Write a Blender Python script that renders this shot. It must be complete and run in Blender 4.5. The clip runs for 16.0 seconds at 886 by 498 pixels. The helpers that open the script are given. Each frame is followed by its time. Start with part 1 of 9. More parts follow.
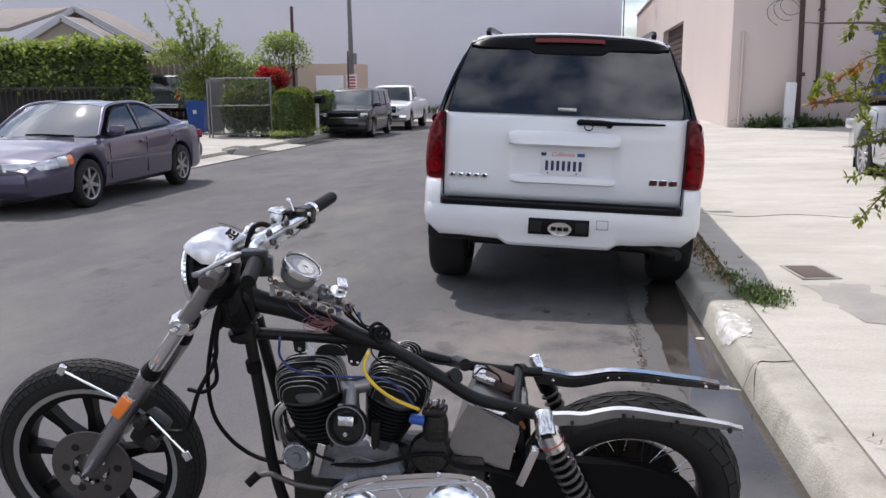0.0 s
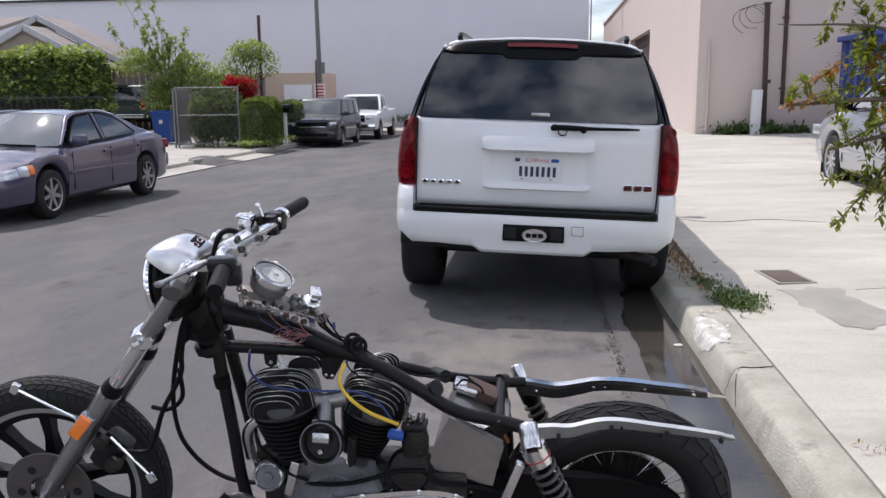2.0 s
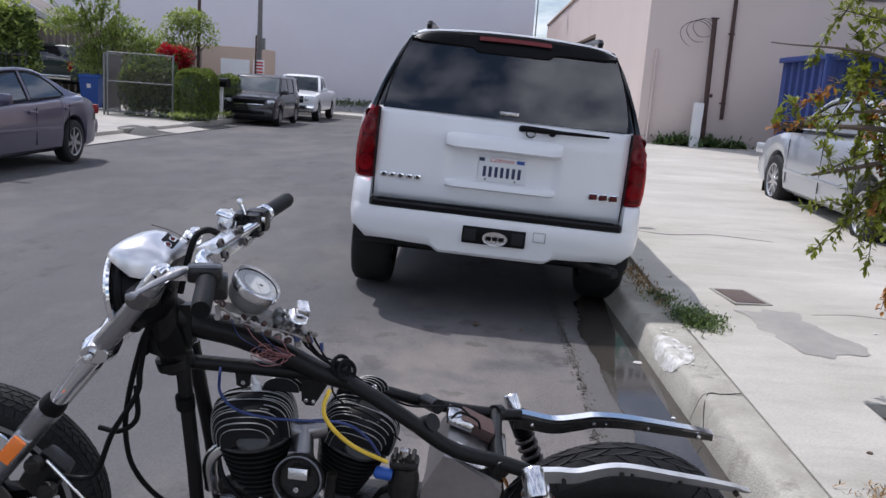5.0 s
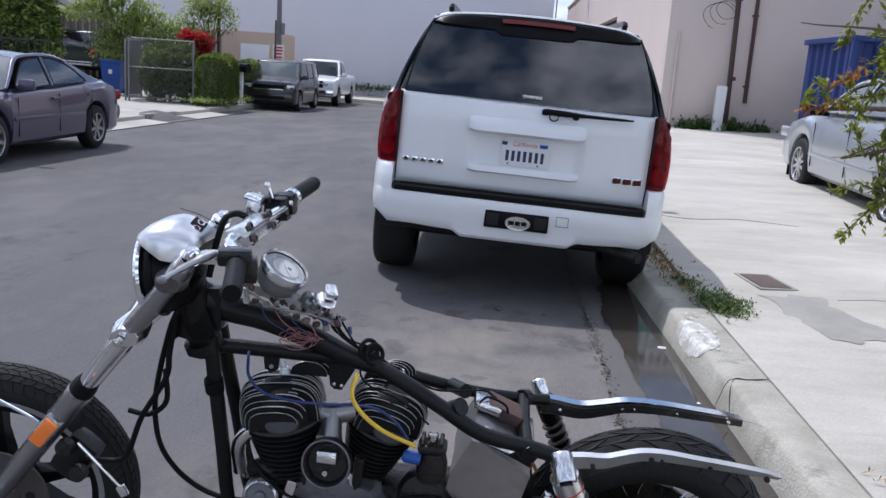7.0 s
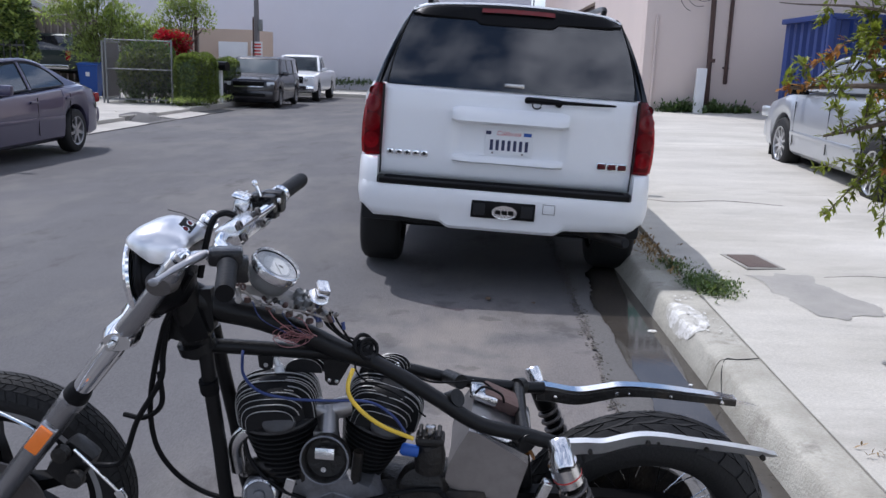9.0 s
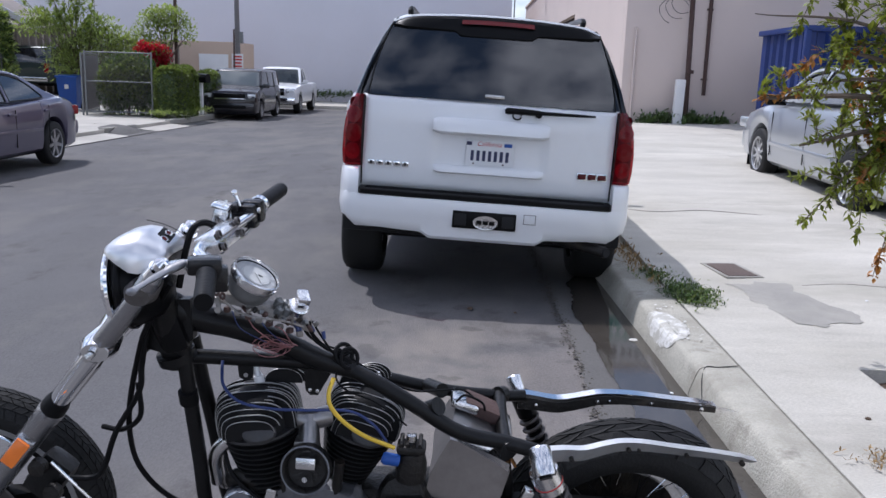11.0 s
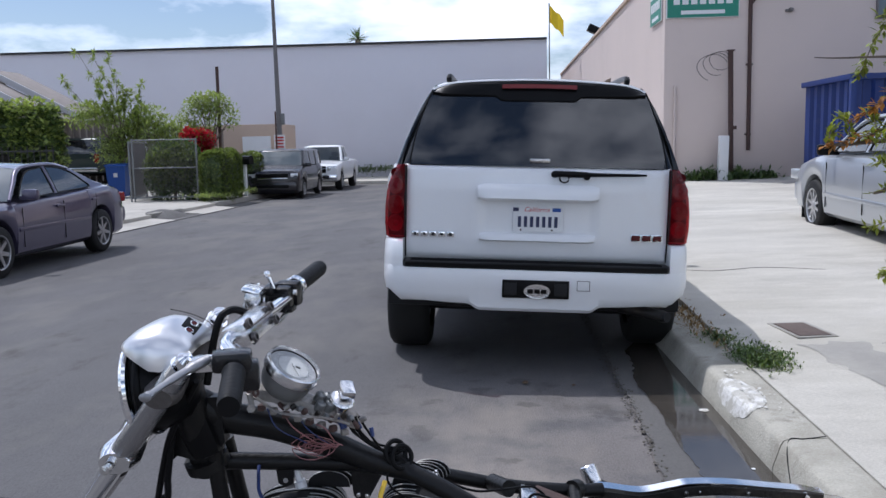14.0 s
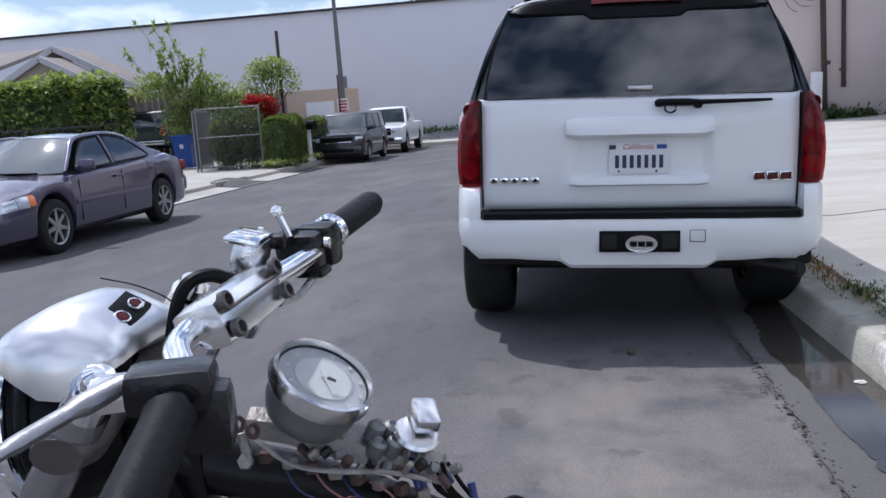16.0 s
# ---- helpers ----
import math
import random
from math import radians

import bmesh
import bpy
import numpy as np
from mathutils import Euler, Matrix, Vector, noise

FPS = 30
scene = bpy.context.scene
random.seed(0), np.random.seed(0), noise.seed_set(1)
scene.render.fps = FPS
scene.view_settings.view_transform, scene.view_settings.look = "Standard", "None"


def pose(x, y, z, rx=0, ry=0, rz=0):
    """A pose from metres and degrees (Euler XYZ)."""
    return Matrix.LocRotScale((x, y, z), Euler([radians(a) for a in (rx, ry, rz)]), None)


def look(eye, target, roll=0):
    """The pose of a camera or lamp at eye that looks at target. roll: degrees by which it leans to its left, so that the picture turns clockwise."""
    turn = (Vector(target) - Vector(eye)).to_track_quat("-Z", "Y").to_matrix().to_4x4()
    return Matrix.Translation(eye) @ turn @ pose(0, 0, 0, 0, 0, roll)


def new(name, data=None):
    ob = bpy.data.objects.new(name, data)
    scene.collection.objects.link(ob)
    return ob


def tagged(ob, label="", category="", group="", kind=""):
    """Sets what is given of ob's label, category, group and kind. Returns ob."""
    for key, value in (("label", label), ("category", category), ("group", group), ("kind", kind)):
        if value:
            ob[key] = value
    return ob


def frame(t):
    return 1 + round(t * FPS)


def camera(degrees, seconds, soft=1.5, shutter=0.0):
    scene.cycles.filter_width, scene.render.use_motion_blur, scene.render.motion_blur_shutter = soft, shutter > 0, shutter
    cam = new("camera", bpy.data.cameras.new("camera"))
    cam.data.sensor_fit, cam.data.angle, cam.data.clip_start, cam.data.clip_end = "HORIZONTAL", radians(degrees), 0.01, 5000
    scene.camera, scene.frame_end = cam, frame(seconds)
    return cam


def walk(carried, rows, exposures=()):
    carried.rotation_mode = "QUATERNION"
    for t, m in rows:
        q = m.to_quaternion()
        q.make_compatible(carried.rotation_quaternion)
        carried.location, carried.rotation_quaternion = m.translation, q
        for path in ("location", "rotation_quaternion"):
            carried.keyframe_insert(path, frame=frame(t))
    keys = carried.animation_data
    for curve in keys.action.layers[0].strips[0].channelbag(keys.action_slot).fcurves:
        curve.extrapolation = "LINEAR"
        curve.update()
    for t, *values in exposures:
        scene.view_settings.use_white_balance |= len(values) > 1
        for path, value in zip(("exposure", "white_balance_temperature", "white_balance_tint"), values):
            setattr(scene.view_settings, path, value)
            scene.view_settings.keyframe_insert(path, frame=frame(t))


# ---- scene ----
cam = camera(55.3, 16.0)
PATH = [
    (0, (0.34, 0.831, 1.479), (0.035, 2.771, 1.098), -0.4),
    (0.5, (0.335, 0.84, 1.472), (0.048, 2.783, 1.095), -0.6),
    (1, (0.326, 0.845, 1.467), (0.054, 2.79, 1.093), -0.8),
    (1.5, (0.319, 0.865, 1.467), (0.057, 2.813, 1.095), -0.9),
    (2, (0.303, 0.928, 1.451), (0.068, 2.881, 1.091), -0.6),
    (2.5, (0.277, 0.985, 1.451), (0.075, 2.944, 1.099), 0.1),
    (3, (0.225, 1.062, 1.451), (0.068, 3.026, 1.108), 1.1),
    (3.5, (0.154, 1.112, 1.478), (0.062, 3.078, 1.123), 2.7),
    (4, (0.12, 1.139, 1.473), (0.074, 3.105, 1.11), 3.8),
    (6.5, (0.072, 1.184, 1.452), (-0.029, 3.139, 1.044), 4.4),
    (7, (0.068, 1.183, 1.453), (-0.035, 3.136, 1.036), 3.9),
    (7.5, (0.061, 1.186, 1.453), (-0.039, 3.137, 1.025), 3.4),
    (8, (0.063, 1.179, 1.455), (-0.03, 3.129, 1.021), 2.6),
    (8.5, (0.059, 1.185, 1.451), (-0.022, 3.135, 1.015), 2.2),
    (9, (0.059, 1.183, 1.453), (-0.011, 3.134, 1.018), 2.0),
    (11.5, (0.065, 1.172, 1.447), (0.047, 3.133, 1.056), 2.0),
    (12, (0.064, 1.165, 1.446), (0.057, 3.131, 1.077), 2.1),
    (12.5, (0.052, 1.185, 1.438), (0.054, 3.157, 1.099), 2.3),
    (13, (0.027, 1.208, 1.437), (0.042, 3.185, 1.132), 2.7),
    (13.5, (0.007, 1.296, 1.416), (0.007, 3.28, 1.163), 2.6),
    (14, (0.035, 1.39, 1.423), (-0.102, 3.37, 1.177), -1.2),
    (14.5, (0.023, 1.57, 1.396), (-0.199, 3.541, 1.143), -6.1),
    (15, (-0.008, 1.719, 1.386), (-0.261, 3.689, 1.156), -7.8),
    (15.5, (-0.064, 1.902, 1.367), (-0.303, 3.871, 1.109), -6.0),
    (16, (-0.101, 2.109, 1.276), (-0.402, 4.059, 0.949), -4.0),
]
walk(cam, [(t, look(eye, target, roll)) for t, eye, target, roll in PATH],
     exposures=[(0.0, 0.05, 6350, 16), (2.0, 0.0, 6320, 16), (3.0, -0.09, 6280, 15), (4.0, -0.25, 6200, 17), (6.5, -0.12, 5810, 15), (13.0, -0.15, 5800, 16), (14.5, -0.26, 5780, 13), (16.0, -0.12, 5780, 15)])

# ---- light ----
world = bpy.data.worlds.new("world")
scene.world = world
world.use_nodes = True
wn, wl = world.node_tree.nodes, world.node_tree.links
SUN = Vector((-0.43, 0.39, 1.0)).normalized()
sky = wn.new("ShaderNodeTexSky")
sky.sky_type, sky.sun_disc = "NISHITA", False
sky.sun_elevation = math.asin(SUN.z)
sky.sun_rotation = math.atan2(SUN.x, SUN.y)
sky.air_density, sky.dust_density, sky.altitude = 1.0, 0.9, 50
coord = wn.new("ShaderNodeTexCoord")
mapping = wn.new("ShaderNodeMapping")
mapping.inputs["Scale"].default_value = (1.0, 1.0, 2.6)
cloud = wn.new("ShaderNodeTexNoise")
cloud.inputs["Scale"].default_value, cloud.inputs["Detail"].default_value = 3.6, 8.0
cloud.inputs["Roughness"].default_value = 0.55
ramp = wn.new("ShaderNodeValToRGB")
ramp.color_ramp.elements[0].position, ramp.color_ramp.elements[1].position = 0.44, 0.62
mix = wn.new("ShaderNodeMix")
mix.data_type = "RGBA"
mix.inputs["B"].default_value = (14.5, 14.8, 15.4, 1)
wl.new(coord.outputs["Generated"], mapping.inputs["Vector"])
wl.new(mapping.outputs["Vector"], cloud.inputs["Vector"])
wl.new(cloud.outputs["Fac"], ramp.inputs["Fac"])
wl.new(ramp.outputs["Color"], mix.inputs["Factor"])
wl.new(sky.outputs["Color"], mix.inputs["A"])
wl.new(mix.outputs["Result"], wn["Background"].inputs["Color"])
wn["Background"].inputs["Strength"].default_value = 0.114
sun = new("sun", bpy.data.lights.new("sun", "SUN"))
sun.data.energy, sun.data.angle, sun.data.color = 3.4, radians(0.9), (1.0, 0.955, 0.89)
sun.matrix_world = look(SUN * 50, (0, 0, 0))


# ---- materials ----
def material(name, col, rough=0.6, metal=0.0, var=0.18, scale=6.0, bump=0.15, fine=90.0, dirt=None, dirt_amount=0.0,
             coat=0.0, spec=0.5, rand=0.0, island=0.0, stretch=(1, 1, 1), stain=None, thin=0.0, grit=1.1):
    """A painted, mineral or metal surface: two scales of tone, fine relief, and optional blotches of dirt."""
    m = bpy.data.materials.new(name)
    m.use_nodes = True
    n, l = m.node_tree.nodes, m.node_tree.links
    bs = n["Principled BSDF"]
    bs.inputs["Metallic"].default_value = metal
    bs.inputs["Coat Weight"].default_value = coat
    bs.inputs["Coat Roughness"].default_value = 0.05
    bs.inputs["Specular IOR Level"].default_value = spec
    tc, mp = n.new("ShaderNodeTexCoord"), n.new("ShaderNodeMapping")
    mp.inputs["Scale"].default_value = stretch
    l.new(tc.outputs["Object"], mp.inputs["Vector"])

    def tex(s, detail=4.0, r=0.6):
        t = n.new("ShaderNodeTexNoise")
        t.inputs["Scale"].default_value, t.inputs["Detail"].default_value, t.inputs["Roughness"].default_value = s, detail, r
        l.new(mp.outputs["Vector"], t.inputs["Vector"])
        return t.outputs["Fac"]

    def math_node(op, a, b):
        t = n.new("ShaderNodeMath")
        t.operation = op
        for i, v in enumerate((a, b)):
            if isinstance(v, (int, float)):
                t.inputs[i].default_value = v
            else:
                l.new(v, t.inputs[i])
        return t.outputs[0]

    big, small = tex(scale), tex(fine, 3.0)
    tone = math_node("ADD", math_node("MULTIPLY", math_node("SUBTRACT", big, 0.5), 2.2 * var),
                     math_node("MULTIPLY", math_node("SUBTRACT", small, 0.5), grit * var))
    if rand or island:
        if rand:
            src = n.new("ShaderNodeObjectInfo").outputs["Random"]
        else:
            src = n.new("ShaderNodeNewGeometry").outputs["Random Per Island"]
        tone = math_node("ADD", tone, math_node("MULTIPLY", math_node("SUBTRACT", src, 0.5), 2 * (rand or island)))
    gain = math_node("ADD", tone, 1.0)
    vm = n.new("ShaderNodeVectorMath")
    vm.operation = "SCALE"
    vm.inputs[0].default_value = col[:3]
    l.new(gain, vm.inputs["Scale"])
    colour = vm.outputs["Vector"]
    if dirt:
        r = n.new("ShaderNodeValToRGB")
        r.color_ramp.elements[0].position, r.color_ramp.elements[1].position = 0.62 - dirt_amount * 0.3, 0.78 - dirt_amount * 0.2
        l.new(tex(scale * 0.45, 6.0, 0.65), r.inputs["Fac"])
        mx = n.new("ShaderNodeMix")
        mx.data_type = "RGBA"
        l.new(math_node("MULTIPLY", r.outputs["Color"], min(1.0, 0.4 + dirt_amount)), mx.inputs["Factor"])
        l.new(colour, mx.inputs["A"])
        mx.inputs["B"].default_value = (*dirt, 1)
        colour = mx.outputs["Result"]
    if stain:
        colour_s, scale_s, lo, hi = stain
        r = n.new("ShaderNodeValToRGB")
        r.color_ramp.elements[0].position, r.color_ramp.elements[1].position = lo, hi
        l.new(tex(scale_s, 7.0, 0.7), r.inputs["Fac"])
        mx = n.new("ShaderNodeMix")
        mx.data_type = "RGBA"
        l.new(math_node("MULTIPLY", r.outputs["Color"], 0.75), mx.inputs["Factor"])
        l.new(colour, mx.inputs["A"])
        mx.inputs["B"].default_value = (*colour_s, 1)
        colour = mx.outputs["Result"]
    l.new(colour, bs.inputs["Base Color"])
    l.new(math_node("ADD", math_node("MULTIPLY", math_node("SUBTRACT", big, 0.5), 0.35 * min(rough, 0.6)), rough), bs.inputs["Roughness"])
    if bump:
        b = n.new("ShaderNodeBump")
        b.inputs["Strength"].default_value, b.inputs["Distance"].default_value = bump, 0.01
        l.new(small, b.inputs["Height"])
        l.new(b.outputs["Normal"], bs.inputs["Normal"])
    if thin:
        tl, sh = n.new("ShaderNodeBsdfTranslucent"), n.new("ShaderNodeMixShader")
        gl = n.new("ShaderNodeVectorMath")
        gl.operation = "MULTIPLY"
        gl.inputs[1].default_value = (1.5, 1.5, 0.9)
        l.new(colour, gl.inputs[0])
        l.new(gl.outputs["Vector"], tl.inputs["Color"])
        sh.inputs["Fac"].default_value = thin
        l.new(bs.outputs["BSDF"], sh.inputs[1])
        l.new(tl.outputs["BSDF"], sh.inputs[2])
        l.new(sh.outputs["Shader"], n["Material Output"].inputs["Surface"])
    return m


def glass_material(name, tint=(0.02, 0.024, 0.028), rough=0.02, alpha=0.25, clear=(0.55, 0.6, 0.6), spec=0.5, coat=0.0):
    """A tinted pane: a clear glossy film over see-through tinted glass."""
    m = bpy.data.materials.new(name)
    m.use_nodes = True
    n, l = m.node_tree.nodes, m.node_tree.links
    bs, out = n["Principled BSDF"], n["Material Output"]
    bs.inputs["Base Color"].default_value = (*tint, 1)
    bs.inputs["Roughness"].default_value = rough
    bs.inputs["Specular IOR Level"].default_value = spec
    bs.inputs["Coat Weight"].default_value = coat
    tr = n.new("ShaderNodeBsdfTransparent")
    tr.inputs["Color"].default_value = (*clear, 1)
    mx = n.new("ShaderNodeMixShader")
    mx.inputs["Fac"].default_value = alpha
    l.new(bs.outputs["BSDF"], mx.inputs[1])
    l.new(tr.outputs["BSDF"], mx.inputs[2])
    l.new(mx.outputs["Shader"], out.inputs["Surface"])
    return m


gutter_cement = material("gutter_cement", (0.108, 0.103, 0.098), 0.85, var=0.28, scale=1.6, bump=0.3, fine=90, dirt=(0.085, 0.077, 0.067), dirt_amount=0.4, grit=2.5)
asphalt = material("asphalt", (0.094, 0.0905, 0.092), 0.85, var=0.42, scale=1.5, bump=0.4, fine=110, stretch=(1.0, 0.5, 1.0), dirt=(0.155, 0.145, 0.132), dirt_amount=0.5, stain=((0.045, 0.041, 0.037), 1.9, 0.57, 0.70), grit=2.0)


def dusty_verge(m):
    """Pale trodden dust and dark oil drips over the asphalt beside the near gutter, with soft broken edges."""
    n, l = m.node_tree.nodes, m.node_tree.links
    bs = n["Principled BSDF"]
    base = bs.inputs["Base Color"].links[0].from_socket
    tc, sep = n.new("ShaderNodeTexCoord"), n.new("ShaderNodeSeparateXYZ")
    l.new(tc.outputs["Object"], sep.inputs["Vector"])

    def span(src, a, b):
        r = n.new("ShaderNodeMapRange")
        r.interpolation_type = "SMOOTHSTEP"
        r.inputs["From Min"].default_value, r.inputs["From Max"].default_value = a, b
        l.new(src, r.inputs["Value"])
        return r.outputs["Result"]

    def times(a, b):
        q = n.new("ShaderNodeMath")
        q.operation = "MULTIPLY"
        l.new(a, q.inputs[0])
        l.new(b, q.inputs[1])
        return q.outputs[0]

    nz = n.new("ShaderNodeTexNoise")
    nz.inputs["Scale"].default_value, nz.inputs["Detail"].default_value = 2.2, 6.0
    l.new(tc.outputs["Object"], nz.inputs["Vector"])
    mask = times(times(span(sep.outputs["X"], -1.3, 0.2), span(sep.outputs["Y"], 7.0, 5.4)), span(nz.outputs["Fac"], 0.3, 0.55))
    mx = n.new("ShaderNodeMix")
    mx.data_type = "RGBA"
    l.new(mask, mx.inputs["Factor"])
    l.new(base, mx.inputs["A"])
    gain = n.new("ShaderNodeVectorMath")
    gain.operation = "MULTIPLY"
    gain.inputs[1].default_value = (1.72, 1.62, 1.50)
    l.new(base, gain.inputs[0])
    l.new(gain.outputs["Vector"], mx.inputs["B"])
    spot = n.new("ShaderNodeTexNoise")
    spot.inputs["Scale"].default_value, spot.inputs["Detail"].default_value = 3.4, 5.0
    l.new(tc.outputs["Object"], spot.inputs["Vector"])
    drips = times(times(span(sep.outputs["X"], -1.6, 0.0), span(sep.outputs["Y"], 7.4, 6.0)), span(spot.outputs["Fac"], 0.585, 0.66))
    dx = n.new("ShaderNodeMix")
    dx.data_type = "RGBA"
    fade = n.new("ShaderNodeMath")
    fade.operation = "MULTIPLY"
    fade.inputs[1].default_value = 0.45
    l.new(drips, fade.inputs[0])
    l.new(fade.outputs[0], dx.inputs["Factor"])
    l.new(mx.outputs["Result"], dx.inputs["A"])
    dx.inputs["B"].default_value = (0.035, 0.032, 0.03, 1)
    l.new(dx.outputs["Result"], bs.inputs["Base Color"])


dusty_verge(asphalt)
concrete = material("concrete", (0.515, 0.487, 0.427), 0.85, var=0.30, scale=1.3, bump=0.45, fine=120, dirt=(0.40, 0.375, 0.315), dirt_amount=0.55, stain=((0.25, 0.232, 0.19), 0.9, 0.52, 0.78), grit=2.4, stretch=(0.6, 1.5, 1.0))
far_concrete = material("far_concrete", (0.44, 0.415, 0.37), 0.85, var=0.25, scale=0.9, bump=0.4, fine=90, dirt=(0.33, 0.31, 0.27), dirt_amount=0.5)
curb_concrete = material("curb_concrete", (0.42, 0.40, 0.34), 0.85, var=0.25, scale=4.0, bump=0.6, fine=90, dirt=(0.27, 0.25, 0.2), dirt_amount=0.5, stain=((0.13, 0.115, 0.09), 5.0, 0.54, 0.74), grit=2.4)
old_concrete = material("old_concrete", (0.33, 0.315, 0.28), 0.9, var=0.16, scale=2.0, bump=0.35, fine=130, dirt=(0.2, 0.185, 0.155), dirt_amount=0.4)
patch_cement = material("patch_cement", (0.31, 0.295, 0.265), 0.85, var=0.2, scale=5, bump=0.3, fine=120, dirt=(0.40, 0.375, 0.33), dirt_amount=0.4)
soil = material("soil", (0.11, 0.075, 0.05), 0.95, var=0.35, scale=9, bump=0.7, fine=60)
dry_mud = material("dry_mud", (0.07, 0.062, 0.05), 0.75, var=0.35, scale=6, bump=0.5, fine=70, dirt=(0.13, 0.12, 0.1), dirt_amount=0.35)
white_splash = material("white_splash", (0.70, 0.69, 0.66), 0.75, var=0.15, scale=20, bump=0.3, fine=130, stain=((0.40, 0.38, 0.32), 14, 0.43, 0.53))
grey_stucco = material("grey_stucco", (0.675, 0.67, 0.72), 0.9, var=0.05, scale=0.35, bump=0.25, fine=50, dirt=(0.63, 0.625, 0.66), dirt_amount=0.2)
pink_stucco = material("pink_stucco", (0.62, 0.525, 0.48), 0.9, var=0.06, scale=0.6, bump=0.25, fine=60, dirt=(0.52, 0.44, 0.4), dirt_amount=0.25)
tan_stucco = material("tan_stucco", (0.52, 0.4, 0.31), 0.9, var=0.08, scale=0.8, bump=0.25, fine=60)
house_tan = material("house_tan", (0.3, 0.26, 0.22), 0.9, var=0.08, scale=1.0, bump=0.2, fine=60)
shingle = material("shingle", (0.25, 0.22, 0.2), 0.9, var=0.25, scale=3, bump=0.4, fine=40)
grey_trim = material("grey_trim", (0.42, 0.42, 0.44), 0.6, var=0.1, scale=4, bump=0.1)
white_trim = material("white_trim", (0.74, 0.74, 0.73), 0.55, var=0.06, scale=4, bump=0.08)
fence_wood = material("fence_wood", (0.2, 0.165, 0.14), 0.85, var=0.2, scale=3, bump=0.4, fine=40, rand=0.15, stretch=(8, 8, 0.6))
black_iron = material("black_iron", (0.02, 0.02, 0.022), 0.5, var=0.2, bump=0.1)
dusty_iron = material("dusty_iron", (0.11, 0.08, 0.068), 0.85, var=0.25, scale=8, bump=0.5, fine=40)
rust_iron = material("rust_iron", (0.07, 0.04, 0.034), 0.8, var=0.35, scale=9, bump=0.4, fine=60)
galvanised = material("galvanised", (0.2, 0.205, 0.205), 0.5, 0.5, var=0.15, scale=8, bump=0.1)
pole_metal = material("pole_metal", (0.16, 0.15, 0.15), 0.6, 0.2, var=0.15, scale=5, bump=0.15)
blue_steel = material("blue_steel", (0.010, 0.030, 0.15), 0.5, var=0.15, scale=3, bump=0.1, dirt=(0.08, 0.09, 0.16), dirt_amount=0.15)
blue_plastic = material("blue_plastic", (0.015, 0.075, 0.32), 0.5, var=0.08, scale=4, bump=0.08)
black_plastic = material("black_plastic", (0.0045, 0.0045, 0.005), 0.34, var=0.2, bump=0.06, spec=0.13)
black_rubber = material("black_rubber", (0.006, 0.006, 0.0065), 0.5, var=0.25, scale=10, bump=0.1, fine=120, spec=0.12)
tyre_rubber = material("tyre_rubber", (0.015, 0.0147, 0.0145), 0.7, var=0.3, scale=12, bump=0.25, fine=110, dirt=(0.024, 0.022, 0.020), dirt_amount=0.2, spec=0.28)
white_paint = material("white_paint", (0.78, 0.79, 0.80), 0.3, var=0.03, scale=2, bump=0.0, coat=0.6, dirt=(0.68, 0.68, 0.67), dirt_amount=0.12)
purple_paint = material("purple_paint", (0.070, 0.060, 0.106), 0.30, 0.45, var=0.02, scale=3, bump=0.0, coat=1.0, grit=0.2)
silver_paint = material("silver_paint", (0.46, 0.48, 0.51), 0.30, 0.65, var=0.04, scale=3, bump=0.0, coat=0.6)
dark_paint = material("dark_paint", (0.022, 0.021, 0.025), 0.25, 0.4, var=0.08, scale=3, bump=0.0, coat=0.7)
green_paint = material("green_paint", (0.012, 0.026, 0.024), 0.35, 0.2, var=0.1, scale=3, bump=0.0, coat=0.5)
red_lens = material("red_lens", (0.20, 0.003, 0.007), 0.2, var=0.2, scale=18, bump=0.05, fine=140, coat=0.15, spec=0.3)
pink_lens = material("pink_lens", (0.33, 0.02, 0.025), 0.2, var=0.2, scale=18, bump=0.05, fine=140, coat=0.2, spec=0.3)
dark_red = material("dark_red", (0.07, 0.004, 0.006), 0.2, var=0.15, scale=18, bump=0.0, spec=0.3)
clear_lens = material("clear_lens", (0.62, 0.64, 0.66), 0.12, 0.5, var=0.25, scale=25, bump=0.05, coat=0.8)
amber_lens = material("amber_lens", (0.85, 0.2, 0.02), 0.25, var=0.1, scale=30, bump=0.05, fine=300, coat=0.5)
chrome = material("chrome", (0.82, 0.83, 0.85), 0.09, 1.0, var=0.04, scale=10, bump=0.0)
satin_chrome = material("satin_chrome", (0.74, 0.74, 0.75), 0.23, 1.0, var=0.06, scale=9, bump=0.02, fine=160)
strut_alloy = material("strut_alloy", (0.78, 0.78, 0.77), 0.42, 0.85, var=0.15, scale=14, bump=0.05, fine=140, dirt=(0.4, 0.37, 0.33), dirt_amount=0.15)
cowl_alloy = material("cowl_alloy", (0.74, 0.74, 0.75), 0.29, 1.0, var=0.0, scale=9, bump=0.0)
tank_steel = material("tank_steel", (0.30, 0.29, 0.285), 0.30, 0.9, var=0.25, scale=7, bump=0.05, fine=40, dirt=(0.12, 0.105, 0.09), dirt_amount=0.25)
worn_chrome = material("worn_chrome", (0.68, 0.68, 0.68), 0.2, 1.0, var=0.2, scale=18, bump=0.08, fine=120, dirt=(0.3, 0.22, 0.16), dirt_amount=0.12)
alloy = material("alloy", (0.42, 0.42, 0.43), 0.38, 0.9, var=0.18, scale=16, bump=0.15, fine=120, dirt=(0.16, 0.15, 0.14), dirt_amount=0.25)
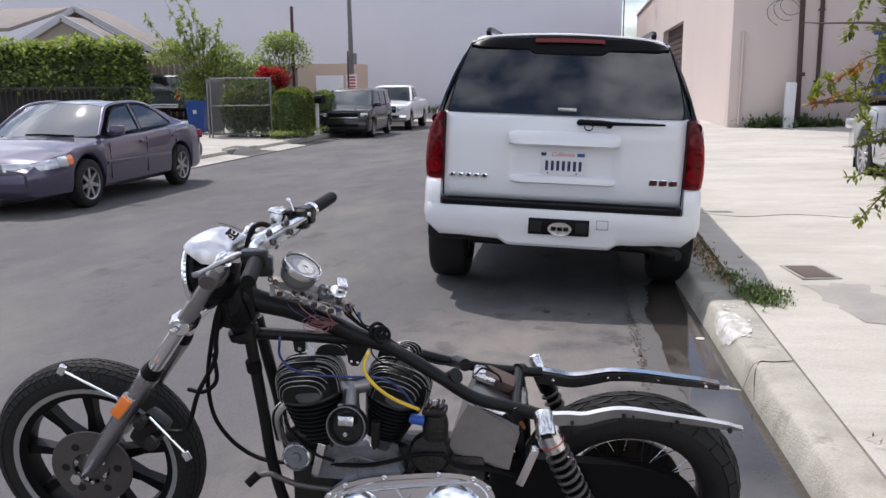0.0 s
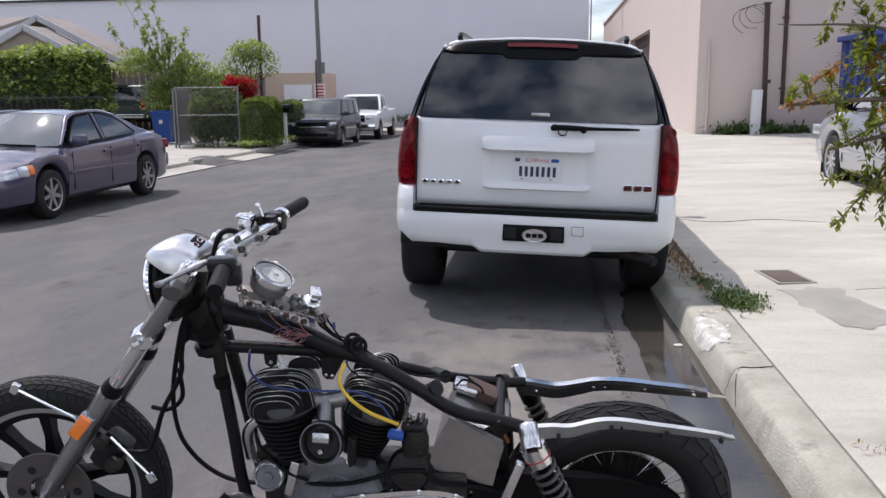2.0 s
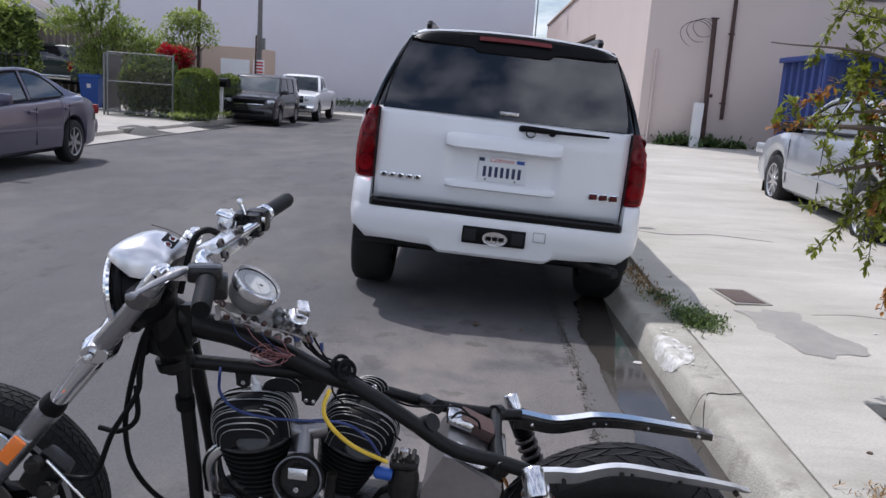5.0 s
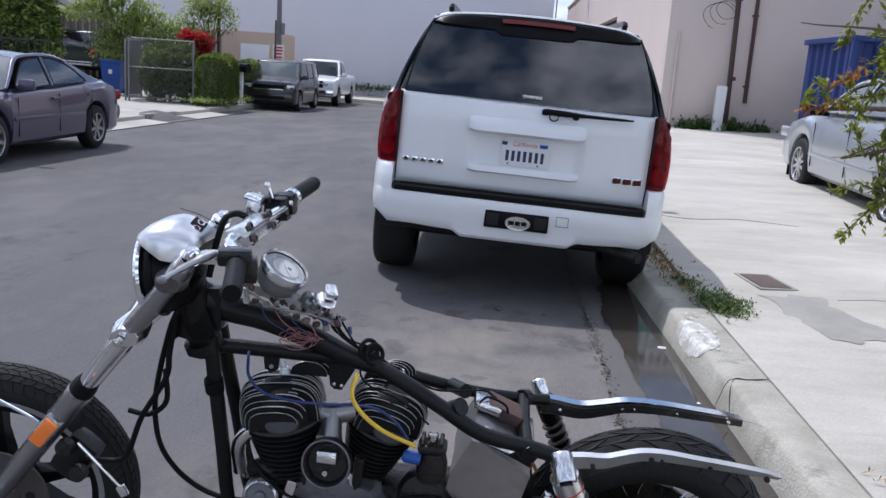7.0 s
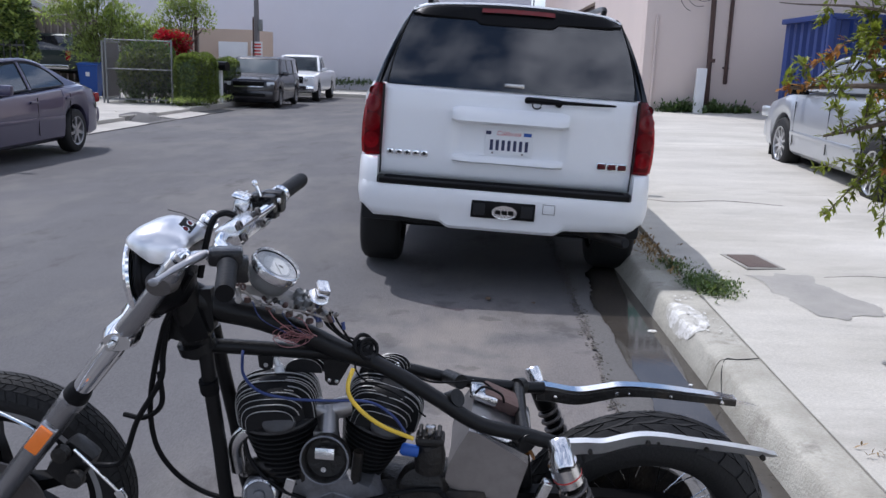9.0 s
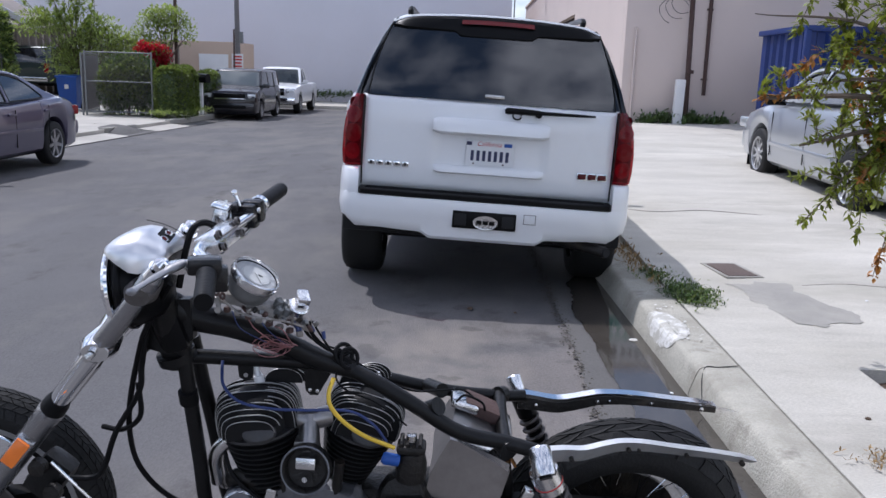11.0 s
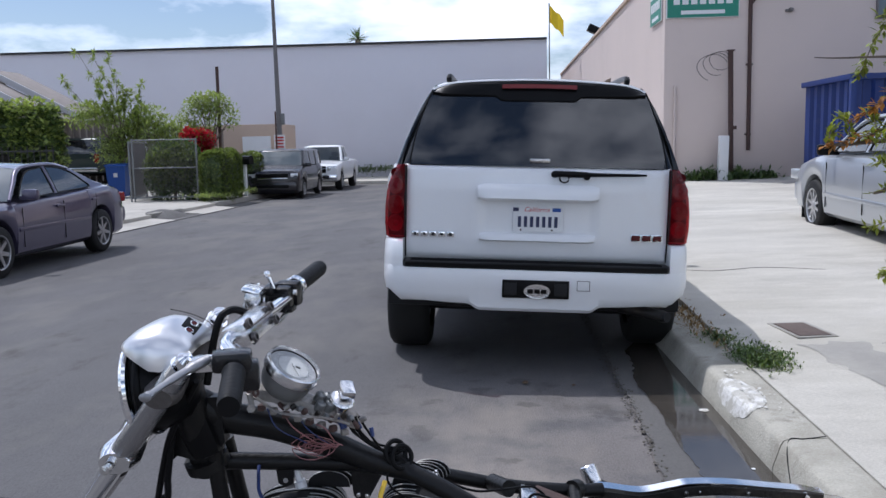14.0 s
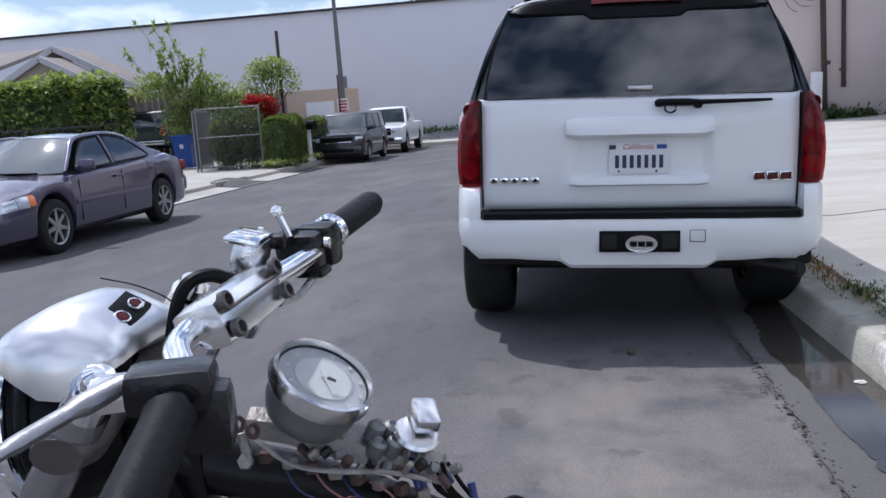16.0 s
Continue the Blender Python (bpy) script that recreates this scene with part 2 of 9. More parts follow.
fork_alloy = material("fork_alloy", (0.36, 0.36, 0.37), 0.24, 0.9, var=0.15, scale=10, bump=0.08, fine=140, dirt=(0.22, 0.21, 0.2), dirt_amount=0.15, stretch=(1, 1, 1))
brushed = material("brushed", (0.50, 0.49, 0.48), 0.25, 0.95, var=0.2, scale=9, bump=0.1, fine=120, dirt=(0.22, 0.2, 0.17), dirt_amount=0.25)
frame_black = material("frame_black", (0.0065, 0.0065, 0.0067), 0.36, var=0.35, scale=14, bump=0.15, fine=90, dirt=(0.03, 0.027, 0.025), dirt_amount=0.15, spec=0.25)
greasy = material("greasy", (0.022, 0.02, 0.018), 0.45, 0.5, var=0.4, scale=18, bump=0.4, fine=90, dirt=(0.09, 0.068, 0.05), dirt_amount=0.25)
fin_black = material("fin_black", (0.010, 0.010, 0.0105), 0.5, 0.0, var=0.3, scale=14, bump=0.15, fine=100, spec=0.2)
# pale edge colour puts the sun's glint along the engine fins
fin_edge = material("fin_edge", (0.36, 0.355, 0.345), 0.45, 0.6, var=0.3, scale=20, bump=0.2, fine=120)
pad_grey = material("pad_grey", (0.05, 0.049, 0.049), 0.5, 0.3, var=0.2, scale=20, bump=0.2, fine=120)
dull_alloy = material("dull_alloy", (0.18, 0.183, 0.195), 0.42, 0.6, var=0.3, scale=16, bump=0.25, fine=90, dirt=(0.05, 0.045, 0.04), dirt_amount=0.35)
dash_metal = material("dash_metal", (0.24, 0.225, 0.205), 0.5, 0.6, var=0.35, scale=18, bump=0.3, fine=90, dirt=(0.10, 0.065, 0.045), dirt_amount=0.35)
lever_alloy = material("lever_alloy", (0.30, 0.30, 0.31), 0.42, 0.8, var=0.15, scale=14, bump=0.1, fine=140, dirt=(0.12, 0.11, 0.1), dirt_amount=0.2)
switch_enamel = material("switch_enamel", (0.006, 0.006, 0.007), 0.24, var=0.3, scale=16, bump=0.1, fine=120, spec=0.4, dirt=(0.10, 0.10, 0.105), dirt_amount=0.06)
rim_bright = material("rim_bright", (0.55, 0.55, 0.56), 0.3, 0.8, var=0.12, scale=14, bump=0.05, fine=120)
rim_grey = material("rim_grey", (0.40, 0.40, 0.40), 0.4, 0.7, var=0.2, scale=14, bump=0.12, fine=120)
disc_grey = material("disc_grey", (0.12, 0.11, 0.105), 0.5, 0.7, var=0.25, scale=14, bump=0.2, fine=120, dirt=(0.13, 0.07, 0.04), dirt_amount=0.1)
dark_void = material("dark_void", (0.012, 0.012, 0.013), 0.9, var=0.2, bump=0.1)
seat_dark = material("seat_dark", (0.03, 0.028, 0.028), 0.8, var=0.2, bump=0.2)
paper_white = material("paper_white", (0.72, 0.73, 0.74), 0.6, var=0.05, scale=20, bump=0.02)
ink_blue = material("ink_blue", (0.03, 0.035, 0.09), 0.6, var=0.1, bump=0.0)
ink_red = material("ink_red", (0.5, 0.04, 0.04), 0.6, var=0.1, bump=0.0)
sign_green = material("sign_green", (0.02, 0.22, 0.15), 0.5, var=0.08, scale=3, bump=0.02)
yellow_cloth = material("yellow_cloth", (0.85, 0.6, 0.02), 0.8, var=0.1, scale=4, bump=0.1)
yellow_wire = material("yellow_wire", (0.75, 0.5, 0.04), 0.45, var=0.12, scale=20, bump=0.05)
blue_wire = material("blue_wire", (0.018, 0.035, 0.13), 0.45, var=0.12, scale=20, bump=0.05)
red_wire = material("red_wire", (0.30, 0.13, 0.13), 0.5, var=0.25, scale=40, bump=0.05)
dial_face = material("dial_face", (0.68, 0.69, 0.68), 0.55, var=0.12, scale=30, bump=0.05)
dial_ring = material("dial_ring", (0.52, 0.53, 0.54), 0.5, var=0.1, scale=30, bump=0.05)
bark = material("bark", (0.13, 0.1, 0.075), 0.9, var=0.3, scale=20, bump=0.6, fine=60)
leaf_green = material("leaf_green", (0.125, 0.165, 0.045), 0.5, var=0.2, scale=4, bump=0.05, island=0.45, thin=0.4)
leaf_olive = material("leaf_olive", (0.17, 0.20, 0.03), 0.5, var=0.25, scale=4, bump=0.05, island=0.45, thin=0.45)
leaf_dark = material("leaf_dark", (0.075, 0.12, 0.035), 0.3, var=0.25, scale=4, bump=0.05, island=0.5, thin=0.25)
leaf_light = material("leaf_light", (0.24, 0.30, 0.09), 0.45, var=0.2, scale=3, bump=0.05, island=0.45, thin=0.42)
leaf_red = material("leaf_red", (0.36, 0.01, 0.03), 0.55, var=0.2, scale=4, bump=0.05, island=0.35, thin=0.4)
leaf_orange = material("leaf_orange", (0.33, 0.15, 0.04), 0.55, var=0.25, scale=6, bump=0.05, island=0.4, thin=0.4)
dry_leaf = material("dry_leaf", (0.3, 0.2, 0.09), 0.8, var=0.3, scale=10, bump=0.1, island=0.4)
lamp_cover = glass_material("lamp_cover", (0.16, 0.003, 0.008), rough=0.06, alpha=0.55, clear=(0.72, 0.05, 0.08), spec=0.45)
brake_red = material("brake_red", (0.16, 0.02, 0.022), 0.25, var=0.15, scale=18, bump=0.0, spec=0.35)
suv_black = material("suv_black", (0.006, 0.0065, 0.0075), 0.06, var=0.1, scale=3, bump=0.0, spec=0.6)
# the pale tint of these two glasses stands in for reflected sky
van_glass = glass_material("van_glass", (0.15, 0.17, 0.17), alpha=0.2, spec=1.0, coat=1.0)
sky_tint_glass = glass_material("sky_tint_glass", (0.15, 0.175, 0.185), alpha=0.15, rough=0.04, spec=1.0, coat=1.0)
dark_glass = glass_material("dark_glass", (0.012, 0.014, 0.017), alpha=0.10, spec=1.0)
car_glass = glass_material("car_glass", (0.03, 0.038, 0.04), alpha=0.3, spec=0.9)
saloon_glass = glass_material("saloon_glass", (0.014, 0.016, 0.018), alpha=0.14, rough=0.02, spec=0.9, coat=0.6)
dial_glass = glass_material("dial_glass", (0.05, 0.05, 0.05), alpha=0.93, clear=(0.97, 0.97, 0.97))
water_film = material("water_film", (0.060, 0.053, 0.045), 0.05, var=0.35, scale=3, bump=0.015, fine=30, spec=0.5, dirt=(0.035, 0.030, 0.024), dirt_amount=0.45)


# ---- shapes ----
class Shape:
    """Vertices and faces gathered for one mesh."""

    def __init__(self):
        self.v, self.f = [], []

    def add(self, verts, faces):
        k = len(self.v)
        self.v += [tuple(p) for p in verts]
        self.f += [tuple(i + k for i in q) for q in faces]
        return self

    def box(self, c, s, m=None, bevel=0.0):
        x, y, z = (d / 2 for d in s)
        b = min(bevel, 0.45 * min(s))
        if b <= 0:
            vs = [(sx * x, sy * y, sz * z) for sx in (-1, 1) for sy in (-1, 1) for sz in (-1, 1)]
            fs = [(0, 1, 3, 2), (4, 6, 7, 5), (0, 4, 5, 1), (2, 3, 7, 6), (0, 2, 6, 4), (1, 5, 7, 3)]
        else:
            bm = bmesh.new()
            bmesh.ops.create_cube(bm, size=1.0)
            for w in bm.verts:
                w.co = Vector((w.co.x * s[0], w.co.y * s[1], w.co.z * s[2]))
            bmesh.ops.bevel(bm, geom=bm.edges[:], offset=b, segments=2, affect="EDGES", profile=0.6)
            bm.verts.ensure_lookup_table()
            vs = [w.co.copy() for w in bm.verts]
            fs = [[w.index for w in q.verts] for q in bm.faces]
            bm.free()
        mm = Matrix.Translation(c) @ (m.to_4x4() if m else Matrix())
        return self.add([mm @ Vector(p) for p in vs], fs)

    def rings(self, rings, closed=True, caps=(True, True)):
        n = len(rings[0])
        vs = [p for r in rings for p in r]
        fs = []
        for i in range(len(rings) - 1):
            for j in range(n if closed else n - 1):
                a, b = i * n + j, i * n + (j + 1) % n
                fs.append((a, b, b + n, a + n))
        if caps[0]:
            fs.append(tuple(range(n - 1, -1, -1)))
        if caps[1]:
            fs.append(tuple(range((len(rings) - 1) * n, len(rings) * n)))
        return self.add(vs, fs)

    def tube(self, pts, r, seg=10, caps=True, flat=1.0, up=(0, 0, 1)):
        """A pipe along pts; r is one radius or one for each point; flat squashes it along one way."""
        pts = [Vector(p) for p in pts]
        rs = r if isinstance(r, (list, tuple)) else [r] * len(pts)
        u = Vector(up)
        rings = []
        for i, p in enumerate(pts):
            d = (pts[min(i + 1, len(pts) - 1)] - pts[max(i - 1, 0)]).normalized()
            s = d.cross(u)
            if s.length < 1e-3:
                s = d.cross(Vector((1, 0.3, 0)))
            s.normalize()
            w = s.cross(d).normalized()
            u = w
            rings.append([p + rs[i] * (math.cos(a) * s + flat * math.sin(a) * w) for a in [2 * math.pi * k / seg for k in range(seg)]])
        return self.rings(rings, caps=(caps, caps))

    def cyl(self, a, b, r, r2=None, seg=16):
        return self.tube([a, b], [r, r if r2 is None else r2], seg)

    def lathe(self, prof, m=None, seg=32, closed=False):
        """prof: (radius, height) turned round the z axis of m."""
        m = m or Matrix()
        rings = []
        for r, z in prof:
            rings.append([m @ Vector((r * math.cos(a), r * math.sin(a), z)) for a in [2 * math.pi * k / seg for k in range(seg)]])
        if closed:
            rings.append(rings[0])
        return self.rings(rings, caps=(not closed, not closed))

    def torus(self, c, axis, R, r, seg=40, seg2=10):
        q = Vector(axis).to_track_quat("Z", "Y").to_matrix().to_4x4()
        m = Matrix.Translation(c) @ q
        prof = [(R + r * math.cos(a), r * math.sin(a)) for a in [2 * math.pi * k / seg2 for k in range(seg2)]]
        return self.lathe(prof, m, seg, closed=True)

    def plate(self, outline, m, depth):
        """A flat outline (x, y) in m's plane, given thickness along its z."""
        a = [m @ Vector((x, y, 0)) for x, y in outline]
        b = [m @ Vector((x, y, depth)) for x, y in outline]
        return self.rings([a, b])


def spline(pts, n=8):
    """Points along a smooth curve through pts."""
    p = [Vector(q) for q in pts]
    p = [2 * p[0] - p[1]] + p + [2 * p[-1] - p[-2]]
    out = []
    for i in range(1, len(p) - 2):
        for k in range(n):
            t = k / n
            a, b, c, d = p[i - 1], p[i], p[i + 1], p[i + 2]
            out.append(0.5 * ((2 * b) + (c - a) * t + (2 * a - 5 * b + 4 * c - d) * t * t + (3 * b - a - 3 * c + d) * t ** 3))
    return out + [p[-2]]


def mesh_of(name, s, mat, smooth=True, angle=40):
    me = bpy.data.meshes.new(name)
    me.from_pydata(s.v, [], s.f)
    bm = bmesh.new()
    bm.from_mesh(me)
    bmesh.ops.recalc_face_normals(bm, faces=bm.faces)
    if smooth:
        for q in bm.faces:
            q.smooth = True
        lim = radians(angle)
        for e in bm.edges:
            if len(e.link_faces) == 2 and e.calc_face_angle(0) > lim:
                e.smooth = False
    bm.to_mesh(me)
    bm.free()
    me.materials.append(mat)
    return me


def part(name, s, mat, parent, label="", smooth=True, angle=40):
    ob = new(name, mesh_of(name, s, mat, smooth, angle))
    ob.parent = parent
    if label:
        tagged(ob, label)
    return ob


def thing(name, label, category, m=None, group="", kind=""):
    ob = new(name)
    ob.empty_display_size = 0.2
    if m:
        ob.matrix_basis = m
    return tagged(ob, label, category, group, kind)


def solo(name, s, mat, label, category="", m=None, group="", kind="", smooth=True, angle=40):
    ob = new(name, mesh_of(name, s, mat, smooth, angle))
    if m:
        ob.matrix_basis = m
    return tagged(ob, label, category, group, kind)


# ---- the street ----
def gutter_x(y):
    return 1.22 - 0.03 * (y - 4.1)


def drive_z(x, y):
    """Height of the concrete forecourt, which climbs gently from the kerb to the building."""
    return 0.15 + 0.0215 * min(max(y - 6.0, 0.0), 15.0) + 0.02 * min(max(x - 1.4, 0.0), 6.0)


def sheet(x0, x1, y0, y1, nx, ny, z):
    s = Shape()
    vs = [(x0 + (x1 - x0) * i / nx, y0 + (y1 - y0) * j / ny, 0) for j in range(ny + 1) for i in range(nx + 1)]
    vs = [(x, y, z(x, y)) for x, y, _ in vs]
    fs = [(j * (nx + 1) + i, j * (nx + 1) + i + 1, (j + 1) * (nx + 1) + i + 1, (j + 1) * (nx + 1) + i) for j in range(ny) for i in range(nx)]
    return s.add(vs, fs)


FALL = 0.0085


def dip(y):
    """How far the street's far side has fallen away at y."""
    return -FALL * max(0.0, y - 6.0)


TILT = Matrix.Translation((0, 6, 0)) @ Matrix.Rotation(-math.atan(FALL), 4, "X") @ Matrix.Translation((0, -6, 0))


def sink(ob, y):
    ob.matrix_basis = Matrix.Translation((0, 0, dip(y))) @ ob.matrix_basis


def road_z(x, y):
    side = min(1.0, max(0.0, (-1.0 - x) / 3.0)) * (1.0 if y < 60 else 0.0)
    return road_bumps(x, y) + side * dip(min(y, 60.0))


def road_bumps(x, y):
    near = max(0.0, 1.0 - (abs(x + 3) + abs(y - 8)) / 60.0)
    return 0.006 * near * (noise.noise(Vector((x * 0.7, y * 0.5, 0.0))) - 0.6) - 0.004


ground = Shape()
xs = sorted({-900, -300, -120, 40, 120, 300, 900, *range(-60, 21, 2)})
ys = sorted({-900, -300, -100, 120, 300, 900, *range(-40, 61, 2)})
ground.add([(x, y, road_z(x, y)) for y in ys for x in xs],
           [(j * len(xs) + i, j * len(xs) + i + 1, (j + 1) * len(xs) + i + 1, (j + 1) * len(xs) + i) for j in range(len(ys) - 1) for i in range(len(xs) - 1)])
solo("ground", ground, asphalt, "worn grey asphalt street with faint tyre marks and stains", "road", kind="structure")

# gutter pan of smoother cement along the kerb, with a ragged edge of broken asphalt
pan = Shape()
rng = random.Random(4)
left = [0.74 - 0.012 * (y / 4) + 0.035 * noise.noise(Vector((y * 2.3, 3.1, 0))) + rng.uniform(-0.012, 0.012) for y in [k * 0.1 for k in range(-80, 400)]]
for k in range(len(left) - 1):
    y0, y1 = (k - 80) * 0.1, (k - 79) * 0.1
    pan.add([(left[k], y0, 0.004), (gutter_x(y0), y0, 0.002), (gutter_x(y1), y1, 0.002), (left[k + 1], y1, 0.004)], [(0, 1, 2, 3)])
solo("gutter", pan, gutter_cement, "stained concrete gutter along the kerb", "gutter", kind="structure")
silt = Shape()
rc = random.Random(14)
for _ in range(700):
    y = rc.uniform(2.0, 9.0)
    x = 0.735 - 0.003 * y + 0.035 * noise.noise(Vector((y * 2.3, 3.1, 0))) + rc.gauss(0.0, 0.02)
    r, hgt = rc.uniform(0.003, 0.011), rc.uniform(0.002, 0.005)
    ring = [(x + r * rc.uniform(0.6, 1.1) * math.cos(a), y + 1.5 * r * rc.uniform(0.6, 1.1) * math.sin(a), 0.0035) for a in [k * math.pi / 3 for k in range(6)]]
    silt.rings([ring, [(x + 0.5 * (p[0] - x), y + 0.5 * (p[1] - y), 0.0035 + hgt) for p in ring]], caps=(False, True))
solo("silt", silt, dry_mud, "dark crumbs of dried mud beside the gutter", "mud", kind="stuff", smooth=False)
puddle = Shape()
for k in range(0, 248):
    y0, y1 = 1.5 + k * 0.025, 1.525 + k * 0.025

    def inner(y):
        w = 0.33 + 0.06 * noise.noise(Vector((y * 1.3, 5.0, 0))) + 0.022 * noise.noise(Vector((y * 4.3, 2.0, 0))) + 0.016 * noise.noise(Vector((y * 17.0, 4.0, 0))) - 0.12 * min(1.0, max(0.0, (y - 6.4) / 1.0))
        return gutter_x(y) - max(0.02, w * min(1.0, (7.75 - y) * 1.4, (y - 1.4) * 0.8))
    puddle.add([(inner(y0), y0, 0.0075), (gutter_x(y0) + 0.01, y0, 0.0075), (gutter_x(y1) + 0.01, y1, 0.0075), (inner(y1), y1, 0.0075)], [(0, 1, 2, 3)])
solo("water", puddle, water_film, "shallow murky water standing in the gutter", "puddle", kind="structure")

# kerb, cast in lengths with open joints
kerb = thing("kerb", "weathered concrete kerb with a crack and white paint splash", "kerb", kind="structure")
cuts = [-8, -5, -2, 1.2, 4.93, 8.4, 11.5, 14.6, 17.7, 20.8, 24, 27, 30, 33.5]
for i in range(len(cuts) - 1):
    s = Shape()
    a, b = cuts[i] + 0.004, cuts[i + 1] - 0.004
    rings = []
    n = max(4, int((b - a) / 0.25))
    for k in range(n + 1):
        y = a + (b - a) * k / n
        g = gutter_x(y)
        w = 0.006 * noise.noise(Vector((y * 2.1, 1, 0)))
        rings.append([(1.4, y, -0.1), (g - 0.02, y, -0.1), (g - 0.02 + w, y, 0.03), (g + 0.012 + w, y, 0.128), (g + 0.024 + w, y, 0.146), (g + 0.045, y, 0.154), (1.4, y, 0.158)])
    s.rings(rings)
    part("kerb_stone", s, curb_concrete, kerb, angle=60)
splash = Shape()
rr = random.Random(8)


def kerb_line(y, u):
    """A point u along the kerb's outline, from low on its face over the edge to its back."""
    g = gutter_x(y)
    prof = [(g - 0.0225, 0.02), (g + 0.008, 0.130), (g + 0.022, 0.1495), (g + 0.044, 0.1575), (1.4, 0.1615)]
    for (xa, za), (xb, zb) in zip(prof, prof[1:]):
        d = math.hypot(xb - xa, zb - za)
        if u <= d:
            return (xa + (xb - xa) * u / d, y, za + (zb - za) * u / d)
        u -= d
    return (1.4, y, 0.1615)


def splash_span(y):
    e = max(0.0, 1.0 - ((y - 5.60) / 0.27) ** 2) ** 0.5
    n1, n2 = noise.noise(Vector((y * 11, 1.0, 0))), noise.noise(Vector((y * 13, 7.0, 0)))
    return 0.13 - (0.085 + 0.06 * n1) * e, 0.13 + (0.135 + 0.05 * n2) * e


for k in range(54):
    ya, yb = 5.33 + 0.01 * k, 5.34 + 0.01 * k
    (a0, a1), (b0, b1) = splash_span(ya), splash_span(yb)
    for q in range(10):
        splash.add([kerb_line(ya, a0 + (a1 - a0) * q / 10), kerb_line(ya, a0 + (a1 - a0) * (q + 1) / 10), kerb_line(yb, b0 + (b1 - b0) * (q + 1) / 10), kerb_line(yb, b0 + (b1 - b0) * q / 10)], [(0, 1, 2, 3)])
for k in range(40):
    y, u = 5.62 + rr.uniform(-0.36, 0.36), rr.uniform(0.05, 0.19)
    sz = rr.uniform(0.003, 0.009)
    splash.add([(gutter_x(y) + u + sz * math.cos(a), y + sz * 1.6 * math.sin(a), 0.1617 + 0.0003 * k) for a in [q * math.pi / 3 for q in range(6)]], [tuple(range(6))])
solo("paint_splash", splash, white_splash, "white paint splashed over the kerb edge", "paint", kind="stuff", smooth=False)
crack = Shape()
pts = [(gutter_x(4.72) - 0.018, 4.72, 0.035), (gutter_x(4.8) - 0.002, 4.8, 0.085), (gutter_x(4.86) + 0.014, 4.86, 0.13), (gutter_x(4.9) + 0.05, 4.93, 0.1545), (1.30, 4.925, 0.1565), (1.40, 4.95, 0.158)]
crack.tube(spline(pts, 5), 0.0035, 5)
solo("crack", crack, dark_void, "thin dark crack across the kerb", "crack", kind="stuff")

# pavement and forecourt: slabs with open joints
walkway = thing("pavement", "pale weathered concrete pavement and forecourt in slabs", "pavement", kind="structure")
WELL = (1.95, 3.4, 3.2, 4.93)


def slab(x0, x1, y0, y1, mat, g=0.005):
    s = Shape()
    nx, ny = max(2, int((x1 - x0) / 0.5)), max(2, int((y1 - y0) / 0.5))

    def zz(x, y):
        return drive_z(x, y) + 0.008 + 0.004 * noise.noise(Vector((x * 0.8, y * 0.8, 2)))
    top = sheet(x0 + g, x1 - g, y0 + g, y1 - g, nx, ny, zz)
    s.add(top.v, top.f)
    rim = [i for i in range(nx + 1)] + [(nx + 1) * j + nx for j in range(1, ny + 1)] + [(nx + 1) * ny + i for i in range(nx - 1, -1, -1)] + [(nx + 1) * j for j in range(ny - 1, 0, -1)]
    a = [top.v[i] for i in rim]
    s.rings([a, [(x, y, z - 0.15) for x, y, z in a]], caps=(False, True))
    part("slab", s, mat, walkway, smooth=False)


for y0, y1 in ((-8, -4), (-4, 0), (0, 3.4), (4.93, 5.62)):
    slab(1.412, 3.2, y0, y1, concrete, 0.0)
slab(1.412, WELL[0], 3.4, 4.93, concrete, 0.0)
for y0, y1 in ((-8, -4), (-4, 0), (0, 5.62)):
    slab(3.2, 7.0, y0, y1, concrete, 0.0)
    slab(7.0, 14.0, y0, y1, concrete)
for x0, x1 in ((1.412, 5.2), (5.2, 9.0), (9.0, 14.0)):
    for y0, y1 in ((5.62, 9.6), (9.6, 13.8), (13.8, 17.6), (17.6, 20.5)):
        slab(x0, x1, y0, y1, concrete, 0.0 if y0 < 6 else 0.004)
slab(1.2, 3.64, 20.5, 33.5, concrete)
earth = sheet(WELL[0], WELL[1] - 0.2, WELL[2], WELL[3], 12, 14, lambda x, y: 0.115 + 0.03 * noise.noise(Vector((x * 6, y * 6, 0))))
solo("tree_pit", earth, soil, "bare brown earth in a square tree pit", "soil", kind="structure")
cover = thing("meter_cover", "rusty steel cover plate set in the pavement", "utility cover", pose(1.96, 6.87, drive_z(1.96, 6.87) + 0.011, 0, 0, 8) @ Matrix.Diagonal((0.74, 0.78, 1, 1)))
s = Shape()
s.box((0, 0, 0), (0.27, 0.46, 0.012), bevel=0.004)
part("lid", s, dusty_iron, cover)
s = Shape()
for dx, dy, sx, sy in ((-0.16, 0, 0.035, 0.55), (0.16, 0, 0.035, 0.55), (0, -0.255, 0.285, 0.04), (0, 0.255, 0.285, 0.04)):
    s.box((dx, dy, -0.004), (sx, sy, 0.014), bevel=0.003)
part("surround", s, old_concrete, cover)
patch = Shape()
rr = random.Random(3)
ol = [(-0.20, 0.42), (0.2, 0.46), (0.24, 0.2), (0.34, -0.05), (0.42, -0.30), (0.2, -0.40), (-0.02, -0.46), (-0.10, -0.2)]
ol = [(p.x * 0.9, p.y) for p in spline([(x, y, 0) for x, y in ol + ol[:1]], 16)[:-1]]
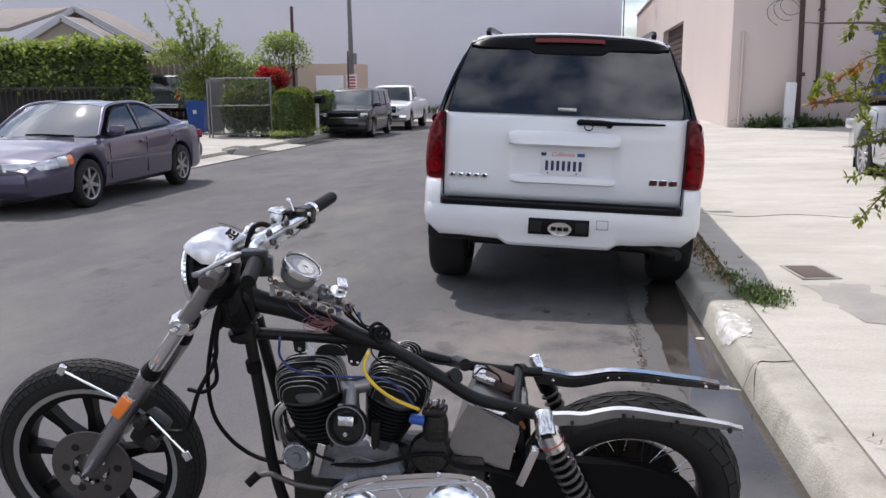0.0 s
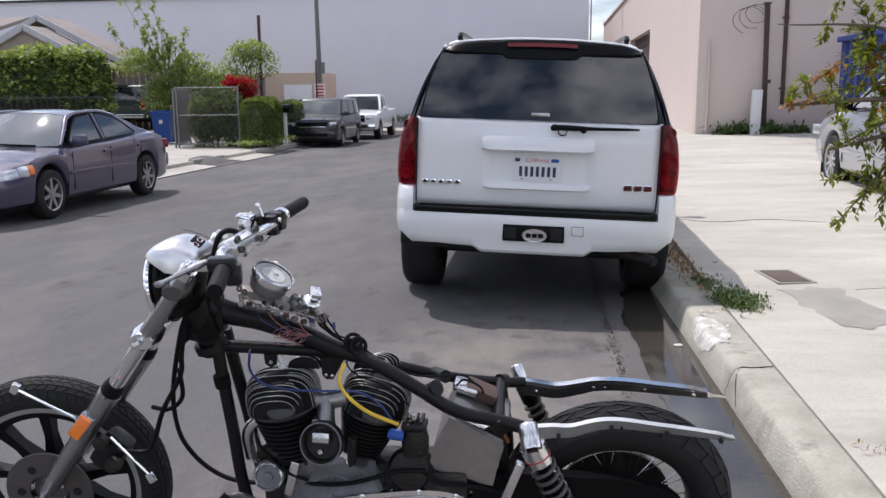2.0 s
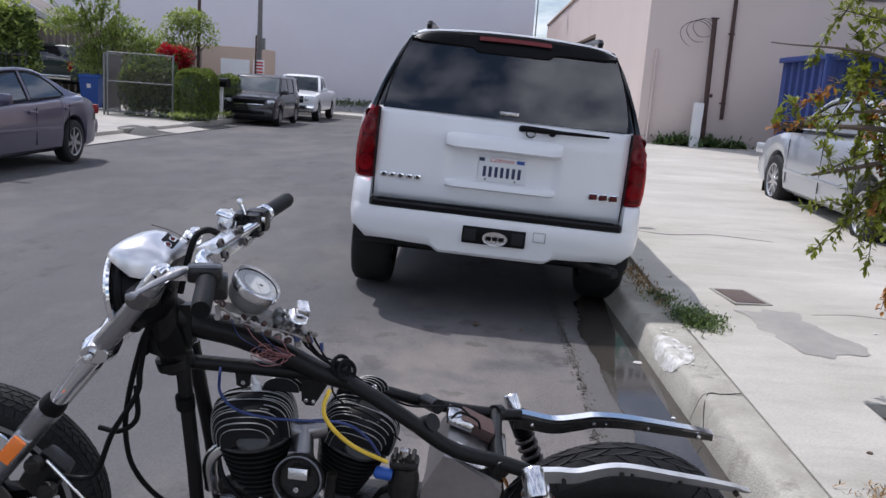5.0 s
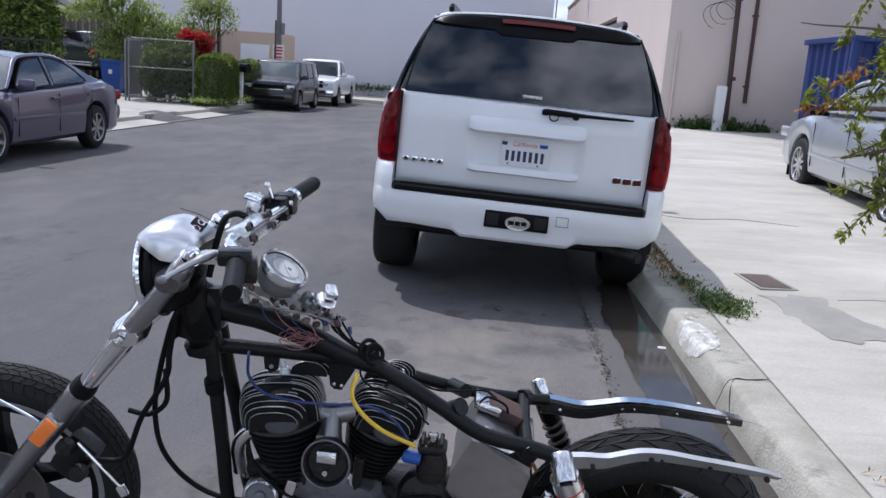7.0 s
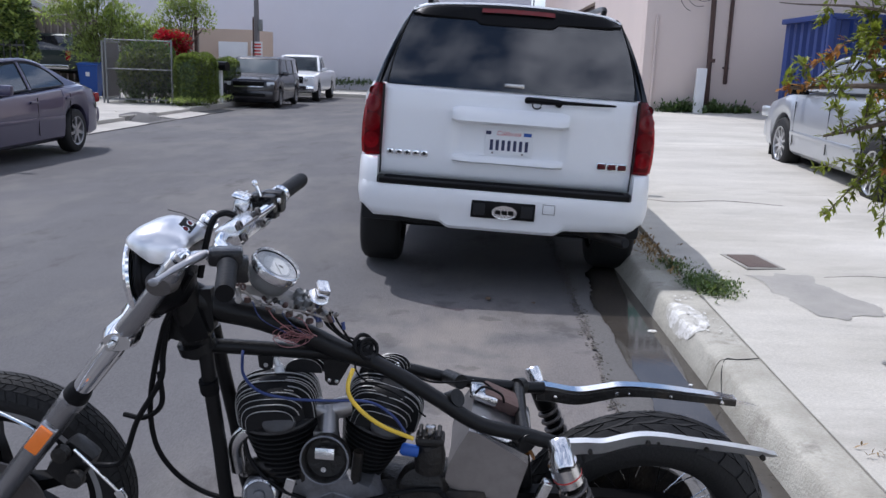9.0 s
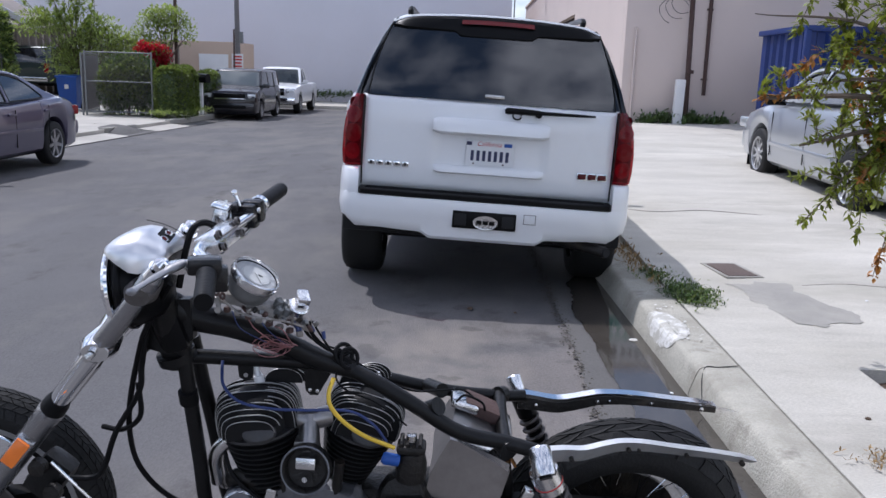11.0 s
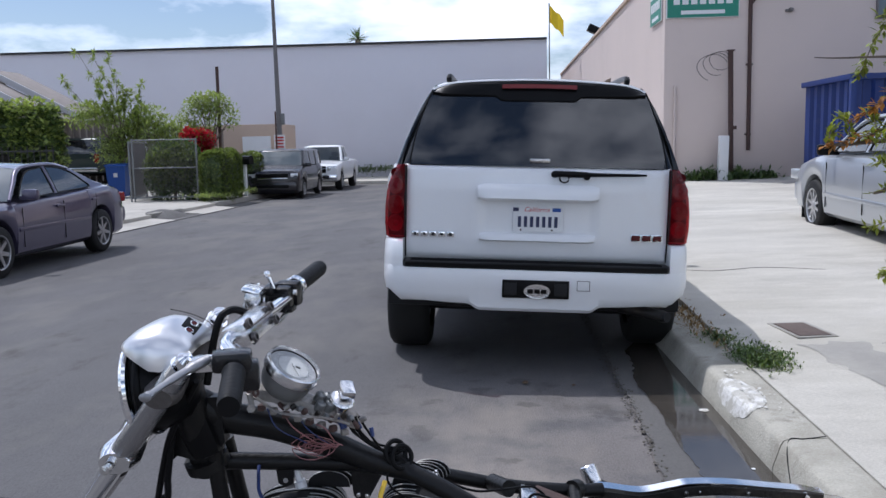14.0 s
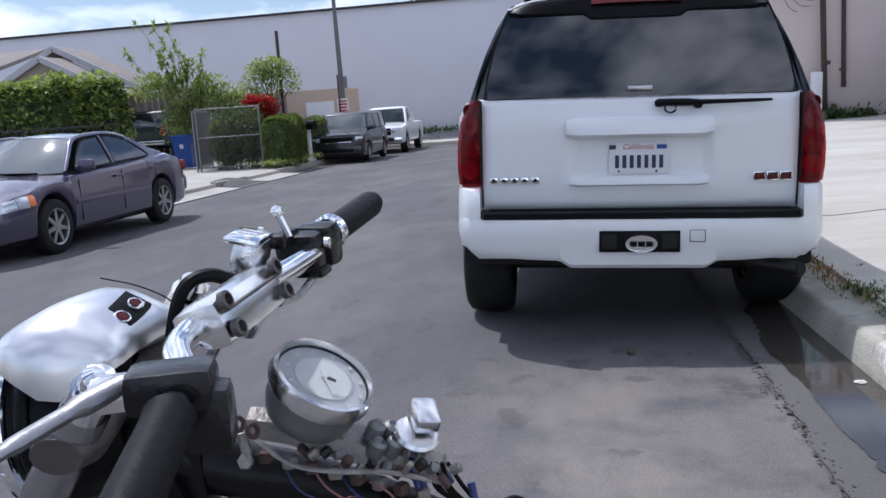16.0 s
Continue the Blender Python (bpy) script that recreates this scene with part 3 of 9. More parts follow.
ol = [(x + 0.05 * noise.noise(Vector((x * 9, y * 9, 1))) + rr.uniform(-0.008, 0.008), y + 0.06 * noise.noise(Vector((x * 9, y * 9, 8))) + rr.uniform(-0.008, 0.008)) for x, y in ol]
patch.add([(2.0 + x, 6.08 + y, drive_z(2.0 + x, 6.08 + y) + 0.0115) for x, y in ol], [tuple(range(len(ol)))])
solo("cement_patch", patch, patch_cement, "darker cement patch on the pavement", "patch", kind="structure")
fissures = Shape()
for pts in ([(2.3, 6.5), (2.6, 6.55), (2.95, 6.47), (3.4, 6.55), (4.2, 6.5)], [(1.45, 9.4), (1.9, 9.1), (2.4, 9.2), (2.9, 9.0)]):
    fissures.tube(spline([(x, y, drive_z(x, y) + 0.0085) for x, y in pts], 6), 0.0025, 4)
solo("pavement_cracks", fissures, dark_void, "hairline cracks in the concrete forecourt", "crack", kind="stuff")

# far side: gutter, kerb, driveway aprons and yards
far_side = Shape()
far_side.box((-34, 9.5, 0.03), (52.8, 47.0, 0.2))
solo("yard_ground", far_side, far_concrete, "pale concrete driveway and pavement across the street", "pavement", TILT, kind="structure")
far_gutter = Shape()
far_gutter.box((-7.33, 9.5, 0.0), (0.56, 47, 0.02))
solo("far_gutter", far_gutter, gutter_cement, "concrete gutter strip across the street", "gutter", TILT, kind="structure")
for i, (y0, y1) in enumerate(((-14, 12.5), (19.4, 21.2), (23.6, 33.0))):
    s = Shape()
    s.box((-7.66, (y0 + y1) / 2, 0.075), (0.17, y1 - y0, 0.17), bevel=0.025)
    solo(f"far_kerb_{i + 1}", s, old_concrete, "worn concrete kerb across the street", "kerb", TILT, kind="structure")
apron = Shape()
for y0, y1 in ((12.5, 19.4), (21.2, 23.6)):
    apron.add([(-7.05, y0, 0.012), (-7.05, y1, 0.012), (-8.6, y1, 0.14), (-8.6, y0, 0.14)], [(0, 1, 2, 3)])
    apron.add([(-7.05, y0, 0.012), (-8.6, y0, 0.14), (-8.6, y0, 0.0), (-7.05, y0, 0.0)], [(0, 1, 2, 3)])
solo("driveway_apron", apron, far_concrete, "pale concrete driveway apron sloping to the street", "driveway", TILT, kind="structure", smooth=False)
# the mound's dark cement colour stands in for its shaded side
mound = Shape()
prof = [(0.75, 0.0), (0.62, 0.07), (0.35, 0.15), (0.1, 0.19), (0.0, 0.2)]
mound.lathe(prof, pose(-7.75, 20.3, 0.0) @ Matrix.Diagonal((0.75, 1.25, 1, 1)), 20)
solo("kerb_mound", mound, gutter_cement, "rounded end of kerb between two driveways, coloured dark as if shaded", "kerb", TILT, kind="structure")
end_walk = Shape()
end_walk.box((-25, 41.5, 0.05), (90, 5.2, 0.2), bevel=0.02)
solo("end_pavement", end_walk, concrete, "pale pavement at the end of the street", "pavement", Matrix.Translation((0, 0, dip(39))), kind="structure")

# the grey warehouse that closes the street
s = Shape()
s.box((-34, 52, 2.97), (72.8, 16, 6.94), bevel=0.03)
solo("grey_warehouse", s, grey_stucco, "long blank grey stucco warehouse wall", "building", kind="structure")
s = Shape()
s.box((-34, 43.96, 6.46), (72.8, 0.22, 0.10), bevel=0.01)
solo("warehouse_coping", s, black_iron, "thin dark metal coping on the warehouse wall", "trim", kind="structure")

# the pink building beside the forecourt
BX, BY, BZ = 3.64, 20.5, 5.25
s = Shape()
s.box((BX + 7, BY + 0.15, BZ / 2), (14, 0.3, BZ), bevel=0.02)
solo("wall_south", s, pink_stucco, "pink stucco wall of the workshop building", "wall", kind="structure")
wall = Shape()
D0, D1, DZ = 29.5, 36.0, 3.45
wall.box((BX + 0.15, (BY + 0.3 + D0) / 2, BZ / 2), (0.3, D0 - BY - 0.3, BZ))
wall.box((BX + 0.15, (D1 + 52) / 2, BZ / 2), (0.3, 52 - D1, BZ))
wall.box((BX + 0.15, (D0 + D1) / 2, (BZ + DZ) / 2), (0.3, D1 - D0, BZ - DZ))
solo("wall_west", wall, pink_stucco, "sunlit pink stucco wall with a workshop doorway", "wall", kind="structure")
s = Shape()
s.box((BX + 0.25, (D0 + D1) / 2, DZ / 2), (0.06, D1 - D0, DZ))
for k in range(20):
    s.box((BX + 0.215, (D0 + D1) / 2, 0.1 + k * 0.19), (0.03, D1 - D0, 0.16), bevel=0.01)
solo("door_1", s, rust_iron, "brown roll-up workshop door", "door", kind="structure")
s = Shape()
s.box((BX + 7, 36.3, BZ - 0.1), (13.4, 31.2, 0.2))
solo("roof_slab", s, old_concrete, "flat roof of the workshop building", "roof", kind="structure")
s = Shape()
s.box((BX + 14.15, 36.3, BZ / 2), (0.3, 31.4, BZ))
solo("wall_east", s, pink_stucco, "plain side wall of the workshop building", "wall", kind="structure")
s = Shape()
s.box((BX - 0.02, 36, BZ + 0.04), (0.1, 31.4, 0.10), bevel=0.01)
s.box((BX + 7, BY - 0.02, BZ + 0.04), (14, 0.1, 0.10), bevel=0.01)
solo("parapet_trim", s, tan_stucco, "thin metal edge along the parapet", "trim", kind="structure")

s = Shape()
s.tube([(3.87, BY - 0.04, 0.40), (3.87, BY - 0.04, 2.58)], 0.028, 10)
for z in (0.9, 2.2):
    s.box((3.87, BY - 0.02, z), (0.1, 0.05, 0.03), bevel=0.005)
solo("white_conduit", s, pink_stucco, "white plastic conduit on the pink wall", "pipe")
s = Shape()
s.tube([(5.16, BY - 0.22, 0.45), (5.10, BY - 0.22, 3.28)], 0.055, 10)
s.box((5.10, BY - 0.22, 3.29), (0.16, 0.12, 0.03), bevel=0.006)
s.box((5.17, BY - 0.24, 1.65), (0.14, 0.12, 0.08), bevel=0.01)
solo("rusty_post", s, rust_iron, "rust-brown steel post beside the wall", "post", Matrix.Translation((-0.1, 0, 0)))
s = Shape()
for k in range(3):
    R = 0.24 + 0.05 * k
    s.tube([(4.9 + R * math.cos(a) - 0.08 * k, BY - 0.2 + 0.05 * math.sin(3 * a), 3.08 + 0.8 * R * math.sin(a) - 0.07 * k) for a in [0.4 + j * 0.16 for j in range(34 - 4 * k)]], 0.006, 5)
solo("loose_cable", s, black_rubber, "coil of loose black cable on the wall", "cable", Matrix.Translation((-0.1, 0, 0)))
s = Shape()
s.tube([(5.62, BY - 0.05, 1.15), (5.60, BY - 0.05, 5.2)], 0.042, 10)
for z in (1.5, 3.0, 4.4):
    s.box((5.61, BY - 0.025, z), (0.14, 0.05, 0.04), bevel=0.005)
solo("brown_downpipe", s, rust_iron, "dark brown downpipe on the pink wall", "pipe", Matrix.Translation((-0.16, 0, 0)))
s = Shape()
s.box((4.93, BY - 0.42, 0.95), (0.2, 0.16, 1.06), Matrix.Rotation(radians(1.2), 3, "Y"), bevel=0.015)
solo("white_bollard", s, white_trim, "leaning white painted post at the wall's foot", "bollard", Matrix.Translation((-0.1, 0, 0)))
s = Shape()
s.box((BX + 0.0, 34.6, 5.62), (0.45, 0.42, 0.26), Matrix.Rotation(radians(25), 3, "Y"), bevel=0.02)
s.tube([(BX + 0.1, 34.6, 5.6), (BX + 0.1, 34.6, 5.2)], 0.03, 8)
solo("floodlight", s, black_plastic, "small dark floodlight on the parapet", "lamp")


def sign_panel(name, m, w, hgt, label):
    t = thing(name, label, "sign", m)
    a = Shape()
    a.box((0, 0, hgt / 2), (w, 0.03, hgt), bevel=0.004)
    part("board", a, paper_white, t)
    a = Shape()
    a.box((0, -0.018, hgt * 0.26), (w - 0.04, 0.008, hgt * 0.5))
    part("green_band", a, sign_green, t, "green lower band")
    bars = [(-w * 0.36 + k * w * 0.12, hgt * 0.33, w * 0.085, hgt * 0.17) for k in range(7)] + [(0, hgt * 0.1, w * 0.6, hgt * 0.07)]
    for x, z, bw, bh in bars:
        a = Shape()
        a.box((x, -0.024, z), (bw, 0.006, bh))
        part("white_bar", a, paper_white, t)
    bars = [(-w * 0.2 + k * w * 0.11, hgt * 0.78, w * 0.08, hgt * 0.16) for k in range(6)] + [(-w * 0.36, hgt * 0.78, w * 0.13, hgt * 0.26)]
    for x, z, bw, bh in bars:
        a = Shape()
        a.box((x, -0.018, z), (bw, 0.006, bh))
        part("dark_bar", a, black_plastic, t)


sign_panel("wall_sign", pose(4.44, BY - 0.03, 4.02), 1.55, 1.15, "white and green business sign on the pink wall")
sign_panel("wall_sign", pose(BX - 0.03, BY + 0.85, 4.02, 0, 0, -90), 1.3, 1.15, "white and green business sign round the corner")

# high conduit, elbow, barred window and small fitting on the pink wall
s = Shape()
s.tube([(5.44, BY - 0.06, 4.72), (6.2, BY - 0.06, 4.69), (7.4, BY - 0.06, 4.665), (9.6, BY - 0.06, 4.64)], 0.032, 8)
s.tube(spline([(5.47, BY - 0.06, 4.28), (5.62, BY - 0.06, 4.45), (5.92, BY - 0.06, 4.60), (6.25, BY - 0.06, 4.69)], 5), 0.022, 8)
for x in (6.0, 7.6, 9.0):
    s.box((x, BY - 0.03, 4.67), (0.05, 0.06, 0.12), bevel=0.006)
solo("wall_conduit", s, rust_iron, "brown steel conduit running high along the pink wall", "pipe")
t = thing("window_1", "small window with a dark frame high in the pink wall", "window", pose(8.34, BY - 0.02, 3.92), kind="structure")
for dx in (-0.24, 0.0, 0.24):
    s = Shape()
    s.box((dx, 0, 0.30), (0.045 if dx else 0.025, 0.06, 0.64), bevel=0.006)
    part("window_frame", s, pole_metal, t)
for dz in (0.0, 0.61):
    s = Shape()
    s.box((0, -0.003, dz), (0.56, 0.066, 0.05), bevel=0.006)
    part("window_frame", s, pole_metal, t)
s = Shape()
s.box((0, 0.008, 0.30), (0.46, 0.012, 0.58))
part("pane", s, sky_tint_glass, t, "pale reflecting pane")
s = Shape()
s.lathe([(0, 0), (0.05, 0), (0.045, 0.07), (0.03, 0.10), (0, 0.10)], pose(6.30, BY, 4.13, 90), 14)
s.box((6.24, BY - 0.02, 4.12), (0.10, 0.04, 0.05), bevel=0.008)
solo("wall_fitting", s, pole_metal, "small dark fitting on the pink wall", "fitting")

# blue steel container with pressed ribs
t = thing("steel_container", "blue corrugated steel container on the forecourt", "container", pose(6.12, 16.6, drive_z(6.1, 16.6)))
rings = []
for z in (0.0, 1.95):
    row = []
    for k in range(11):
        x = k * 0.36
        row += [(x, 0.0, z), (x + 0.14, 0.0, z), (x + 0.18, 0.07, z), (x + 0.32, 0.07, z)]
    row += [(3.96, 0.0, z), (3.96, 2.3, z), (0, 2.3, z)]
    for k in range(6):
        y = 2.2 - k * 0.36
        row += [(0.0, y, z), (0.0, y - 0.14, z), (0.08, y - 0.18, z), (0.08, y - 0.32, z)]
    rings.append(row)
s = Shape()
s.rings(rings, caps=(True, False))
part("body", s, blue_steel, t, smooth=False)
s = Shape()
for c, sz in (((1.98, -0.02, 1.96), (4.06, 0.1, 0.1)), ((1.98, 2.3, 1.96), (4.06, 0.1, 0.1)), ((-0.03, 1.15, 1.96), (0.1, 2.4, 0.1)), ((3.99, 1.15, 1.96), (0.1, 2.4, 0.1)), ((1.98, -0.02, 0.05), (4.06, 0.1, 0.12)), ((-0.02, -0.02, 1.0), (0.1, 0.1, 1.9))):
    s.box(c, sz, bevel=0.012)
part("rail", s, blue_steel, t)

# yard fence with coiled wire beyond the container
t = thing("yard_fence", "grey steel yard fence topped with coiled wire", "fence", pose(7.0, 15.4, 0.4))
for k in range(5):
    s = Shape()
    s.tube([(k * 1.1, 0, 0), (k * 1.1, 0, 3.4)], 0.04, 8)
    part("post", s, galvanised, t)
s = Shape()
for z in (1.6, 2.8):
    s.tube([(0, 0, z), (4.4, 0, z)], 0.025, 6)
part("rail", s, galvanised, t)
s = Shape()
s.tube([(-0.3 + 4.6 * k / 200, 0.05 + 0.28 * math.cos(k * 0.62), 3.15 + 0.3 * math.sin(k * 0.62)) for k in range(200)], 0.007, 4)
part("wire_coil", s, galvanised, t, "coiled razor wire")
s = Shape()
s.box((2.2, 0.06, 1.9), (4.3, 0.03, 1.7), bevel=0.01)
part("screen_panel", s, pole_metal, t, "dull grey screen panel")


# ---- vehicles ----
def lerp_list(tab, y):
    if y <= tab[0][0]:
        return tab[0][1]
    for (a, u), (b, v) in zip(tab, tab[1:]):
        if y <= b:
            k = (y - a) / (b - a)
            k = k * k * (3 - 2 * k)
            return u + (v - u) * k
    return tab[-1][1]


def wheel(parent, x, y, r, w, side, rim_mat, spokes=5, style="spoke"):
    """A road wheel on an axle along x: tyre, rim with spokes, hub and a dark backing."""
    m = Matrix.Translation((x, y, r)) @ Matrix.Rotation(radians(90 * side), 4, "Y")
    e = new("wheel")
    e.parent = parent
    e.matrix_basis = m
    rr = r * 0.66
    s = Shape()
    s.lathe([(rr, -w / 2), (r * 0.9, -w / 2), (r * 0.975, -w * 0.42), (r, -w * 0.3), (r, w * 0.3), (r * 0.975, w * 0.42), (r * 0.9, w / 2), (rr, w / 2), (rr - 0.01, w * 0.3), (rr - 0.01, -w * 0.3)], None, 36, closed=True)
    part("tyre", s, tyre_rubber, e)
    s = Shape()
    s.lathe([(rr, w / 2 + 0.002), (rr * 0.93, w / 2 - 0.004), (rr * 0.9, w * 0.25), (rr * 0.9, -w * 0.4), (rr, -w * 0.4)], None, 36, closed=True)
    for k in range(spokes):
        a = 2 * math.pi * k / spokes
        q = Matrix.Rotation(a, 4, "Z")
        wd = 2.6 / spokes * rr * 0.36
        o = [(rr * 0.12, -wd), (rr * 0.92, -wd * (0.75 if style == "spoke" else 1.25)), (rr * 0.92, wd * (0.75 if style == "spoke" else 1.25)), (rr * 0.12, wd)]
        s.plate(o, q @ Matrix.Translation((0, 0, w * 0.30)), w * 0.13)
    s.lathe([(0, w * 0.3), (rr * 0.24, w * 0.3), (rr * 0.22, w * 0.46), (0, w * 0.48)], None, 18)
    part("rim", s, rim_mat, e)
    s = Shape()
    s.lathe([(0, -w * 0.1), (rr * 0.9, -w * 0.1), (rr * 0.9, -w * 0.05), (0, -w * 0.05)], None, 24)
    part("brake_backing", s, dark_void, e)
    return e


def car_body(t, c):
    """Lower body with wheel arches, glasshouse, roof and pillars; c holds the measures."""
    L, W, paint = c["L"], c["W"], c["paint"]
    axles, r = c["axles"], c["r"]
    ra = r + c.get("gap", 0.07)
    base = c.get("base", 0.24)
    ys = {-L / 2, -L / 2 + 0.03, -L / 2 + 0.08, -L / 2 + 0.16, L / 2, L / 2 - 0.03, L / 2 - 0.08, L / 2 - 0.16}
    k = -L / 2 + 0.3
    while k < L / 2 - 0.25:
        ys.add(round(k, 3))
        k += 0.18
    for a in axles:
        for i in range(-12, 13):
            ys.add(round(a + ra * math.sin(i / 12 * math.pi / 2), 4))
            ys.add(round(a + math.copysign(ra + 0.012, i), 4))
    rings = []
    for y in sorted(ys):
        if abs(y) > L / 2:
            continue
        zb = base
        for a in axles:
            if abs(y - a) < ra:
                zb = max(zb, r + math.sqrt(max(0.0, ra * ra - (y - a) ** 2)) * 0.98)
        e = max(0.0, (abs(y) - (L / 2 - c.get("round", 0.55))) / c.get("round", 0.55))
        w = W / 2 * (1 - c.get("taper", 0.12) * e ** 2.2)
        zs = lerp_list(c["belt"], y)
        endlift = 0.10 * max(0.0, (abs(y) - L / 2 + 0.1) / 0.1) ** 2
        zb = min(zb + endlift, zs - 0.06)
        h = zs - zb
        half = [(w * 0.90, zb), (w * 0.965, zb + 0.05 * h + 0.01), (w * 0.99, zb + 0.25 * h), (w, zb + 0.5 * h), (w * 0.992, zb + 0.78 * h), (w * 0.95, zb + 0.95 * h), (w * 0.88, zs), (w * 0.5, zs + c.get("crown", 0.03)), (0, zs + c.get("crown", 0.03) * 1.25)]
        rings.append([(x, y, z) for x, z in half] + [(-x, y, z) for x, z in reversed(half[:-1])])
    s = Shape()
    s.rings(rings)
    part("body", s, paint, t, angle=35)
    s = Shape()
    s.box((0, 0, base + 0.02), (W * c.get("floor", 0.8), L * (c.get("floor", 0.8) + 0.02), 0.12), bevel=0.03)
    s.box((0, c["axles"][0], r), (W * 0.7, 0.1, 0.1), bevel=0.03)
    part("underbody", s, dark_void, t)
    if "cabin" in c:
        saloon_cabin(t, c)
    else:
        box_cabin(t, c)
    W, g0 = c["W"], c["seat_z"] if "seat_z" in c else c["house"][0][0]
    # seats seen through the glass
    for yy in c.get("seats", ()):
        for sx in (-1, 1):
            s = Shape()
            s.box((sx * W * 0.21, yy, g0 - 0.08), (0.46, 0.14, 0.55), Matrix.Rotation(radians(-10), 3, "X"), bevel=0.05)
            s.box((sx * W * 0.21, yy - 0.05, g0 + 0.28), (0.24, 0.1, 0.17), bevel=0.04)
            part("seat", s, seat_dark, t)
    for sx in (-1, 1):
        for yy in axles:
            wheel(t, sx * (W / 2 - c["tw"] / 2 - 0.015), yy, r, c["tw"], sx, c["rim"], c.get("spokes", 5), c.get("style", "spoke"))
    if "mirror" in c:
        yy, zz = c["mirror"]
        for sx in (-1, 1):
            s = Shape()
            s.box((sx * (W / 2 + 0.06), yy, zz), (0.2, 0.09, 0.13), bevel=0.035)
            s.box((sx * (W / 2 - 0.04), yy, zz - 0.04), (0.1, 0.05, 0.05), bevel=0.015)
            part("mirror", s, c.get("mirror_mat", paint), t)
    for yy, zz in c.get("handles", ()):
        for sx in (-1, 1):
            s = Shape()
            s.box((sx * (W / 2 + 0.003), yy, zz), (0.035, 0.2, 0.035), bevel=0.012)
            part("door_handle", s, paint, t)
    for yy in c.get("seams", ()):
        for sx in (-1, 1):
            s = Shape()
            zs = lerp_list(c["belt"], yy)
            s.box((sx * (W / 2 - 0.0055), yy, base + 0.52 * (zs - base)), (0.012, 0.0035, 0.72 * (zs - base)))
            part("door_seam", s, dark_void, t)
    if c.get("moulding"):
        for sx in (-1, 1):
            s = Shape()
            s.box((sx * (W / 2 + 0.002), (axles[0] + axles[1]) / 2, c["moulding"]), (0.02, axles[1] - axles[0] - 2 * ra - 0.06, 0.05), bevel=0.008)
            part("side_moulding", s, paint, t)


def box_cabin(t, c):
    """A glasshouse of rounded-rectangle rings from the belt to the roof, with its roof and pillars."""
    paint = c["paint"]

    def ring(z, yr, yf, hw, rc=0.16):
        out = []
        rc = min(rc, hw * 0.5)
        for cx, cy, a0 in ((hw - rc, yf - rc, 0), (-hw + rc, yf - rc, 90), (-hw + rc, yr + rc, 180), (hw - rc, yr + rc, 270)):
            for j in range(6):
                a = radians(a0 + j * 18)
                out.append((cx + rc * math.cos(a), cy + rc * math.sin(a), z))
        return out
    g = c["house"]
    s = Shape()
    s.rings([ring(*q) for q in g], caps=(False, False))
    part("window_glass", s, c.get("glass", car_glass), t, "tinted window glass", angle=30)
    top = g[-1]
    s = Shape()
    rise = c.get("rise", 0.07)
    s.rings([ring(top[0] - 0.035, top[1] - 0.012, top[2] + 0.012, top[3] + 0.012), ring(top[0], top[1] - 0.02, top[2] + 0.012, top[3] + 0.012), ring(top[0] + rise * 0.6, top[1] + 0.03, top[2] - 0.05, top[3] - 0.06), ring(top[0] + rise * 0.9, top[1] + 0.14, top[2] - 0.2, top[3] - 0.2), ring(top[0] + rise, top[1] + 0.3, top[2] - 0.45, top[3] - 0.4)], caps=(False, True))
    part("roof", s, paint, t, angle=50)
    pm = c.get("pillar_mat", paint)
    for sx in (-1, 1):
        for end in (1, 2):
            pts = []
            for z, yr, yf, hw in g:
                y = (yr + 0.06) if end == 1 else (yf - 0.06)
                pts.append((sx * (hw - 0.035), y, z))
            s = Shape()
            s.tube(pts, c.get("pillar", 0.045), 8)
            part("pillar", s, pm, t)
        for yy in c.get("posts", ()):
            s = Shape()
            s.tube([(sx * (hw + 0.004), yy[0] + (yy[1] - yy[0]) * i / (len(g) - 1), z) for i, (z, yr, yf, hw) in enumerate(g)], 0.04, 6, flat=0.35, up=(sx, 0, 0))
            part("window_post", s, pm if yy[2] else black_plastic, t)


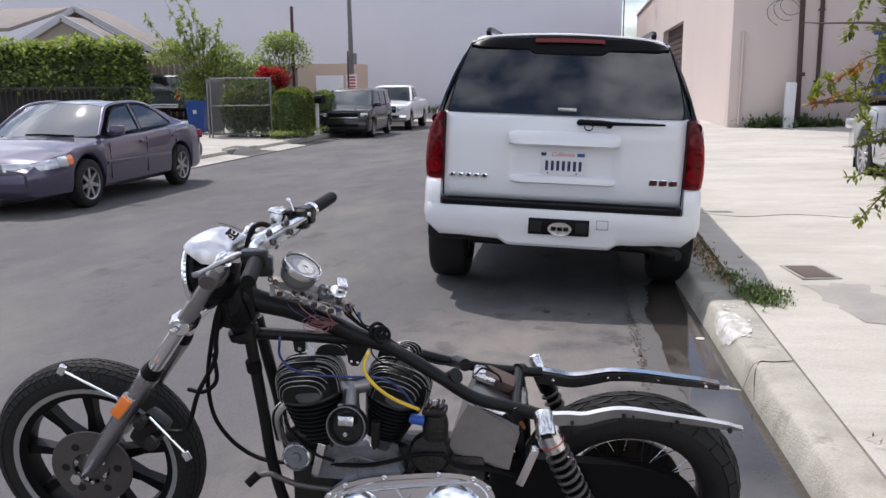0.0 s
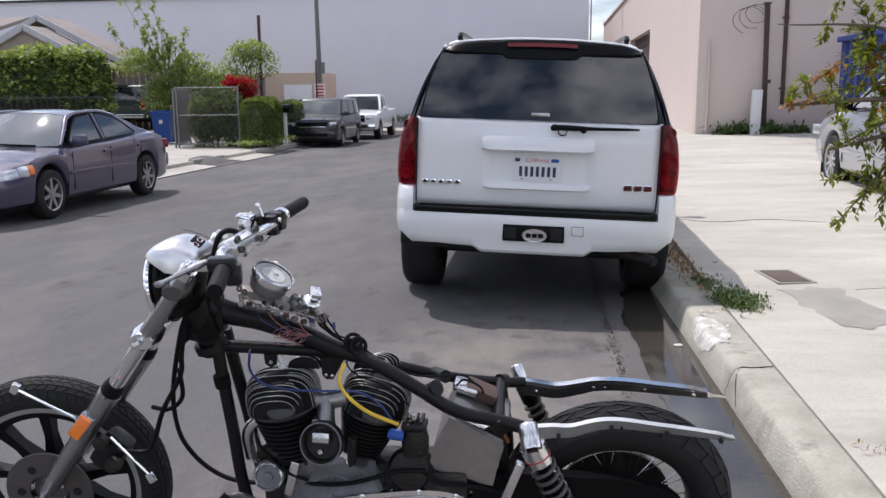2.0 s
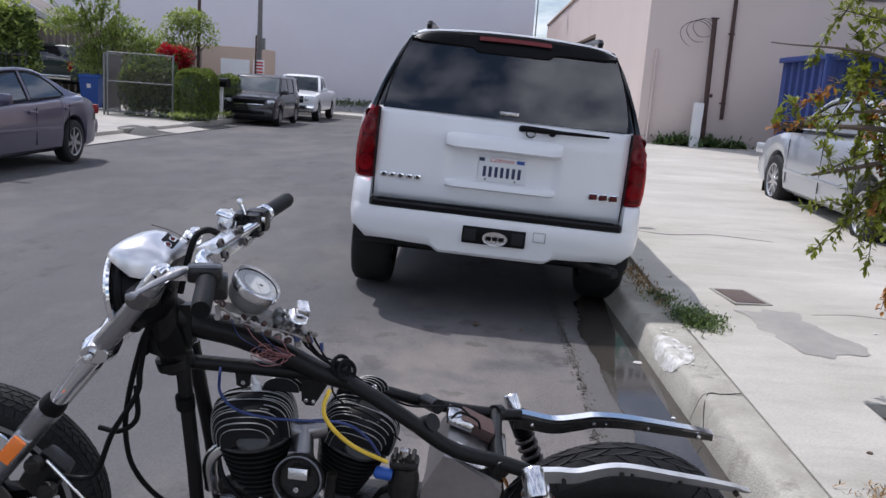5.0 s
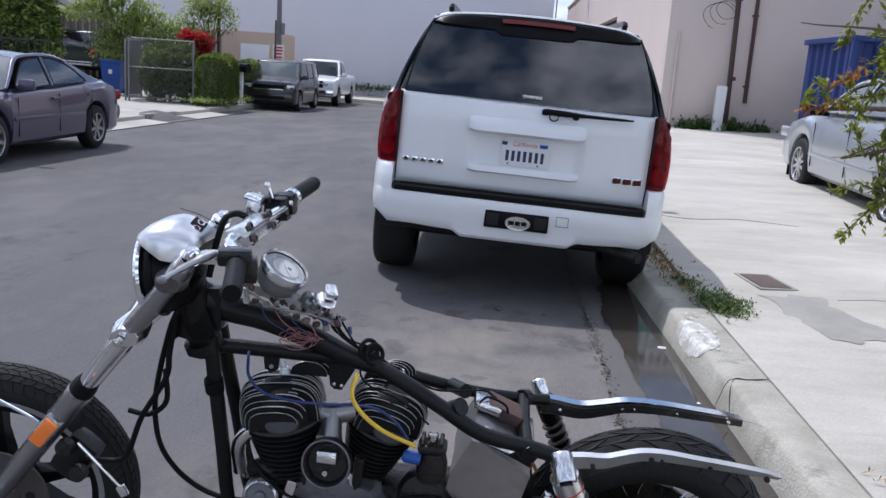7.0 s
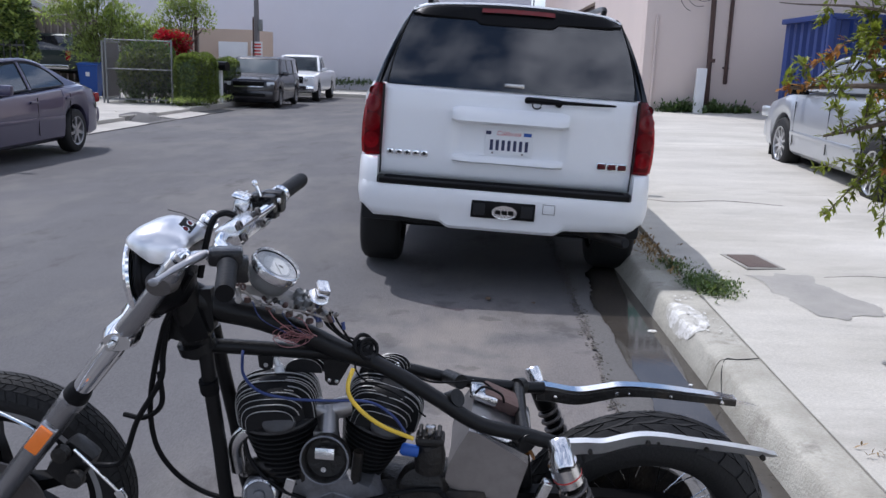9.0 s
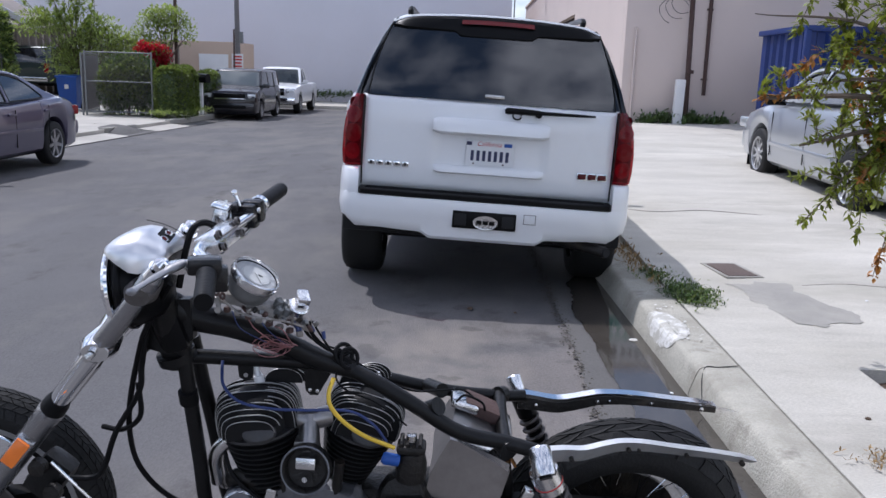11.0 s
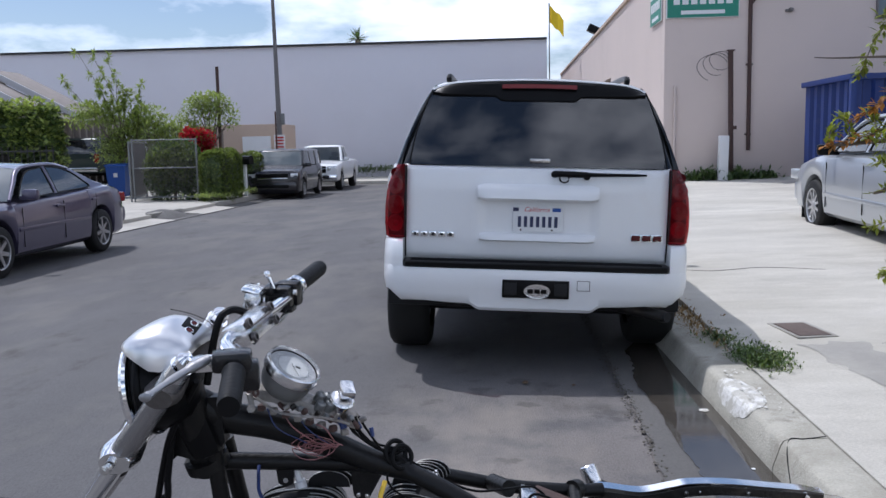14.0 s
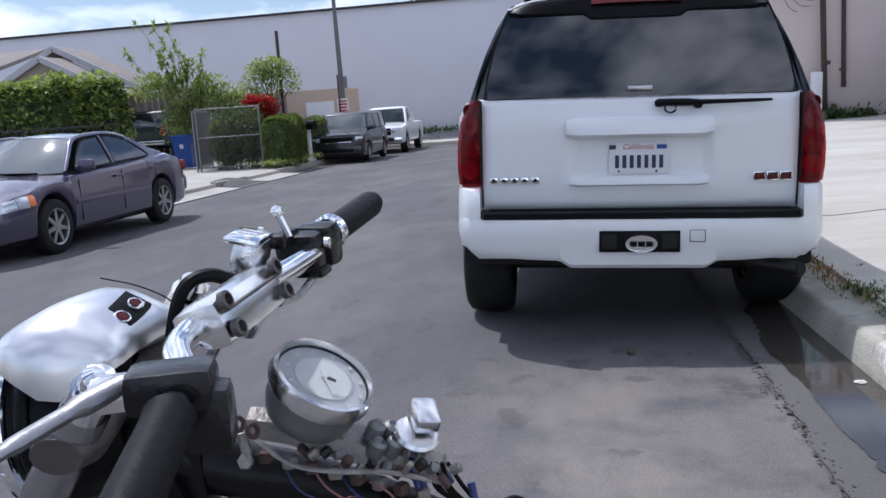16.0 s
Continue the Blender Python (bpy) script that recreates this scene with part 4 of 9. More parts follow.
def saloon_cabin(t, c):
    """A curved saloon cabin: raked glass, roof skin, rails, pillars and framed door windows."""
    k = c["cabin"]
    paint, glass = c["paint"], c.get("glass", car_glass)

    def grid(n, m, f):
        """n by m quads of the surface f(u, v), u and v from 0 to 1."""
        s = Shape()
        return s.add([f(i / n, j / m) for j in range(m + 1) for i in range(n + 1)],
                     [(j * (n + 1) + i, j * (n + 1) + i + 1, (j + 1) * (n + 1) + i + 1, (j + 1) * (n + 1) + i) for j in range(m) for i in range(n)])

    def sheet_between(lo, hi, bulge=0.0, n=14, m=6):
        """Spans two bowed cross curves, each (half width, y at the middle, y set back at the ends, z, fall at the ends)."""
        def f(u, v):
            x = 2 * u - 1
            a = [p + (q - p) * v for p, q in zip(lo, hi)]
            return (a[0] * x, a[1] - a[2] * x * x, a[3] - a[4] * x * x + bulge * math.sin(math.pi * v))
        return grid(n, m, f)

    part("windscreen", sheet_between(k["screen_low"], k["screen_top"], 0.018), sky_tint_glass, t, "raked windscreen, tinted pale for the reflected sky", angle=60)
    part("rear_window", sheet_between(k["back_top"], k["back_low"], 0.02), glass, t, angle=60)
    st, bt = k["screen_top"], k["back_top"]

    def skin(u, v):
        x = 2 * u - 1
        a = [p + (q - p) * v for p, q in zip(st, bt)]
        return (a[0] * x * (1 + 0.06 * math.sin(math.pi * v)), a[1] - a[2] * x * x, a[3] + k["arch"] * math.sin(math.pi * min(1.0, v * 0.96 + 0.02)) ** 0.9 - (a[4] + 0.018 * math.sin(math.pi * v)) * x * x)
    part("roof", grid(16, 14, skin), paint, t, angle=60)
    rail = spline(k["rail"], 5)

    def side(y, z):
        """Half width of the cabin's side at a height."""
        h = (z - k["sill"]) / (k["eave"] - k["sill"])
        return k["w0"] + (k["w1"] - k["w0"]) * h - 0.02 * h * h

    for sx in (-1, 1):
        s = Shape()
        s.tube([(sx * p.x, p.y, p.z) for p in rail], [0.022 + 0.012 * min(1.0, i / 10) for i in range(len(rail))], 10, flat=0.8)
        part("roof_rail", s, paint, t)
        for name, low, top in k["windows"]:
            lo_, hi_ = spline([(0, *p) for p in low], 4), spline([(0, *p) for p in top], 4)

            def f(u, v, grow=0.0):
                i = u * (len(lo_) - 1)
                j = min(int(i), len(lo_) - 2)
                a, b = lo_[j].lerp(lo_[j + 1], i - j), hi_[j].lerp(hi_[j + 1], i - j)
                p = a.lerp(b, v)
                return (sx * (side(p.y, p.z) + grow), p.y, p.z)
            part("side_window", grid(12, 5, f), glass, t, "dark side window", angle=60)
            s = Shape()
            loop = [f(i / 12, 0, 0.002) for i in range(13)] + [f(1, j / 5, 0.002) for j in range(1, 6)] + [f(1 - i / 12, 1, 0.002) for i in range(1, 13)] + [f(0, 1 - j / 5, 0.002) for j in range(1, 5)]
            s.tube(loop + loop[:2], 0.011, 6)
            part("window_frame", s, black_plastic, t)
        lo_, hi_ = [Vector((0, *p)) for p in k["quarter"][0]], [Vector((0, *p)) for p in k["quarter"][1]]
        s = Shape()
        qa, qb = spline(lo_, 5), spline(hi_, 5)
        s.add([(sx * (side(p.y, p.z) - 0.012), p.y, p.z) for p in qa] + [(sx * (side(p.y, p.z) - 0.012), p.y, p.z) for p in qb],
              [(i, i + 1, len(qa) + i + 1, len(qa) + i) for i in range(len(qa) - 1)])
        part("quarter_panel", s, paint, t, angle=60)
        s = Shape()
        s.tube([(sx * (side(y, z) + 0.004), y, z) for y, z in k["post"]], 0.030, 8, flat=0.4, up=(sx, 0, 0))
        part("window_post", s, paint, t)



def lamps(t, name, mat, y, z, x, size, label=""):
    for sx in (-1, 1):
        s = Shape()
        s.box((sx * x, y, z), size, Matrix.Rotation(radians(-sx * 14 * (1 if y > 0 else -1)), 3, "Z"), bevel=0.03)
        part(name, s, mat, t, label)


SALOON = dict(screen_low=(0.77, 1.10, 0.20, 0.895, 0.0), screen_top=(0.585, 0.44, 0.07, 1.315, 0.045), back_top=(0.56, -0.92, -0.06, 1.285, 0.045), back_low=(0.66, -1.62, -0.14, 0.99, 0.0), arch=0.055,
              rail=[(0.785, 0.90, 0.90), (0.70, 0.66, 1.08), (0.605, 0.38, 1.262), (0.605, 0.0, 1.312), (0.605, -0.45, 1.312), (0.60, -0.88, 1.235), (0.66, -1.20, 1.095), (0.73, -1.60, 0.97)],
              sill=0.90, eave=1.30, w0=0.815, w1=0.635,
              windows=[("front", [(0.73, 0.915), (0.5, 0.918), (0.2, 0.925), (-0.13, 0.94)], [(0.70, 0.955), (0.46, 1.135), (0.22, 1.245), (-0.15, 1.285)]),
                       ("rear", [(-0.21, 0.943), (-0.5, 0.95), (-0.85, 0.96), (-1.15, 0.975)], [(-0.24, 1.286), (-0.5, 1.275), (-0.84, 1.19), (-1.14, 1.005)])],
              quarter=([(-0.80, 1.225), (-1.0, 1.115), (-1.16, 0.99), (-1.2, 0.95)], [(-0.86, 1.255), (-1.12, 1.15), (-1.42, 1.03), (-1.68, 0.96)]),
              post=[(-0.17, 0.93), (-0.185, 1.1), (-0.20, 1.295)])


def raised(k, dz, dy):
    """The same cabin set higher and further forward on a taller body."""
    q = {n: (v[0], v[1] + dy, v[2], v[3] + dz, v[4]) for n, v in k.items() if n in ("screen_low", "screen_top", "back_top", "back_low")}
    q["arch"], q["w0"], q["w1"] = k["arch"], k["w0"] + 0.03, k["w1"] + 0.03
    q["sill"], q["eave"] = k["sill"] + dz, k["eave"] + dz
    q["rail"] = [(x + 0.03, y + dy, z + dz) for x, y, z in k["rail"]]
    q["windows"] = [(n, [(y + dy, z + dz) for y, z in a], [(y + dy, z + dz) for y, z in b]) for n, a, b in k["windows"]]
    q["quarter"] = [[(y + dy, z + dz) for y, z in a] for a in k["quarter"]]
    q["post"] = [(y + dy, z + dz) for y, z in k["post"]]
    return q


# purple-grey saloon across the street, facing the viewer
sedan = thing("sedan_car", "purple-grey four-door saloon parked at the far kerb", "car", pose(-6.71, 12.19, dip(12.2), 0, 0, 180))
car_body(sedan, dict(L=4.70, W=1.78, paint=purple_paint, axles=(-1.31, 1.30), r=0.315, tw=0.2, rim=alloy, spokes=7, base=0.22, round=0.85, taper=0.20, gap=0.055,
                     belt=[(-2.35, 0.66), (-2.27, 0.83), (-2.10, 0.915), (-1.6, 0.975), (-1.1, 0.955), (0.0, 0.915), (0.75, 0.885), (1.3, 0.835), (1.8, 0.755), (2.15, 0.67), (2.35, 0.56)],
                     cabin=SALOON,
                     glass=saloon_glass, seats=(-0.95, 0.15), seat_z=0.88, mirror=(0.70, 0.965), handles=((-0.10, 0.775), (-1.08, 0.80)),
                     seams=(0.80, -0.20, -1.12), moulding=0.545, crown=0.035))


def nose_band(name, mat, y0, y1, z0, z1, label=""):
    """A lamp that wraps round a front corner of the saloon, from y0 back at the wing to y1 at the nose."""
    for sx in (-1, 1):
        rings = []
        for i in range(9):
            y = y0 + (y1 - y0) * i / 8
            q = max(0.0, (y - 1.5) / 0.85)
            x = 0.895 * (1 - 0.20 * q ** 2.2) - 0.30 * max(0.0, (y - 2.12) / 0.23) ** 2
            za = z0 - 0.03 * max(0.0, (y - 1.9) / 0.45)
            zb = z1 - 0.055 * max(0.0, (y - 1.85) / 0.5)
            rings.append([(sx * (x + 0.004), y + 0.010, za), (sx * x, y + 0.012, (za + zb) / 2), (sx * (x - 0.03), y, zb), (sx * (x - 0.09), y - 0.04, zb), (sx * (x - 0.09), y - 0.04, za)])
        s = Shape()
        s.rings(rings)
        part(name, s, mat, sedan, label, angle=30)


nose_band("headlight", clear_lens, 1.93, 2.35, 0.58, 0.70, "cloudy clear headlight")
nose_band("side_lamp", clear_lens, 1.76, 1.925, 0.585, 0.71, "clear side lamp")
nose_band("turn_signal", amber_lens, 1.66, 1.755, 0.60, 0.715, "orange corner lamp")
lamps(sedan, "tail_light", red_lens, -2.20, 0.76, 0.62, (0.34, 0.2, 0.15))
s = Shape()
s.box((0, 2.32, 0.60), (0.56, 0.08, 0.10), bevel=0.02)
part("grille", s, black_plastic, sedan)
s = Shape()
s.box((0, 2.27, 0.42), (1.42, 0.26, 0.24), bevel=0.09)
part("bumper", s, purple_paint, sedan)
s = Shape()
s.box((0, -2.27, 0.49), (1.50, 0.26, 0.26), bevel=0.09)
part("bumper", s, purple_paint, sedan)
s = Shape()
s.tube([(-0.52, 1.03, 0.905), (-0.1, 1.09, 0.925), (0.12, 1.11, 0.92)], 0.014, 6)
part("wiper", s, black_plastic, sedan)

# dark boxy van beyond it
van = thing("compact_van", "dark grey boxy compact van parked facing the viewer", "car", pose(-7.08, 29.4, dip(29.4), 0, 0, 181))
car_body(van, dict(L=3.94, W=1.69, paint=dark_paint, axles=(-1.3, 1.2), r=0.3, tw=0.19, rim=alloy, spokes=6, base=0.2, round=0.3, taper=0.07,
                   belt=[(-1.97, 0.95), (-1.8, 1.05), (0.5, 1.06), (1.1, 1.04), (1.7, 0.93), (1.9, 0.86), (1.97, 0.74)],
                   house=[(1.05, -1.88, 1.14, 0.80), (1.27, -1.85, 0.96, 0.765), (1.5, -1.78, 0.74, 0.72)], rise=0.08, posts=[(0.0, 0.0, 1), (-0.95, -0.95, 1)],
                   seats=(-0.7, 0.3), mirror=(0.85, 1.06), glass=van_glass))
lamps(van, "headlight", clear_lens, 1.9, 0.755, 0.66, (0.24, 0.14, 0.13), "clear square headlight")
s = Shape()
s.box((0, 1.96, 0.755), (0.98, 0.06, 0.13), bevel=0.02)
grille = part("grille", s, black_plastic, van)
s = Shape()
s.box((0, 1.985, 0.665), (0.94, 0.05, 0.03), bevel=0.01)
part("grille_bar", s, chrome, grille, "chrome grille bar")
s = Shape()
s.box((0, 1.95, 0.42), (1.5, 0.1, 0.26), bevel=0.05)
part("bumper", s, dark_paint, van)
s = Shape()
s.box((0, 2.0, 0.42), (1.0, 0.02, 0.10), bevel=0.01)
part("lower_grille", s, black_plastic, van)

# white pickup behind the van
pickup = thing("pickup_truck", "white pickup truck parked behind the van", "truck", pose(-7.0, 35.4, dip(35.4), 0, 0, 181))
car_body(pickup, dict(L=5.2, W=1.9, paint=white_paint, axles=(-1.55, 1.6), r=0.37, tw=0.25, rim=alloy, spokes=6, base=0.38, round=0.3, taper=0.06,
                      belt=[(-2.6, 1.12), (-0.3, 1.12), (0.9, 1.12), (1.3, 1.08), (2.4, 1.0), (2.6, 0.9)],
                      house=[(1.1, -0.45, 1.15, 0.85), (1.4, -0.40, 0.85, 0.79), (1.66, -0.34, 0.55, 0.71)], rise=0.08, posts=[(0.2, 0.2, 1)],
                      seats=(0.2,), mirror=(0.95, 1.2), pillar=0.055))
lamps(pickup, "headlight", clear_lens, 2.52, 0.86, 0.7, (0.36, 0.14, 0.18), "clear headlight")
s = Shape()
s.box((0, 2.57, 0.82), (0.98, 0.08, 0.26), bevel=0.02)
part("grille", s, black_plastic, pickup)
s = Shape()
s.box((0, 2.61, 0.84), (1.0, 0.04, 0.05), bevel=0.01)
part("grille_bar", s, chrome, pickup)
s = Shape()
s.box((0, 2.6, 0.52), (1.8, 0.16, 0.22), bevel=0.05)
part("bumper", s, chrome, pickup, "chrome bumper")

# dark green pickup in the driveway, tail towards the street
truck = thing("pickup_truck", "dark green pickup truck parked in the driveway", "truck", pose(-15.35, 34.2, 0.45 + dip(34.2), 0, 0, -4))
car_body(truck, dict(L=5.0, W=1.85, paint=green_paint, axles=(-1.5, 1.5), r=0.35, tw=0.24, rim=alloy, base=0.42, round=0.3, taper=0.05,
                     belt=[(-2.5, 1.1), (2.4, 1.08), (2.5, 1.0)], house=[(1.08, -2.35, 0.9, 0.83), (1.4, -2.25, 0.7, 0.78), (1.66, -2.1, 0.4, 0.7)], rise=0.07, glass=dark_glass, pillar=0.05))
s = Shape()
s.rings([[(-18.5, y, 0.10), (-18.5, y, z), (-13.2, y, z), (-13.2, y, 0.10)] for y, z in ((26.0, 0.131), (31.0, 0.45), (40.0, 0.45))])
solo("driveway", s, old_concrete, "concrete driveway rising to the yard", "driveway", Matrix.Translation((0, 0, dip(34.2))), kind="structure", smooth=False)
lamps(truck, "tail_light", red_lens, -2.46, 0.95, 0.8, (0.16, 0.14, 0.34))
s = Shape()
s.box((0, -2.55, 0.55), (1.7, 0.14, 0.16), bevel=0.03)
part("bumper", s, worn_chrome, truck)

# silver saloon on the forecourt
silver = thing("sedan_car", "silver saloon with alloy wheels parked on the forecourt", "car", pose(4.80, 10.85, 0.225, 0.8, 0, -1))
car_body(silver, dict(L=4.83, W=1.84, paint=silver_paint, axles=(-1.36, 1.37), r=0.325, tw=0.21, rim=rim_bright, spokes=10, base=0.23, round=0.8, taper=0.18, gap=0.05,
                      belt=[(-2.41, 0.86), (-2.2, 1.0), (-1.5, 1.03), (0.2, 0.99), (1.1, 0.96), (1.9, 0.86), (2.3, 0.74), (2.41, 0.64)],
                      cabin=raised(SALOON, 0.085, 0.12), glass=saloon_glass, seat_z=0.96, seats=(-0.85, 0.3), mirror=(0.75, 1.03), mirror_mat=black_plastic, handles=((-0.3, 0.9), (-1.1, 0.91)), seams=(0.9, -0.18, -1.1), moulding=0.5))
lamps(silver, "headlight", clear_lens, 2.2, 0.68, 0.66, (0.4, 0.3, 0.14), "clear headlight")
lamps(silver, "tail_light", red_lens, -2.25, 0.82, 0.7, (0.32, 0.24, 0.17))
for y in (2.3, -2.33):
    s = Shape()
    s.box((0, y, 0.45), (1.62, 0.22, 0.26), bevel=0.07)
    part("bumper", s, silver_paint, silver)
for sx in (-1, 1):
    s = Shape()
    s.box((sx * 0.86, 1.80, 0.30), (0.05, 0.03, 0.34), bevel=0.01)
    part("mud_flap", s, black_plastic, silver)


# white utility vehicle, seen from behind
suv = thing("sport_utility_vehicle", "white sport utility vehicle with dark tinted windows parked at the kerb", "car", pose(0.21, 8.97, 0.005, 0, 2.33, 0))
# floor=0.93 spreads the unseen underbody so less light gets beneath
car_body(suv, dict(L=4.7, W=2.0, paint=white_paint, axles=(-1.64, 1.31), r=0.39, tw=0.28, rim=alloy, spokes=6, base=0.4, floor=0.93, round=0.9, taper=0.085, gap=0.09,
                   belt=[(-2.35, 1.255), (-2.3, 1.28), (0.7, 1.27), (1.2, 1.2), (2.1, 1.12), (2.35, 0.95)], crown=0.012,
                   house=[(1.262, -2.345, 1.0, 0.885), (1.40, -2.30, 0.80, 0.842), (1.52, -2.255, 0.62, 0.797), (1.63, -2.215, 0.48, 0.748), (1.71, -2.185, 0.38, 0.703), (1.755, -2.17, 0.33, 0.668)],
                   rise=0.058, glass=suv_black, pillar_mat=suv_black, pillar=0.02, posts=[(0.0, -0.05, 0), (-1.0, -1.05, 0)], mirror=(0.8, 1.3), handles=((-0.2, 1.05), (-1.2, 1.05))))
# unseen slab, axle and disc added to keep light from under the body
s = Shape()
s.box((0, 0.05, 0.36), (1.5, 3.9, 0.14), bevel=0.03)
s.tube([(-0.7, -1.64, 0.37), (-0.16, -1.64, 0.37), (0.0, -1.64, 0.38), (0.16, -1.64, 0.37), (0.7, -1.64, 0.37)], [0.05, 0.06, 0.14, 0.06, 0.05], 14)
s.lathe([(0, -0.10), (0.34, -0.10), (0.37, -0.05), (0.37, 0.05), (0.34, 0.1), (0, 0.1)], pose(0, -1.15, 0.36), 28)
part("undercarriage", s, dark_void, suv)
for ob in suv.children:
    if ob.name.startswith("wheel"):  # the springs settle to the camber of the road
        ob.location.x *= 0.97
        ob.location.z += 0.036 * math.copysign(1, ob.location.x)
RAKE = 0.365


def gate_y(z):
    """How far back the tail leans at height z."""
    return -2.353 + RAKE * (z - 1.262)


# tailgate: a softly bowed panel with a shallow field round the plate
y0 = -2.375
s = Shape()
NX, NZ = 60, 34
xs_ = [-0.797 + 1.594 * i / NX for i in range(NX + 1)]
zs_ = [0.70 + 0.565 * j / NZ for j in range(NZ + 1)]


def gate_point(x, z):
    bow = 0.020 * (1 - (x / 0.8) ** 2) - 0.030 * max(0.0, (z - 1.10) / 0.165) ** 2 - 0.016 * max(0.0, (0.83 - z) / 0.13) ** 2
    edge = min(1.0, (0.797 - abs(x)) / 0.018, (z - 0.70) / 0.018, (1.265 - z) / 0.018)
    inset = max(0.0, min(1.0, (0.365 - abs(x - 0.008)) / 0.03)) * max(0.0, min(1.0, (1.09 - z) / 0.03, (z - 0.83) / 0.03))
    return (x, y0 - 0.012 - bow * 0.6 + 0.014 * (1 - max(0.0, edge)) + 0.012 * inset, z)


s.add([gate_point(x, z) for z in zs_ for x in xs_], [(j * (NX + 1) + i, j * (NX + 1) + i + 1, (j + 1) * (NX + 1) + i + 1, (j + 1) * (NX + 1) + i) for j in range(NZ) for i in range(NX)])
rim_ = [(x, zs_[0]) for x in xs_] + [(xs_[-1], z) for z in zs_[1:]] + [(x, zs_[-1]) for x in reversed(xs_[:-1])] + [(xs_[0], z) for z in reversed(zs_[1:-1])]
s.rings([[gate_point(x, z) for x, z in rim_], [(x, -2.30, z) for x, z in rim_]], caps=(False, True))
tailgate = part("tailgate", s, white_paint, suv, angle=50)
for sx in (-1, 1):
    s = Shape()
    s.tube([(sx * 0.8, y0 + 0.004, 0.70), (sx * 0.8, y0 + 0.004, 1.262)], 0.0045, 6)
    part("gate_gap", s, dark_void, tailgate)


def rounded_bar(c, size, tilt, r):
    """A bar whose ends and long edges are rounded off."""
    a = Shape()
    m = Matrix.Rotation(radians(tilt), 3, "X")
    w, d, h = (q / 2 for q in size)
    rings = []
    for i in range(17):
        u = -1 + 2 * i / 16
        k = max(0.0, 1 - max(0.0, (abs(u) * w - (w - r)) / r) ** 2.4) ** 0.5
        k = max(k, 0.35)
        sec = [(-d * k, -h * (0.55 + 0.4 * k)), (-d, -h * 0.55 * k), (-d, h * 0.7 * k), (-d * 0.72, h * (0.55 + 0.42 * k)), (d, h * (0.55 + 0.45 * k)), (d, -h * (0.55 + 0.45 * k))]
        rings.append([Vector(c) + m @ Vector((u * w, y, z)) for y, z in sec])
    return a.rings(rings)


part("handle_garnish", rounded_bar((0.008, y0 - 0.054, 1.113), (0.73, 0.062, 0.098), -17, 0.008), white_paint, tailgate, angle=50)
part("ledge", rounded_bar((0.008, y0 - 0.036, 0.838), (0.70, 0.04, 0.05), -16, 0.05), white_paint, tailgate, angle=50)
s = Shape()
s.box((0.012, y0 - 0.022, 0.953), (0.306, 0.010, 0.156), bevel=0.004)
plate = part("licence_plate", s, paper_white, tailgate, "white plate with dark blue bars")
for k in range(7):
    s = Shape()
    s.box((0.012 - 0.111 + k * 0.037, y0 - 0.0285, 0.935), (0.020, 0.004, 0.066), bevel=0.001)
    part("plate_bar", s, ink_blue, plate, smooth=False)
for px_, w in ((0.125, 0.05), (-0.122, 0.034)):
    s = Shape()
    s.box((px_, y0 - 0.0285, 1.010), (w, 0.004, 0.022))
    part("plate_tag", s, blue_plastic if px_ > 0 else ink_blue, plate)
for px_, pz_ in ((-0.09, 0.885), (0.10, 0.885)):
    s = Shape()
    s.lathe([(0, 0), (0.006, 0), (0.005, 0.004), (0, 0.004)], pose(px_, y0 - 0.027, pz_, 90), 10)
    part("plate_screw", s, rust_iron, plate)
text = bpy.data.curves.new("plate_word", "FONT")
text.body, text.size, text.align_x, text.extrude, text.shear = "California", 0.040, "CENTER", 0.0004, 0.35
ob = new("plate_word", text)
text.materials.append(ink_red)
ob.parent = plate
ob.matrix_basis = pose(0.004, y0 - 0.0276, 0.998, 90, 0, 0)
# model and brand badges as plain shapes
for k in range(5):
    s = Shape()
    s.box((-0.738 + k * 0.0545, y0 - 0.030, 0.846), (0.044, 0.010, 0.032), bevel=0.004)
    b = part("model_badge_bar", s, chrome, tailgate, "chrome badge bar")
    s = Shape()
    s.box((-0.738 + k * 0.0545, y0 - 0.0356, 0.846), (0.016, 0.002, 0.014 if k % 2 else 0.020))
    part("badge_slot", s, dark_void, b)
for k in range(3):
    s = Shape()
    s.box((0.607 + k * 0.064, y0 - 0.029, 0.852), (0.060, 0.012, 0.044), bevel=0.004)
    b = part("brand_badge_bar", s, chrome, tailgate, "chrome-edged red badge bar")
    s = Shape()
    s.box((0.607 + k * 0.064, y0 - 0.0362, 0.852), (0.050, 0.004, 0.034), bevel=0.0015)
    part("badge_face", s, dark_red, b)
